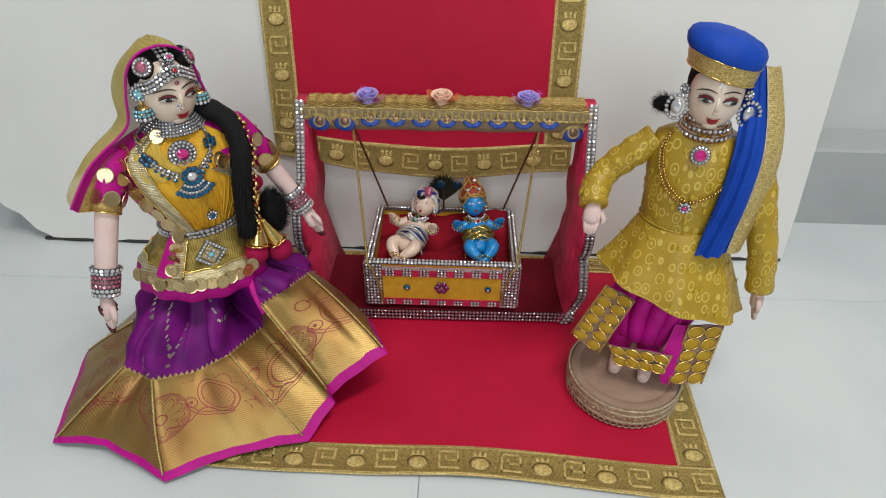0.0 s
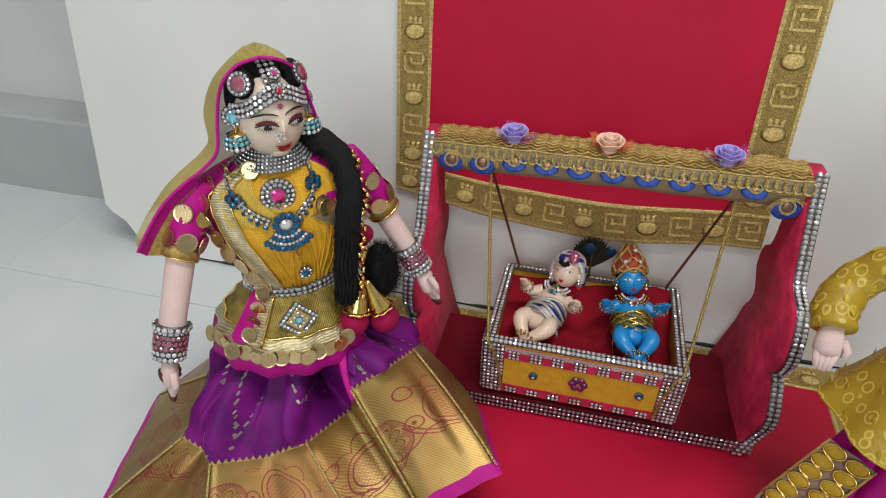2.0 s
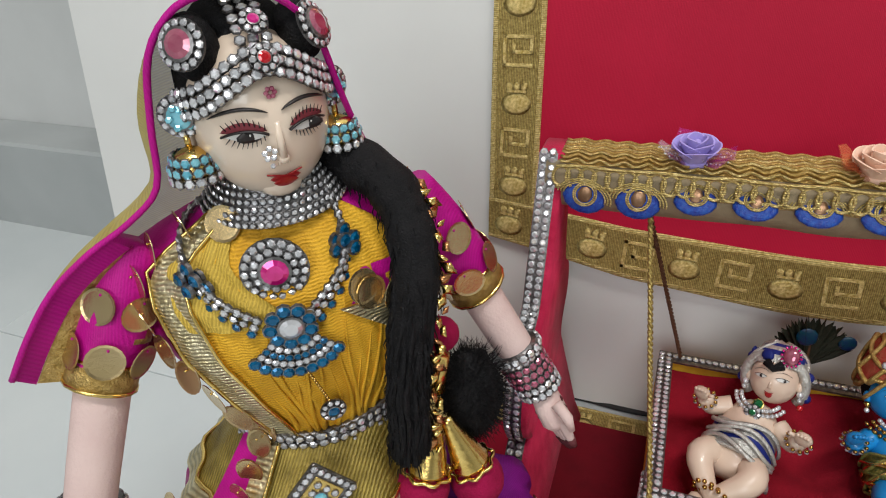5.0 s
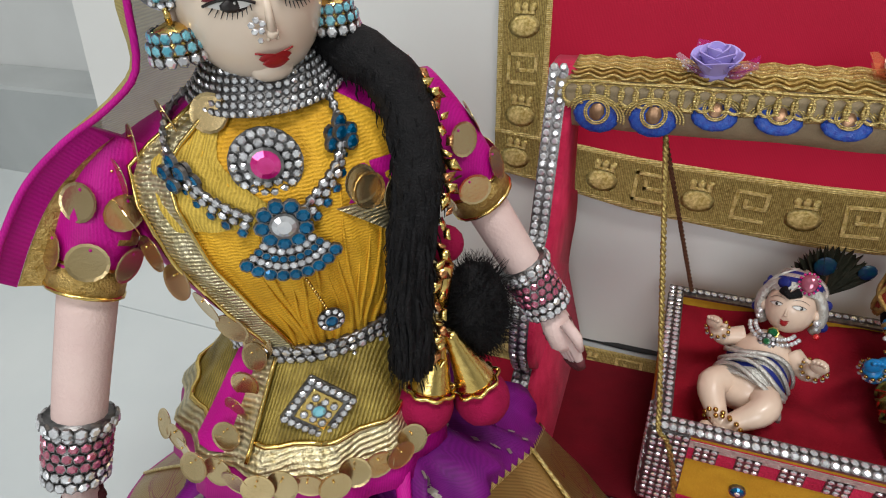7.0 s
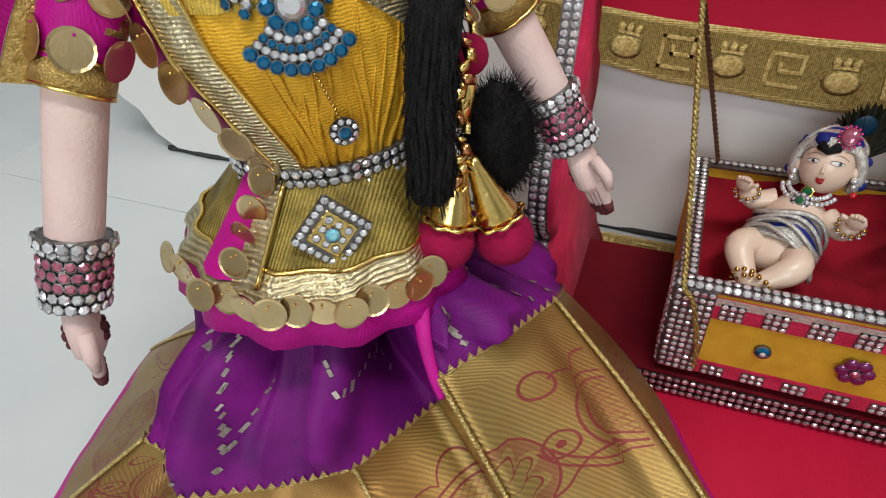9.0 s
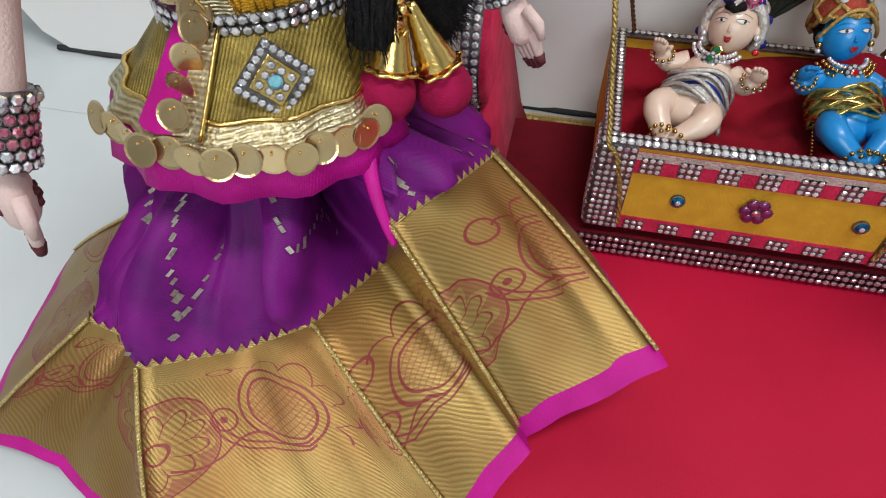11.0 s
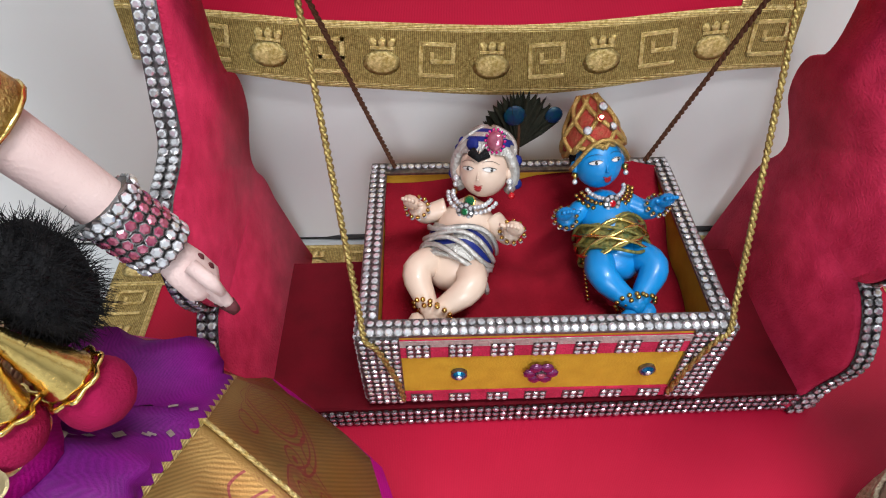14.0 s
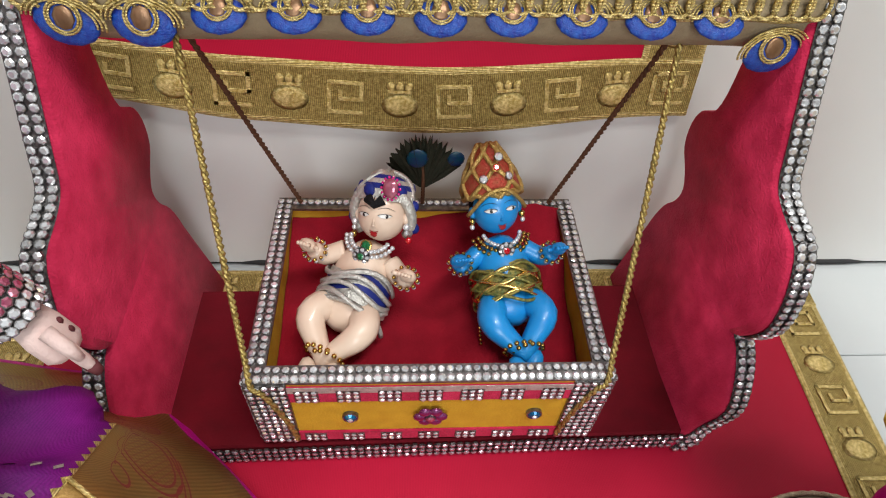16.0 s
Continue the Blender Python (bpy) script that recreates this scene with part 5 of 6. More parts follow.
        b.loft([[d + Vector((r * math.sin(a), -r * math.cos(a), h)) for a in np.linspace(0, 2 * math.pi, 17)[:-1]] for r, h in ((0.0012, 0.005), (0.0042, 0.0035), (0.006, 0.0), (0.0064, -0.0022))], "gold", caps=(True, True))
        for h, r, mat in ((0.0022, 0.0054, "aquagem"), (-0.0004, 0.0064, "aquagem"), (-0.0032, 0.0066, "crystal")):
            for j in range(14):
                a = 2 * math.pi * j / 14
                b.gem(d + Vector((r * math.sin(a), -r * math.cos(a), h)), (math.sin(a), -math.cos(a), 0.1), 0.0014, mat, "setting", n=6, seed=j)

    head_turn = Matrix.Translation((0, 0, -0.0068)) @ Matrix.Rotation(radians(15), 4, "Z")
    b.v[k_head:] = [tuple(head_turn @ Vector(p)) for p in b.v[k_head:]]

    # arms, sleeves, bangles
    def arm(sh, el, wr, tip, r_s, r_a, side):
        sh, el, wr, tip = Vector(sh), Vector(el), Vector(wr), Vector(tip)
        run = spline([sh, sh.lerp(el, 0.5) + Vector((0, 0, 0.001)), el], 5)
        b.tube(run, [r_s * (0.75 + 0.3 * math.sin(math.pi * (0.2 + 0.6 * i / (len(run) - 1)))) for i in range(len(run))], "magenta", 16)
        d = (el - sh).normalized()
        b.tube([el - d * 0.007, el + d * 0.0015], [r_s * 1.0, r_s * 1.02], "lace", 16)
        for f in (0.0, 1.0):
            c = el - d * (0.007 - 0.0085 * f)
            b.tube([c - d * 0.0003, c + d * 0.0006], r_s * 1.06, "gold", 16)
        s1 = d.cross(Vector((0, 1, 0))).normalized()
        t1 = d.cross(s1)
        for ringf, off in ((0.45, 0.0), (0.80, 0.5)):
            for j in range(6):
                a = 2 * math.pi * (j + off) / 6
                o = math.cos(a) * s1 + math.sin(a) * t1
                b.disc(sh.lerp(el, ringf) + o * r_s * 1.10, o + d * 0.1, 0.0056, "goldcoin", 0.0003)
                b.ball(sh.lerp(el, ringf) + o * (r_s * 1.10 + 0.0004) - d * 0.0036, 0.0005, "magenta", 6, 4)
            if ringf < 0.5:
                c = sh.lerp(el, 0.62)
                b.tube([c - d * 0.0022, c + d * 0.0022], r_s * 1.03, "lace", 16)
        run = spline([el - d * 0.004, el.lerp(wr, 0.5), wr], 6)
        b.tube(run, [r_a * (1.0 - 0.12 * i / len(run)) for i in range(len(run))], "clothskin", 14)
        e = (wr - el).normalized()
        cuff(b, wr - e * 0.0175, wr + e * 0.002, r_a * 1.06, r_a * 1.03, 6, 18, ("crystal", "rosegem", "rosegem", "rosegem", "crystal", "crystal"), 0.0016)
        cuff(b, wr - e * 0.0195, wr - e * 0.0165, r_a * 1.2, r_a * 1.2, 1, 18, ("crystal",), 0.0017)
        hand_shape(b, wr + e * 0.002, tip, side, "clothskin", r_a * 0.85)

    arm((-0.042, 0.0, 0.2255), (-0.0612, -0.0160, 0.1895), (-0.0800, -0.0360, 0.1350), (-0.0860, -0.0375, 0.1005), 0.0102, 0.0082, (0.3, -1, 0))
    arm((0.040, 0.003, 0.2265), (0.0625, 0.001, 0.1865), (0.0830, -0.0145, 0.1430), (0.0930, -0.0260, 0.1165), 0.0112, 0.0078, (0.4, -1, 0))

    # plait with its chain, tassel hair, bells and balls
    plait = spline([(0.010, 0.012, 0.248), (0.0225, 0.002, 0.2430), (0.0355, -0.0125, 0.2335), (0.0375, -0.0245, 0.214), (0.0325, -0.030, 0.190), (0.0295, -0.033, 0.166), (0.0280, -0.034, 0.146)], 8)
    b.tube(plait, [0.0074 * (0.8 + 0.25 * math.sin(math.pi * min(1, 0.25 + i / len(plait)))) * (1 + 0.05 * math.sin(i * 1.3)) for i in range(len(plait))], "hair", 14)
    for k in range(34):
        path = [p + Vector((0.0070 * math.cos(k * 0.385 + 0.5 * noise.noise(Vector((k, i * 0.12, 0)))), 0.0072 * math.sin(k * 0.385 + 0.5 * noise.noise(Vector((k, i * 0.12, 0)))), 0)) * (0.9 + 0.25 * noise.noise(Vector((k * 3.1, i * 0.35, 4)))) for i, p in enumerate(plait)]
        b.tube(path, 0.0009, "hair", 4)
    rng = random.Random(4)
    for _ in range(900):
        p = plait[rng.randint(0, len(plait) - 1)]
        a = rng.uniform(0, 6.283)
        o = Vector((math.cos(a), math.sin(a), rng.uniform(-0.6, 0.6)))
        q = p + o * 0.0070 + Vector((0, 0, rng.uniform(-0.002, 0.002)))
        b.tube([q, q + o * 0.0009 + Vector((0, 0, -0.002)), q + o * rng.uniform(0.0003, 0.0013) + Vector((0, 0, -0.0042))], [0.0003, 0.0002, 0.0001], "hair", 3, caps=False)
    chain = [p + Vector((0.0085, -0.0035, 0)) for p in plait[7:]]
    for i, (q, d) in enumerate(even(chain, 0.0034)):
        b.ball(q + Vector((0.0008 * (-1) ** i, 0, 0)), (0.0034, 0.0010, 0.0019), "gold" if i % 3 else "copper", 4, 2, Matrix.Rotation(0.7 * (-1) ** i + 0.2 * math.sin(i * 2.1), 3, "Y") @ Matrix.Rotation(0.4 * i, 3, "Z"))
    puff = Vector((0.0545, -0.0190, 0.1515))
    b.ball(puff, (0.0112, 0.0105, 0.0195), "hair", 18, 12, lump=0.15)
    rng = random.Random(11)
    for _ in range(3000):
        a, h = rng.uniform(0, 6.283), rng.uniform(-1, 1)
        o = Vector((math.cos(a) * math.sqrt(1 - h * h), math.sin(a) * math.sqrt(1 - h * h), h))
        p = puff + Vector((o.x * 0.0106, o.y * 0.0100, o.z * 0.0188))
        e = p + o * rng.uniform(0.0015, 0.0045) + Vector((rng.uniform(-0.003, 0.003), rng.uniform(-0.002, 0.002), rng.uniform(-0.003, 0.003)))
        b.tube([p, p.lerp(e, 0.5) + Vector((rng.uniform(-0.001, 0.001), 0, rng.uniform(-0.001, 0.001))), e], [0.00014, 0.0001, 0.00005], "hair", 3, caps=False)
    b.ball((0.045, -0.018, 0.181), (0.0065, 0.006, 0.0065), "maroonball", 14, 8)
    b.tube([(0.042, -0.022, 0.176), (0.041, -0.025, 0.162)], [0.0048, 0.0026], "gold", 12)

    def bell(top, low, r):
        top, low = Vector(top), Vector(low)
        run = [top.lerp(low, i / 12) for i in range(13)]
        b.tube(run, [r * (0.3 + 0.7 * (i / 12) ** 1.2) * (1.05 if i % 2 else 0.98) for i in range(13)], "gold", 16)
        d = (low - top).normalized()
        s = d.cross(Vector((0, 1, 0))).normalized()
        t = d.cross(s)
        rim = [low + (math.cos(a) * s + math.sin(a) * t) * r * (1.12 + 0.1 * math.cos(a * 8)) for a in np.linspace(0, 2 * math.pi, 41)]
        b.tube(rim, 0.0008, "gold", 5)

    bell((0.0385, -0.0300, 0.1550), (0.0330, -0.0345, 0.1345), 0.0074)
    bell((0.0420, -0.0290, 0.1530), (0.0495, -0.0335, 0.1315), 0.0074)
    cushion_ball(b, (0.0305, -0.0345, 0.1268), 0.0102, "maroonball")
    cushion_ball(b, (0.0515, -0.0335, 0.1225), 0.0102, "maroonball")

    # veil over the head and down the back, magenta edged
    left = [(0.0, -0.013, 0.3015), (-0.012, -0.0135, 0.2985), (-0.0215, -0.012, 0.288), (-0.0265, -0.010, 0.270), (-0.030, -0.010, 0.252), (-0.0395, -0.013, 0.2415), (-0.0505, -0.0165, 0.2345), (-0.0625, -0.0185, 0.2235), (-0.0725, -0.0205, 0.2115), (-0.0810, -0.0215, 0.1990)]
    right_ = [(0.0, -0.013, 0.3015), (0.011, -0.012, 0.2985), (0.0195, -0.009, 0.289), (0.0255, -0.004, 0.272), (0.031, 0.003, 0.254), (0.037, 0.010, 0.240), (0.044, 0.015, 0.230), (0.048, 0.020, 0.220), (0.050, 0.024, 0.21), (0.051, 0.027, 0.2)]
    back = [(0.0, 0.004, 0.3035), (0.0, 0.016, 0.301), (0.0, 0.026, 0.291), (0.0, 0.031, 0.272), (0.0, 0.034, 0.252), (0.0, 0.037, 0.24), (-0.004, 0.039, 0.228), (-0.006, 0.040, 0.220), (-0.008, 0.041, 0.213), (-0.01, 0.042, 0.207)]
    low_head = lambda p: (p[0] * (0.93 if p[0] > 0 and p[2] < 0.285 else 1), p[1], p[2] - 0.0068 * min(1, max(0, (p[2] - 0.225) / 0.03)))
    L, R, K = spline([low_head(p) for p in left], 4), spline([low_head(p) for p in right_], 4), spline([low_head(p) for p in back], 4)
    rows = []
    for l, k, r in zip(L, K, R):
        row = []
        for j in range(21):
            u = j / 20
            if u < 0.5:
                w = u * 2
                c1 = Vector((l.x * 1.12 - 0.017 * math.sin(math.pi * min(1, max(0, (0.286 - l.z) / 0.052))), k.y * 0.8, (l.z + k.z) / 2))
                p = (1 - w) ** 2 * l + 2 * w * (1 - w) * c1 + w * w * k
            else:
                w = (u - 0.5) * 2
                c1 = Vector((r.x * 1.12, k.y * 0.8, (r.z + k.z) / 2))
                p = (1 - w) ** 2 * k + 2 * w * (1 - w) * c1 + w * w * r
            row.append(p + Vector((0, 0.0012 * math.sin(j * 2.1), 0)))
        rows.append(row)
    b.loft(rows, "netveil", closed=False)
    for edge, sg in ((L, -1), (R, 1)):
        b.tube(edge, [0.0010] * len(edge), "magenta", 6)
        cut = edge[len(edge) * 3 // 5:]
        if sg < 0:
            b.loft([cut, [p + Vector((0.003, 0.004, -0.006)) for p in cut]], "magenta", closed=False)
            b.loft([[p + Vector((0.003, 0.0045, -0.006)) for p in cut], [p + Vector((0.012 * (0.3 + 0.7 * i / len(cut)), 0.006, -0.006 - 0.003 * i / len(cut))) for i, p in enumerate(cut)]], "lace", closed=False)
    for a, z in ((2.7, 0.215),):
        b.disc((0.03 * math.sin(a), 0.006 - 0.034 * math.cos(a), z), (math.sin(a), -math.cos(a), 0), 0.005, "goldcoin")

    turn = Matrix.Translation((-0.1955, 0.548, 0)) @ Matrix.Rotation(radians(35), 4, "Z")
    b.moved(turn)

    # skirt: fold lines from the waist to the hem, (top of gold band, hem, fold line)
    fold = [((-0.205, 0.602, 0.060), (-0.225, 0.655, 0.004), 0), ((-0.256, 0.575, 0.055), (-0.305, 0.615, 0.004), 0), ((-0.266, 0.525, 0.058), (-0.332, 0.536, 0.005), 1), ((-0.256, 0.488, 0.052), (-0.316, 0.480, 0.010), 0),
            ((-0.249, 0.470, 0.060), (-0.309, 0.437, 0.004), 1), ((-0.238, 0.472, 0.048), (-0.262, 0.432, 0.010), 0), ((-0.2185, 0.4545, 0.063), (-0.204, 0.406, 0.004), 1), ((-0.193, 0.474, 0.053), (-0.155, 0.430, 0.008), 0),
            ((-0.167, 0.484, 0.064), (-0.102, 0.446, 0.006), 1), ((-0.152, 0.522, 0.058), (-0.084, 0.474, 0.020), 0), ((-0.1415, 0.504, 0.099), (-0.0865, 0.476, 0.028), 1), ((-0.126, 0.532, 0.096), (-0.064, 0.487, 0.044), 0),
            ((-0.1165, 0.558, 0.090), (-0.0415, 0.502, 0.052), 1), ((-0.118, 0.585, 0.070), (-0.066, 0.566, 0.030), 0), ((-0.15, 0.602, 0.060), (-0.142, 0.640, 0.004), 0)]
    cols, seams = [], []
    hem_u = 0.0
    m = len(fold)
    prev = None
    for i in range(m):
        g0, h0, s0 = fold[i]
        g1, h1, _ = fold[(i + 1) % m]
        for k in range(6):
            t = k / 6
            g, h = Vector(g0).lerp(Vector(g1), t), Vector(h0).lerp(Vector(h1), t)
            bulge = math.sin(math.pi * t)
            h = h + Vector((0, 0, 0.0012 * bulge))
            if prev is not None:
                hem_u += (h - prev).length
            prev = h
            d = (g - Vector((-0.188, 0.543, g.z))).normalized()
            w = Vector((-0.193, 0.546, 0.113)) + d * 0.034
            if k == 0 and s0:
                seams.append((g, h))
            cols.append((w, g, h, hem_u, d, bulge))
    cols.append((*cols[0][:3], hem_u + 0.03, *cols[0][4:]))
    grid, uvs, mats = [], [], []
    for r in range(21):
        row, uv = [], []
        for ci, (w, g, h, u, d, bulge) in enumerate(cols):
            if r <= 10:
                f = r / 10
                p = w.lerp(g, f) + d * (0.002 * math.sin(math.pi * f) + math.sin(math.pi * f) * (0.027 * noise.noise(Vector((ci * 0.27, f * 1.0, 7))) + 0.011 * noise.noise(Vector((ci * 0.6, f * 1.6, 3)))))
                bell_f = math.sin(math.pi * f)
                p += d * bell_f * (0.0055 * math.sin(ci * 0.95 + 1.2 * f) + 0.003 * math.sin(ci * 2.1 - 2 * f))
                p -= d * 0.050 * bell_f ** 0.6 * math.exp(-((ci - 54) / 4.2) ** 4)
                p.z += 0.008 * math.sin(math.pi * f) * (0.4 + 1.0 * noise.noise(Vector((ci * 0.45, f * 1.5, 2))))
                vv = 0.2 - 0.1 * f
            else:
                f = (r - 10) / 10
                p = g.lerp(h, f) + d * (0.0025 * math.sin(math.pi * f) + bulge * math.sin(math.pi * f * 0.92) * 0.0026 * math.sin(ci * 1.05 + 0.8) + bulge * 0.002 * math.sin(math.pi * f) * math.sin(ci * 1.6))
                vv = (g - h).length * (1 - f)
            row.append(p)
            panel_u = {2: cols[36][3] - 0.0095, 3: cols[36][3] + 0.0065, 4: cols[48][3] - 0.0305, 5: cols[60][3] - 0.0060}.get(ci // 12, 0.0)
            uv.append(((u - panel_u) * 0.72, vv - (0.004 if ci >= 60 and r > 10 else 0.0)))
        grid.append(row)
        uvs.append(uv)
        mats.append("purple" if r < 10 else ("magenta" if r == 19 else "skirtgold"))
    b.loft(grid, mats[:20], closed=False, uvs=uvs)
    for g, h in seams:
        b.tube([g.lerp(h, f) + Vector((0, -0.0006, 0.0010)) + (g - Vector((-0.188, 0.543, g.z))).normalized() * 0.0025 * math.sin(math.pi * f) for f in np.linspace(0, 0.93, 16)], 0.00085, "goldthread", 5)
    # turned magenta edge of the raised panel
    b.tube(spline([(-0.1525, 0.5190, 0.1150), (-0.1480, 0.5100, 0.1085), (-0.1425, 0.5030, 0.1000), (-0.1395, 0.5010, 0.0935)], 5), [0.0030 - 0.00012 * i for i in range(16)], "magenta", 10, flat=0.5)
    # zigzag braid along the top of the gold band, and woven sprigs on the purple
    top = [Vector(p) + (Vector(p) - Vector((-0.188, 0.543, p[2]))).normalized() * 0.0008 for p in grid[10]]
    for i, (p, d) in enumerate(even(top, 0.0042)):
        o = (p - Vector((-0.188, 0.543, p.z))).normalized()
        k = b.verts([p - d * 0.002, p + d * 0.002, p + Vector((0, 0, 0.0035)) - o * 0.001])
        b.face((k, k + 1, k + 2), "goldthread")
    for c0, slope in ((16, 0.2), (22, 0.3), (27, -0.2), (31, 0.5), (36, 0.2), (40, -0.3), (46, 0.7), (62, 0.1), (68, 0.3), (76, -0.4)):
        for k in range(16):
            r = 1.5 + k * 0.5
            c = c0 + slope * k * 0.55
            i, j = int(r), int(c)
            p = Vector(grid[i][j]).lerp(Vector(grid[i + 1][j]), r - i).lerp(Vector(grid[i][j + 1]), c - j)
            ex = (Vector(grid[i][j + 1]) - Vector(grid[i][j])).normalized()
            ey = (Vector(grid[i + 1][j]) - Vector(grid[i][j])).normalized()
            o = ex.cross(ey).normalized()
            if o.dot(p - Vector((-0.188, 0.543, p.z))) < 0:
                o = -o
            q = p + o * 0.0007
            big = 1.35 if k % 5 == 2 else 0.9
            kk = b.verts([q - ex * 0.0019 * big, q - ey * 0.0016 * big, q + ex * 0.0019 * big, q + ey * 0.0016 * big])
            b.face((kk, kk + 1, kk + 2, kk + 3), "sprig", False)
    return tagged(part("lady_doll", b), "dressed lady doll in purple and gold silk skirt with jewels", "doll")


lady_doll()


def lad_doll():
    b = Build()
    # round stand
    cx, cy = 0.165, 0.514
    T = Torso([(0.100, 0, 0, 0.05, 0.034), (0.125, 0, 0, 0.043, 0.031), (0.150, 0, 0.001, 0.0335, 0.0265), (0.165, 0, 0.002, 0.0305, 0.0245), (0.185, 0, 0.002, 0.0315, 0.0255), (0.205, 0, 0.003, 0.0335, 0.0255),
               (0.222, 0, 0.004, 0.0345, 0.023), (0.235, 0, 0.005, 0.031, 0.018), (0.241, 0, 0.004, 0.016, 0.012), (0.245, 0, 0.003, 0.0115, 0.0105), (0.256, 0, 0.001, 0.0108, 0.010)])
    axis = lambda p: Vector((0, 0.003, p.z))
    T.loft(b, "tunic", 36, 4, 0.160, 0.242, 0.0, 0.0008)
    T.loft(b, "facepaint", 18, 4, 0.238, 0.256)
    # flared skirt of the tunic with soft pleats
    rings = []
    for i in range(13):
        f = i / 12
        z = 0.166 - 0.056 * f
        rings.append(ellipse_ring(z, 0.0 + 0.004 * f, 0.0 - 0.003 * f, 0.0312 + 0.0265 * f, 0.0253 + 0.018 * f, 56, 0.01 + 0.05 * f, 8, 0.9, -0.26 * f))
    b.loft(rings, "tunic")
    hem = [Vector(p) for p in rings[-1]]
    b.tube(hem + hem[:1], 0.0008, "tunic", 5)
    b.tube([T.at(2 * math.pi * j / 40, 0.1655, 0.0006)[0] + Vector((0, 0, -0.05 * T.at(2 * math.pi * j / 40, 0.1655)[0].x)) for j in range(41)], 0.0009, "tunic", 6)
    # woven teardrop sprigs in relief
    for row, z in enumerate(np.linspace(0.176, 0.228, 6)):
        for j in range(9):
            a = (j + 0.5 * (row % 2)) / 9 * 2 * math.pi
            p, n = T.at(a, float(z), 0.0009)
            b.ball(p, (0.0015, 0.0003, 0.0026), "dotyellow", 8, 4, n.to_track_quat("Y", "Z").to_matrix())
    for r, ring in enumerate(rings[2:12:3]):
        for j in range(0, 56, 5):
            p = Vector(ring[(j + 2 * r) % 56])
            n = (p - axis(p)).normalized()
            b.ball(p + n * 0.0006, (0.0017, 0.0003, 0.0029), "dotyellow", 8, 4, n.to_track_quat("Y", "Z").to_matrix())
    # sleeves and hands
    def arm(pts, radii, tip, side):
        run = spline(pts, 6)
        k = len(run)
        rr = [np.interp(i / (k - 1), np.linspace(0, 1, len(radii)), radii) * (1 + 0.05 * math.sin(i * 1.7)) for i in range(k)]
        b.tube(run, rr, "tunic", 16)
        for i in range(2, k - 2, 3):
            d = (run[i + 1] - run[i]).normalized()
            s = d.cross(Vector((0, 0, 1))).normalized()
            t = d.cross(s)
            for q in range(4):
                o = math.cos(q * 1.57 + i) * s + math.sin(q * 1.57 + i) * t
                b.ball(run[i] + o * rr[i], (0.0015, 0.0004, 0.0026), "dotyellow", 8, 4, o.to_track_quat("Y", "Z").to_matrix())
        hand_shape(b, run[-1], tip, side, "clothskin", rr[-1] * 0.62, False)

    arm([(-0.031, 0.004, 0.2285), (-0.047, 0.0, 0.214), (-0.062, -0.002, 0.198), (-0.068, -0.012, 0.186), (-0.067, -0.022, 0.178)], [0.0105, 0.0112, 0.0105, 0.0115, 0.0105], (-0.0665, -0.034, 0.158), (1, 0, 0))
    arm([(0.031, 0.004, 0.2285), (0.044, -0.002, 0.21), (0.054, -0.006, 0.18), (0.063, -0.008, 0.15), (0.069, -0.010, 0.120)], [0.0105, 0.0115, 0.0105, 0.0105, 0.0102], (0.072, -0.013, 0.092), (0, -1, 0))
    # trousers, sash ends and feet
    for s, fx, fy in ((-1, -0.024, -0.028), (1, 0.0, -0.032)):
        b.tube(spline([(s * 0.012, 0.0, 0.115), (s * 0.014 - 0.006, -0.010, 0.085), (fx, fy + 0.01, 0.052), (fx, fy + 0.008, 0.040)], 5), [0.016, 0.0175, 0.016, 0.0155, 0.0145, 0.0145, 0.0135, 0.012, 0.0115, 0.011, 0.0105, 0.010, 0.0095, 0.009, 0.0085, 0.008], "magenta", 14)
        b.tube(spline([(fx, fy + 0.008, 0.044), (fx, fy + 0.004, 0.036), (fx - 0.001, fy - 0.006, 0.0325), (fx - 0.002, fy - 0.012, 0.0315)], 4), [0.0062, 0.0062, 0.0065, 0.0065, 0.0066, 0.0066, 0.0066, 0.0066, 0.0066, 0.0062, 0.0058, 0.0052, 0.004], "clothskin", 12, flat=0.85)
    for k in range(7):
        a = -1.2 + k * 0.42
        b.tube(spline([(0.028 * math.sin(a), -0.022 * math.cos(a), 0.112), (0.032 * math.sin(a) - 0.004, -0.030 * math.cos(a), 0.088), (0.022 * math.sin(a) - 0.006, -0.024 * math.cos(a) - 0.005, 0.062)], 4), 0.0075, "magenta", 8)

    def patch_band(p00, p01, p10, p11, cols, rows):
        """A stiff ribbon with two files of oval patches in gold cord."""
        q = [Vector(p) for p in (p00, p01, p10, p11)]
        at = lambda u, v: q[0].lerp(q[1], u).lerp(q[2].lerp(q[3], u), v)
        n = (q[1] - q[0]).cross(q[2] - q[0]).normalized()
        if n.y > 0:
            n = -n
        grid = [[at(i / 6, j / 10) + n * 0.0008 * math.sin(i * 1.3 + j) for i in range(7)] for j in range(11)]
        b.loft(grid, "suede", closed=False)
        b.loft([[p - n * 0.0012 for p in r] for r in grid], "magenta", closed=False)
        su, sv = (q[1] - q[0]).length / cols, (q[2] - q[0]).length / rows
        eu, ev = (q[1] - q[0]).normalized(), (q[2] - q[0]).normalized()
        for i in range(cols):
            for j in range(rows):
                c = at((i + 0.5) / cols, (j + 0.5) / rows) + n * 0.0011
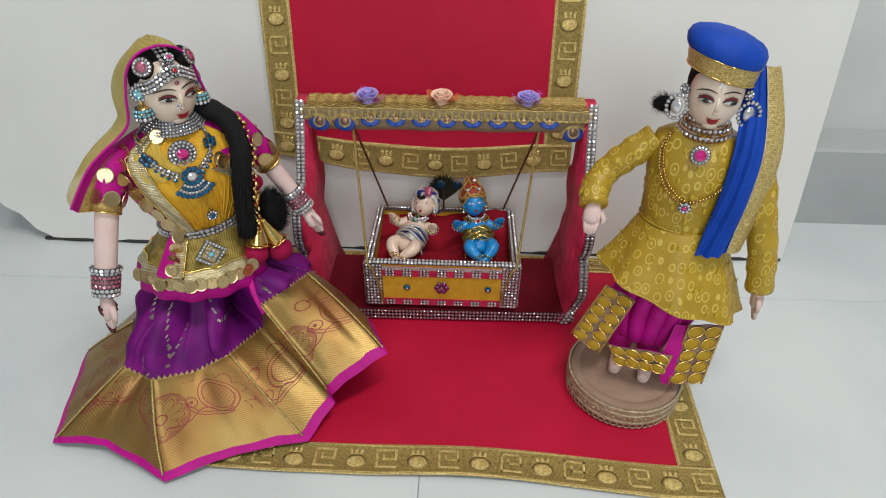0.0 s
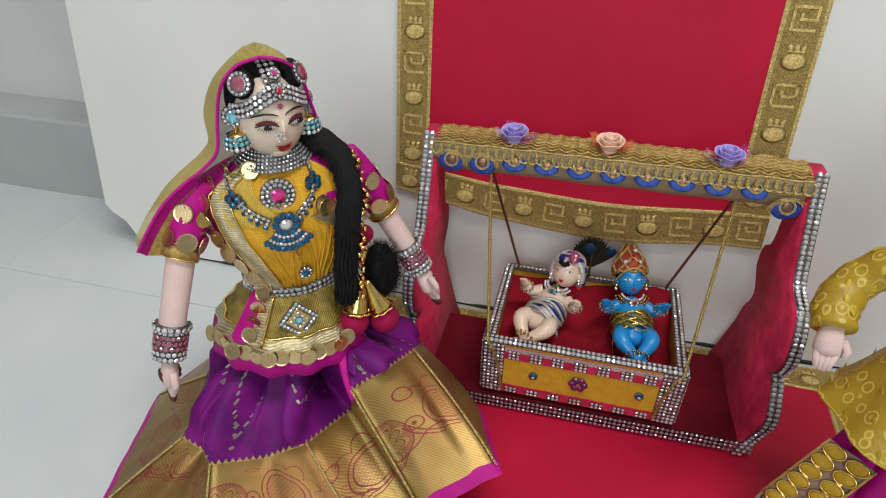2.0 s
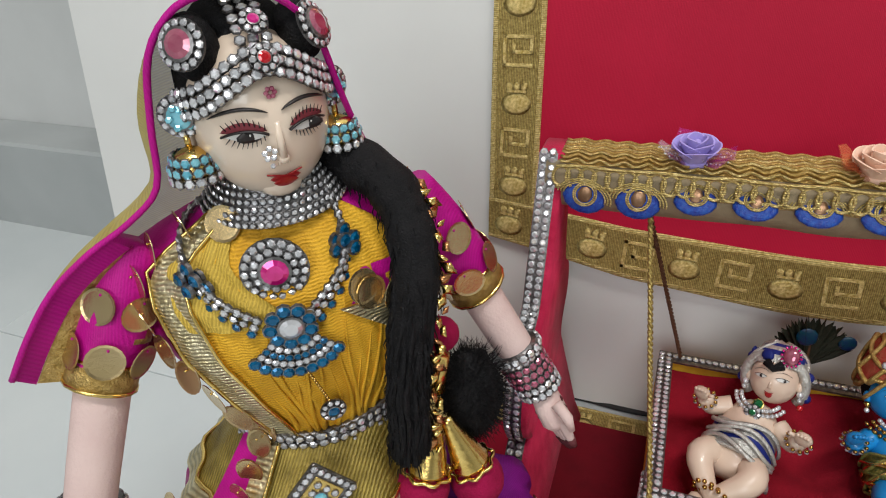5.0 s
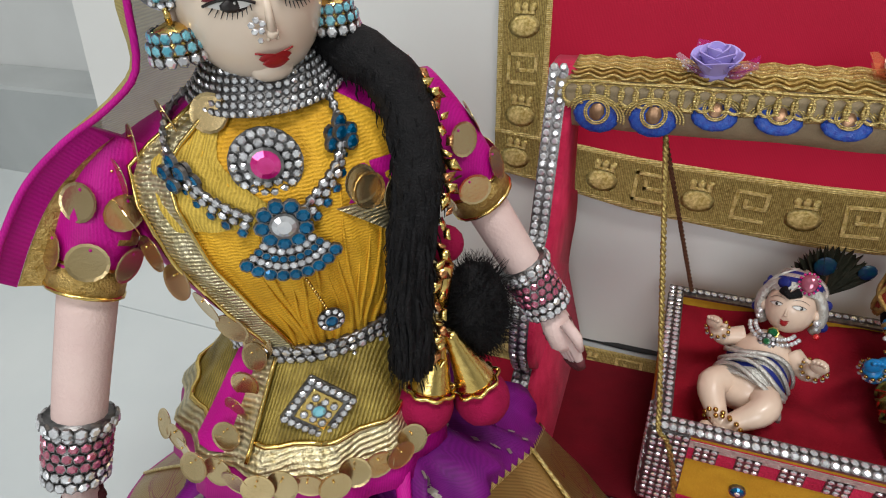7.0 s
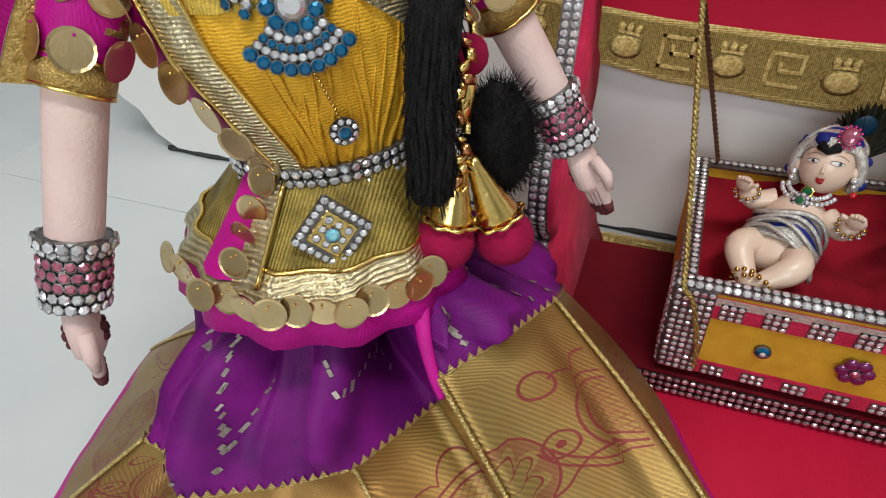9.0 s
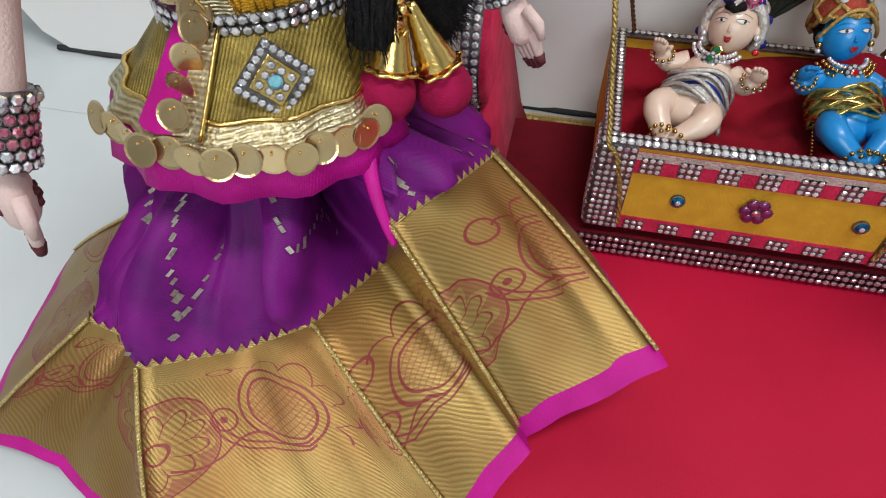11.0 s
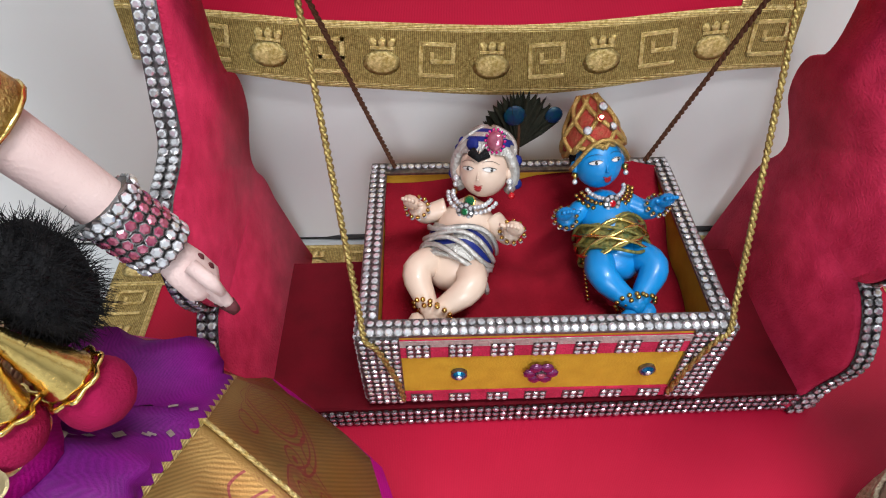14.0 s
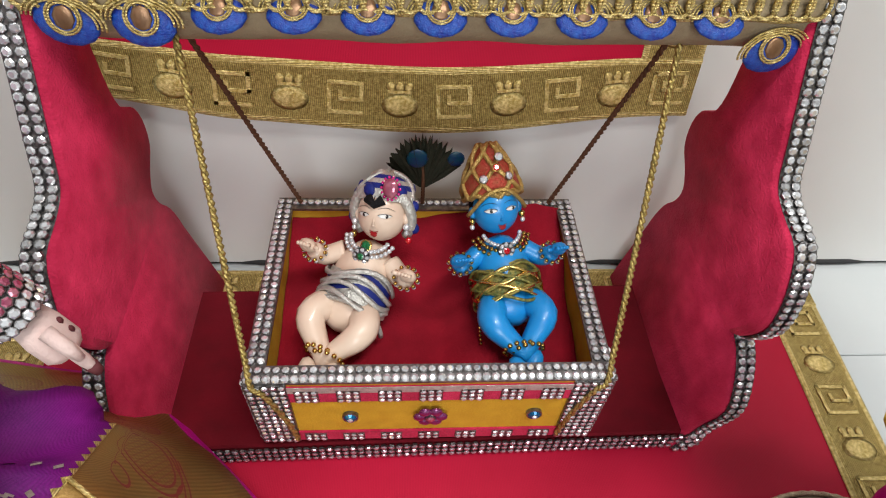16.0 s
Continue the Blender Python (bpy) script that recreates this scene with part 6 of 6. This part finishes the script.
                b.loft([[c + eu * su * 0.40 * r * math.cos(a) + ev * sv * 0.42 * r * math.sin(a) + n * h for a in np.linspace(0, 2 * math.pi, 15)[:-1]] for r, h in ((1, 0), (0.9, 0.0003), (0.2, 0.0004))], "patch", caps=(False, True))
                b.tube([c + eu * su * 0.45 * math.cos(a) + ev * sv * 0.47 * math.sin(a) + n * 0.0004 for a in np.linspace(0, 2 * math.pi, 17)], 0.0006, "gold", 5, caps=False)
        for u in (0.0, 1.0):
            b.tube([at(u, v) + n * 0.0006 for v in np.linspace(0, 1, 9)], 0.0009, "lace", 5)

    patch_band((-0.045, -0.024, 0.108), (-0.022, -0.034, 0.105), (-0.066, -0.034, 0.058), (-0.042, -0.046, 0.052), 2, 6)
    patch_band((0.022, -0.036, 0.092), (0.049, -0.026, 0.090), (0.018, -0.046, 0.036), (0.045, -0.036, 0.034), 2, 5)
    patch_band((-0.034, -0.043, 0.062), (0.014, -0.048, 0.068), (-0.026, -0.046, 0.045), (0.010, -0.052, 0.05), 4, 2)
    b.loft([[(0.012, -0.036, 0.09), (0.024, -0.034, 0.09)], [(0.006, -0.048, 0.06), (0.020, -0.045, 0.062)], [(0.012, -0.048, 0.036), (0.020, -0.046, 0.034)]], "magenta", closed=False)
    # necklaces
    for k in range(3):
        rr = 0.0128 + 0.0021 * k
        ring = [Vector((rr * math.sin(a), 0.0025 - rr * 0.98 * math.cos(a), 0.2485 - 0.0035 * k - 0.0016 * (1 + math.cos(a)) * 0.5 * k)) for a in np.linspace(-2.4, 2.4, 46)]
        b.tube(ring, 0.0014, "copper", 5)
        stone_run(b, [p + (p - axis(p)).normalized() * 0.0012 for p in ring], axis, 0.0036, 0.0015)
        for q, _ in even([p + Vector((0, 0, -0.0021)) + (p - axis(p)).normalized() * 0.0008 for p in ring], 0.0026):
            b.ball(q, 0.0009, "copper", 6, 4)
    p, n = T.at(-0.05, 0.2285, 0.0045)
    rosette(b, p, n + Vector((0, 0, 0.3)), 0.0066, "pinkgem", "crystal", 12, 0.0011)
    run = spline([T.at(a, z, 0.0025)[0] for a, z in ((-1.0, 0.2375), (-0.85, 0.226), (-0.7, 0.21), (-0.45, 0.199), (-0.1, 0.1925), (0.35, 0.2), (0.75, 0.214), (1.0, 0.228))], 8)
    for off in (-0.0011, 0.0011):
        for q, _ in even([p + Vector((off, -0.0005, off)) for p in run], 0.0022):
            b.ball(q, 0.00115, "beadgold", 8, 5)
    p, n = T.at(-0.1, 0.1895, 0.004)
    rosette(b, p, n, 0.0044, "pinkgem", "crystal", 8, 0.0012)
    # head, hair, ear drops and turban
    k_head = len(b.v)
    pt = face(b, (0, -0.003, 0.2745), 0.0178, 0.0185, 0.0245, "facepaint", mark="white")
    b.ball((0, 0.005, 0.2805), (0.0196, 0.0195, 0.0235), "hair", 18, 10, lump=0.04)
    for s in (-1, 1):
        c = Vector((s * 0.0205, -0.0055, 0.2755))
        rosette(b, c, (s * 0.5, -1, 0), 0.0036, "crystal", "crystal", 8, 0.001)
        d = c + Vector((s * 0.003, -0.001, -0.0125))
        b.ball(d, (0.0042, 0.002, 0.0055), "crystal", 10, 6, Matrix.Rotation(s * 0.4, 3, "Z"))
        for j in range(16):
            a = 2 * math.pi * j / 16
            b.gem(d + Vector((0.0066 * math.cos(a), -0.0008, 0.0085 * math.sin(a))), (s * 0.4, -1, 0), 0.0014, "crystal", "setting", n=6, seed=j)
    # tuft of loose hair beside the neck
    tuft = Vector((-0.0300, 0.0085, 0.2590))
    b.ball(tuft, (0.0085, 0.006, 0.0055), "hair", 12, 8, lump=0.2)
    rng = random.Random(31)
    for _ in range(500):
        a, h = rng.uniform(0, 6.283), rng.uniform(-1, 1)
        o = Vector((math.cos(a) * math.sqrt(1 - h * h), math.sin(a) * math.sqrt(1 - h * h), h))
        q = tuft + Vector((o.x * 0.0068, o.y * 0.0054, o.z * 0.005))
        e = q + o * rng.uniform(0.001, 0.004) + Vector((rng.uniform(-0.003, 0.001), 0, rng.uniform(-0.002, 0.002)))
        b.tube([q, q.lerp(e, 0.5) + Vector((0, 0, rng.uniform(-0.001, 0.001))), e], [0.00016, 0.00012, 0.00006], "hair", 3, caps=False)
    # turban: gathered crown above a brocade band
    def tr(z, rx, ry, cyy, mat_wave, n=32, tip=0.0):
        return [Vector((rx * math.sin(a) * (1 + mat_wave * math.sin(a * 9)), cyy - ry * math.cos(a) * (1 + mat_wave * math.sin(a * 9)), z + 0.006 * math.cos(a) * -1 * tip - 0.24 * rx * math.sin(a))) for a in (2 * math.pi * j / n for j in range(n))]
    b.loft([tr(0.2875, 0.0225, 0.0232, 0.002, 0), tr(0.2915, 0.0235, 0.0245, 0.0025, 0), tr(0.2975, 0.0242, 0.0252, 0.003, 0)], "goldthread")
    b.loft([tr(0.2968, 0.0238, 0.0248, 0.003, 0.0), tr(0.3000, 0.0262, 0.0262, 0.004, 0.015), tr(0.3050, 0.0266, 0.0262, 0.005, 0.025), tr(0.3095, 0.0246, 0.0240, 0.006, 0.035), tr(0.3130, 0.0205, 0.0200, 0.006, 0.05), tr(0.3155, 0.0130, 0.0130, 0.006, 0.06), tr(0.3160, 0.002, 0.002, 0.006, 0)], "royal", caps=(False, True))
    for z in (0.2872, 0.2978):
        ring = tr(z, 0.0232 + (0.001 if z > 0.29 else 0), 0.024 + (0.001 if z > 0.29 else 0), 0.0025, 0)
        b.tube(ring + ring[:1], 0.0006, "gold", 5)
    b.v[k_head:] = [(p[0], p[1], p[2] - 0.0065 - 0.12 * max(0, p[2] - 0.30)) for p in b.v[k_head:]]
    # blue scarf with brocade edge hanging from the turban down the chest
    cen = [(0.0225, 0.006, 0.282), (0.0265, -0.004, 0.262), (0.0285, -0.016, 0.244), (0.0290, -0.0255, 0.225), (0.0275, -0.0305, 0.198), (0.0245, -0.0325, 0.172), (0.0225, -0.035, 0.156)]
    rows = []
    for i, p in enumerate(spline(cen, 4)):
        w = 0.0078 + 0.003 * min(1, i / 18)
        rows.append([p + Vector((w * u, 0.004 * abs(u) + 0.0017 * math.sin(u * 9 + i * 0.3) + (0.012 if u > 0.6 else 0) * (u - 0.6), 0.002 * u)) for u in np.linspace(-1, 1, 15)])
    b.loft(rows, "royal", closed=False)
    b.loft([[p + Vector((0, 0.0012, 0)) for p in r] for r in rows], "royal", closed=False)
    edge = [r[-1] for r in rows]
    b.loft([[p + Vector((-0.0005, -0.001, 0)) for p in edge], [p + Vector((0.0060 + 0.002 * math.sin(math.pi * i / len(edge)), 0.002, -0.001)) for i, p in enumerate(edge)], [p + Vector((0.0100 + 0.003 * math.sin(math.pi * i / len(edge)), 0.007, -0.001)) for i, p in enumerate(edge)]], "goldthread", closed=False)
    b.tube([p + Vector((-0.0004, -0.0016, 0)) for p in edge], 0.0005, "silverlace", 4)

    b.moved(Matrix.Translation((0.186, 0.541, 0)) @ Matrix.Rotation(radians(-14), 4, "Z") @ Matrix.Rotation(radians(-2), 4, "X"))
    return tagged(part("lad_doll", b), "doll in yellow silk tunic and blue turban on round stand", "doll")


lad_doll()

stand = thing("doll_stand", "round brown suede stand with antique lace rim on cloth", "stand")
b = Build()
n = 64
circ = lambda r, z: [(0.165 + r * math.sin(2 * math.pi * j / n), 0.521 - r * math.cos(2 * math.pi * j / n), z) for j in range(n)]
b.loft([circ(0.0465, 0.003), circ(0.047, 0.006), circ(0.047, 0.023), circ(0.0458, 0.0252), circ(0.0395, 0.0256), circ(0.039, 0.0249), circ(0.0385, 0.0256), circ(0.002, 0.026)], "suede", caps=(True, True))
part("body", b, stand, "brown suede covered disc with stitched ring")
b = Build()
b.loft([circ(0.0474, 0.0075), circ(0.0482, 0.012), circ(0.0482, 0.021), circ(0.0474, 0.0238)], "antique")
for z in (0.0235, 0.0175, 0.0095):
    b.tube([(0.165 + 0.0482 * math.sin(a), 0.521 - 0.0482 * math.cos(a), z + 0.0005 * math.sin(a * 60)) for a in np.linspace(0, 2 * math.pi, 181)], 0.0012, "antique", 5, caps=False)
for j in range(70):
    a = 2 * math.pi * j / 70
    b.gem((0.165 + 0.0484 * math.sin(a), 0.521 - 0.0484 * math.cos(a), 0.0138 + 0.0018 * (j % 2)), (math.sin(a), -math.cos(a), 0.1), 0.0017, "antique", None, n=6, seed=j)
lace_band = part("lace_rim", b, stand, "antique gold lace round the rim")
ringb = Build()
ringb.tube([(0.0026 * math.cos(a), 0, 0.0026 * math.sin(a)) for a in np.linspace(0, 2 * math.pi, 13)], 0.0007, "antique", 5, caps=False)
ring_me = ringb.mesh("lace_loop")
for j in range(58):
    a = 2 * math.pi * j / 58
    o = part("lace_loop", ring_me, lace_band)
    o.matrix_basis = Matrix.Translation((0.165 + 0.0485 * math.sin(a), 0.521 - 0.0485 * math.cos(a), 0.0062)) @ Matrix.Rotation(a, 4, "Z")


def baby(name, label, skin, root, turn, kind):
    """A reclining figurine. Local frame: feet towards -y, head towards +y, lying back, up is +z."""
    b = Build()
    b.ball((0, 0.0, 0.0105), (0.0118, 0.0165, 0.0105), skin, 16, 10)
    b.ball((0, -0.013, 0.0095), (0.0125, 0.010, 0.0095), skin, 14, 9)
    # legs crossed
    for s in (-1, 1):
        b.tube(spline([(s * 0.006, -0.011, 0.011), (s * 0.0105, -0.0205, 0.0185), (s * 0.0045, -0.0295, 0.0175), (-s * 0.002, -0.036, 0.0165)], 5), [0.0056, 0.0058, 0.0060, 0.0060, 0.0059, 0.0057, 0.0054, 0.0053, 0.0049, 0.0046, 0.0043, 0.004, 0.0038, 0.0036, 0.0034, 0.0033], skin, 12)
        b.ball((-s * 0.0035, -0.0395 - 0.001 * s, 0.0175 + 0.0012 * s), (0.0036, 0.0054, 0.003), skin, 10, 6, Matrix.Rotation(s * 0.5, 3, "Z"))
        for k in range(4):
            b.ball((-s * (0.0055 - 0.0012 * k), -0.0445 - 0.001 * s + 0.0003 * k, 0.0178 + 0.0012 * s), 0.0009, skin, 6, 4)
        cuffc = Vector((s * 0.0002, -0.0335, 0.0172))
        for j in range(13):
            a = 2 * math.pi * j / 13
            b.ball(cuffc + Vector((0.0060 * math.cos(a) - s * 0.0018, 0.0018 * math.sin(a) + 0.0006 * s, 0.0058 * math.sin(a))), 0.00105, "beadgold", 7, 5)
    # arms held out
    for s in (-1, 1):
        b.tube(spline([(s * 0.0095, 0.0085, 0.013), (s * 0.0165, 0.004, 0.0135), (s * 0.0195, 0.0035, 0.0195)], 5), [0.0044, 0.0044, 0.0043, 0.0042, 0.0041, 0.004, 0.0039, 0.0038, 0.0036, 0.0034, 0.0032], skin, 10)
        h = Vector((s * 0.0205, 0.0035, 0.0235))
        b.ball(h, (0.0036, 0.0026, 0.0042), skin, 10, 6)
        for k in range(4):
            b.tube([h + Vector((0.0011 * (k - 1.5), -0.0006, 0.003)), h + Vector((0.0013 * (k - 1.5), -0.0014, 0.0062 - 0.0005 * abs(k - 1.5)))], [0.0009, 0.0007], skin, 6)
        b.tube([h + Vector((-s * 0.0026, 0, 0.0)), h + Vector((-s * 0.0052, -0.0008, 0.0026))], [0.0011, 0.0008], skin, 6)
        for j in range(11):
            a = 2 * math.pi * j / 11
            for off, mat in ((0, "crystal"), (0.0016, "beadgold")):
                b.ball((s * 0.0192 + 0.0046 * math.cos(a), 0.0036 + 0.0044 * math.sin(a), 0.0178 + off), 0.0009, mat, 6, 4)
    # head, built upright and laid back
    hb = Build()
    face(hb, (0, 0, 0), 0.0094, 0.0098, 0.0108, skin, mark="dark", big=0.88 if kind == "pale" else 0.9)
    hb.ball((0, 0.0028, 0.0012), (0.0101, 0.0095, 0.0105), "hair", 14, 9)
    for s in (-1, 1):
        hb.ball((s * 0.0096, 0.0, -0.0012), (0.0016, 0.002, 0.0026), skin, 8, 5)
        hb.ball((s * 0.0104, -0.0016, -0.0042), 0.0014, "crystal" if kind == "pale" else "beadgold", 8, 5)
        hb.ball((s * 0.0106, -0.0014, -0.0066), 0.0011, "crystal", 8, 5)
        if kind == "pale":
            hb.ball((s * 0.0112, 0.0, -0.0095), 0.0014, "redgem" if s > 0 else "beadgold", 8, 5)
    if kind == "pale":
        rows = []
        for i in range(8):
            f = i / 7
            r = 0.0112 * math.cos(f * 1.5)
            rows.append([(r * 1.05 * math.sin(a), 0.003 - r * math.cos(a) * 0.97, 0.0045 + 0.0105 * math.sin(f * 1.5) + 0.0012 * math.cos(a)) for a in (2 * math.pi * j / 22 for j in range(22))])
        hb.loft(rows, ["silverlace", "silverlace", "navy", "silverlace", "navy", "silverlace", "silverlace"], caps=(False, True))
        for k in range(5):
            a0 = k * 1.26
            hb.tube([(0.0113 * math.cos(t * 1.4) * math.sin(a0 + t), 0.003 - 0.011 * math.cos(t * 1.4) * math.cos(a0 + t), 0.0052 + 0.0105 * math.sin(t * 1.4)) for t in np.linspace(0, 1, 9)], 0.0011, "silverlace", 5, flat=0.6)
            hb.ball((0.0103 * math.sin(a0 + 0.9), 0.003 - 0.0103 * math.cos(a0 + 0.9), 0.009), (0.0028, 0.0012, 0.0026), "navy", 8, 5, Matrix.Rotation(a0 + 0.9, 3, "Z"))
        hood = [(0.0116 * math.sin(a), 0.0005 - 0.0045 * math.cos(a), 0.0115 * math.cos(a) - 0.001) for a in np.linspace(-2.25, 2.25, 25)]
        hb.tube(hood, 0.0021, "silverlace", 8)
        for a in (-1.7, -0.9, 0.3, 1.2, 1.9):
            hb.ball((0.0128 * math.sin(a), 0.0022 - 0.003 * math.cos(a), 0.0128 * math.cos(a) - 0.001), (0.0022, 0.0024, 0.0022), "navy", 8, 5)
        c = Vector((0.0052, -0.0080, 0.0105))
        hb.ball(c, (0.0032, 0.0014, 0.0038), "rosegem", 10, 6)
        for j in range(14):
            a = 2 * math.pi * j / 14
            hb.ball(c + Vector((0.0036 * math.cos(a), 0.0003, 0.0042 * math.sin(a))), 0.0006, "pinkgem", 6, 4)
        hb.tube([(-0.003, -0.0088, 0.0062), (0, -0.0102, 0.004), (0.003, -0.0088, 0.0062)], [0.002, 0.0014, 0.002], "hair", 8)
    else:
        rows = []
        for i in range(10):
            f = i / 9
            r = 0.0114 * (1 - 0.72 * f ** 1.7) * (1.06 if 0 < i < 5 else 1)
            rows.append([(r * math.sin(a), 0.003 - r * math.cos(a) * 0.95, 0.0042 + 0.0205 * f + 0.0018 * math.cos(a) * (1 - f)) for a in (2 * math.pi * j / 22 for j in range(22))])
        hb.loft(rows, "redturban", caps=(False, True))
        for sg in (-1, 1):
            for k in range(6):
                hb.tube([((0.0118 * (1 - 0.72 * t ** 1.7) * 1.05) * math.sin(k * 1.05 + sg * t * 1.8), 0.003 - (0.0113 * (1 - 0.72 * t ** 1.7) * 1.05) * math.cos(k * 1.05 + sg * t * 1.8), 0.0048 + 0.0205 * t) for t in np.linspace(0, 1, 11)], 0.0010, "lace", 5)
        hb.tube([(0.0116 * math.sin(a), 0.003 - 0.0111 * math.cos(a), 0.0045 + 0.0018 * math.cos(a) + 0.0006 * math.sin(a * 14)) for a in np.linspace(0, 2 * math.pi, 57)], 0.0011, "lace", 5, caps=False)
        hb.tube([(0.0121 * math.sin(a), -0.001 - 0.0085 * math.cos(a * 1.1), -0.002 + 0.010 * math.cos(a) ** 2) for a in np.linspace(-1.35, 1.35, 25)], 0.0009, "lace", 5)
        for a, z in ((-0.5, 0.0125), (0.5, 0.0125), (0.15, 0.0205)):
            hb.gem((0.0105 * math.sin(a), 0.003 - 0.0112 * math.cos(a), z), (math.sin(a), -math.cos(a), 0.3), 0.0016, "crystal", "setting", n=8)
        hb.gem((0, -0.0085, 0.0165), (0, -1, 0.4), 0.0015, "redgem", "gold", n=8)
    hb.moved(Matrix.Translation((0.0015 if kind == "pale" else -0.001, 0.0255, 0.0205)) @ Matrix.Rotation(radians(-60), 4, "X") @ Matrix.Rotation(radians(-9 if kind == "pale" else -3), 4, "Y") @ Matrix.Scale(1.02, 4))
    k = b.verts(hb.v, hb.uv)
    for f, m, s in zip(hb.f, hb.m, hb.smooth):
        b.face([k + i for i in f], hb.mats[m], s)
    # necklaces
    for q in range(2 if kind == "pale" else 3):
        r = 0.0078 + 0.0021 * q
        for j in range(15):
            a = -1.35 + 2.7 * j / 14
            p = Vector((r * math.sin(a), 0.0155 - r * 0.95 * math.cos(a) * 0.95, 0.0185 - 0.0012 * q + 0.002 * math.cos(a)))
            b.ball(p, 0.00105, "crystal" if q == 0 or (kind == "pale") else "beadgold", 6, 4)
    c = Vector((0.0, 0.0062, 0.0208))
    rosette(b, c, (0, -0.55, 1), 0.0034, "greengem" if kind == "pale" else "redgem", "crystal", 8, 0.0009)
    if kind == "pale":
        b.gem(c + Vector((0.0005, 0.0045, 0.0005)), (0, -0.5, 1), 0.0021, "greengem", "beadgold", n=8)
    # waist wrap
    rows = []
    for i in range(7):
        f = i / 6
        y = 0.001 - 0.0135 * f
        rows.append([((0.0128 + 0.0014 * f) * math.sin(a), y + 0.0014 * math.sin(3 * a + f), 0.0098 + (0.0112 + 0.0006 * math.sin(5 * a)) * math.cos(a)) for a in (2 * math.pi * j / 24 for j in range(24))])
    if kind == "pale":
        b.loft(rows, ["silverlace", "navy", "silverlace", "navy", "silverlace", "silverlace"])
        for q in range(4):
            b.tube([(0.0145 * math.sin(a), -0.001 - 0.0035 * q + 0.0022 * math.sin(2.5 * a + q), 0.0099 + 0.0128 * math.cos(a)) for a in np.linspace(-1.7, 1.7, 19)], 0.0011, "silverlace", 5, flat=0.6)
        b.tube([(0.0155 * math.sin(a), -0.012 - 0.014 * math.sin(a * 0.5) ** 2 * (1 if a > 0 else 0.4), 0.009 + 0.0115 * math.cos(a)) for a in np.linspace(-1.6, 1.6, 19)], 0.001, "silverlace", 5)
        b.ball((0.0, -0.0150, 0.0150), (0.0042, 0.0045, 0.0030), "orange", 10, 6)
    else:
        b.loft(rows, "greenthread")
        rng = random.Random(9)
        for q in range(9):
            b.tube([(0.0145 * math.sin(a), -0.001 - 0.0016 * q + 0.0016 * math.sin(4 * a + q * 2), 0.0099 + 0.0128 * math.cos(a)) for a in np.linspace(-1.8, 1.8, 25)], 0.0007, "gold" if q % 2 else "greenthread", 5)
        for s in (-1, 1):
            for q, _ in even([(s * (0.0135 + 0.001 * math.sin(t)), -0.012 - 0.016 * t, 0.0115 - 0.004 * t) for t in np.linspace(0, 1, 9)], 0.0016):
                b.ball(q, 0.0008, "beadgold", 6, 4)
    b.moved(root @ turn)
    return tagged(part(name, b), label, "figurine")


baby("pale_figurine", "pale painted baby figurine with silver turban reclining on cushion", "babyskin", Matrix.Translation((-0.0285, 0.6545, 0.0640)), Matrix.Rotation(radians(-22), 4, "Z") @ Matrix.Rotation(radians(24), 4, "X") @ Matrix.Scale(1.12, 4), "pale")
baby("blue_figurine", "blue painted baby figurine with red turban reclining on cushion", "babyblue", Matrix.Translation((0.0335, 0.6590, 0.0630)), Matrix.Rotation(radians(9), 4, "Z") @ Matrix.Rotation(radians(24), 4, "X") @ Matrix.Scale(1.10, 4), "blue")

# peacock feather standing behind the figurines
feather = thing("peacock_feather", "dark green peacock feather tucked behind the turbans", "feather")
b = Build()
fan = []
for k in range(61):
    a = -1.15 + 2.3 * k / 60
    r = 0.029 * (0.8 + 0.2 * math.cos(a)) * (1 if k % 2 else 0.86) + 0.002 * math.sin(k * 5)
    fan.append(Vector((-0.002 + r * 0.75 * math.sin(a), 0.7005 + 0.003 * math.sin(k * 1.3), 0.086 + r * math.cos(a))))
base = [Vector((-0.002 + 0.0016 * math.sin(-1.15 + 2.3 * k / 60), 0.6995, 0.084)) for k in range(61)]
mid = [p.lerp(q, 0.55) + Vector((0, 0.0012 * (-1) ** k, 0)) for k, (p, q) in enumerate(zip(base, fan))]
b.loft([base, mid, fan], "feather", closed=False)
b.loft([[p + Vector((0, 0.0008, 0)) for p in r] for r in (base, mid, fan)], "feather", closed=False)
part("vane", b, feather)
b = Build()
b.tube([(-0.002, 0.6995, 0.069), (-0.002, 0.6998, 0.09), (-0.003, 0.7, 0.106)], [0.0012, 0.001, 0.0005], "brown", 6)
part("quill", b, feather, "thin brown quill")
for cx, q in ((-0.005, 1.0), (0.013, 0.8)):
    b = Build()
    b.ball((cx, 0.6985, 0.1030), (0.0052 * q, 0.0009, 0.0056 * q), "teal", 14, 6)
    part("eye_spot", b, feather, "blue and teal eye of the feather")
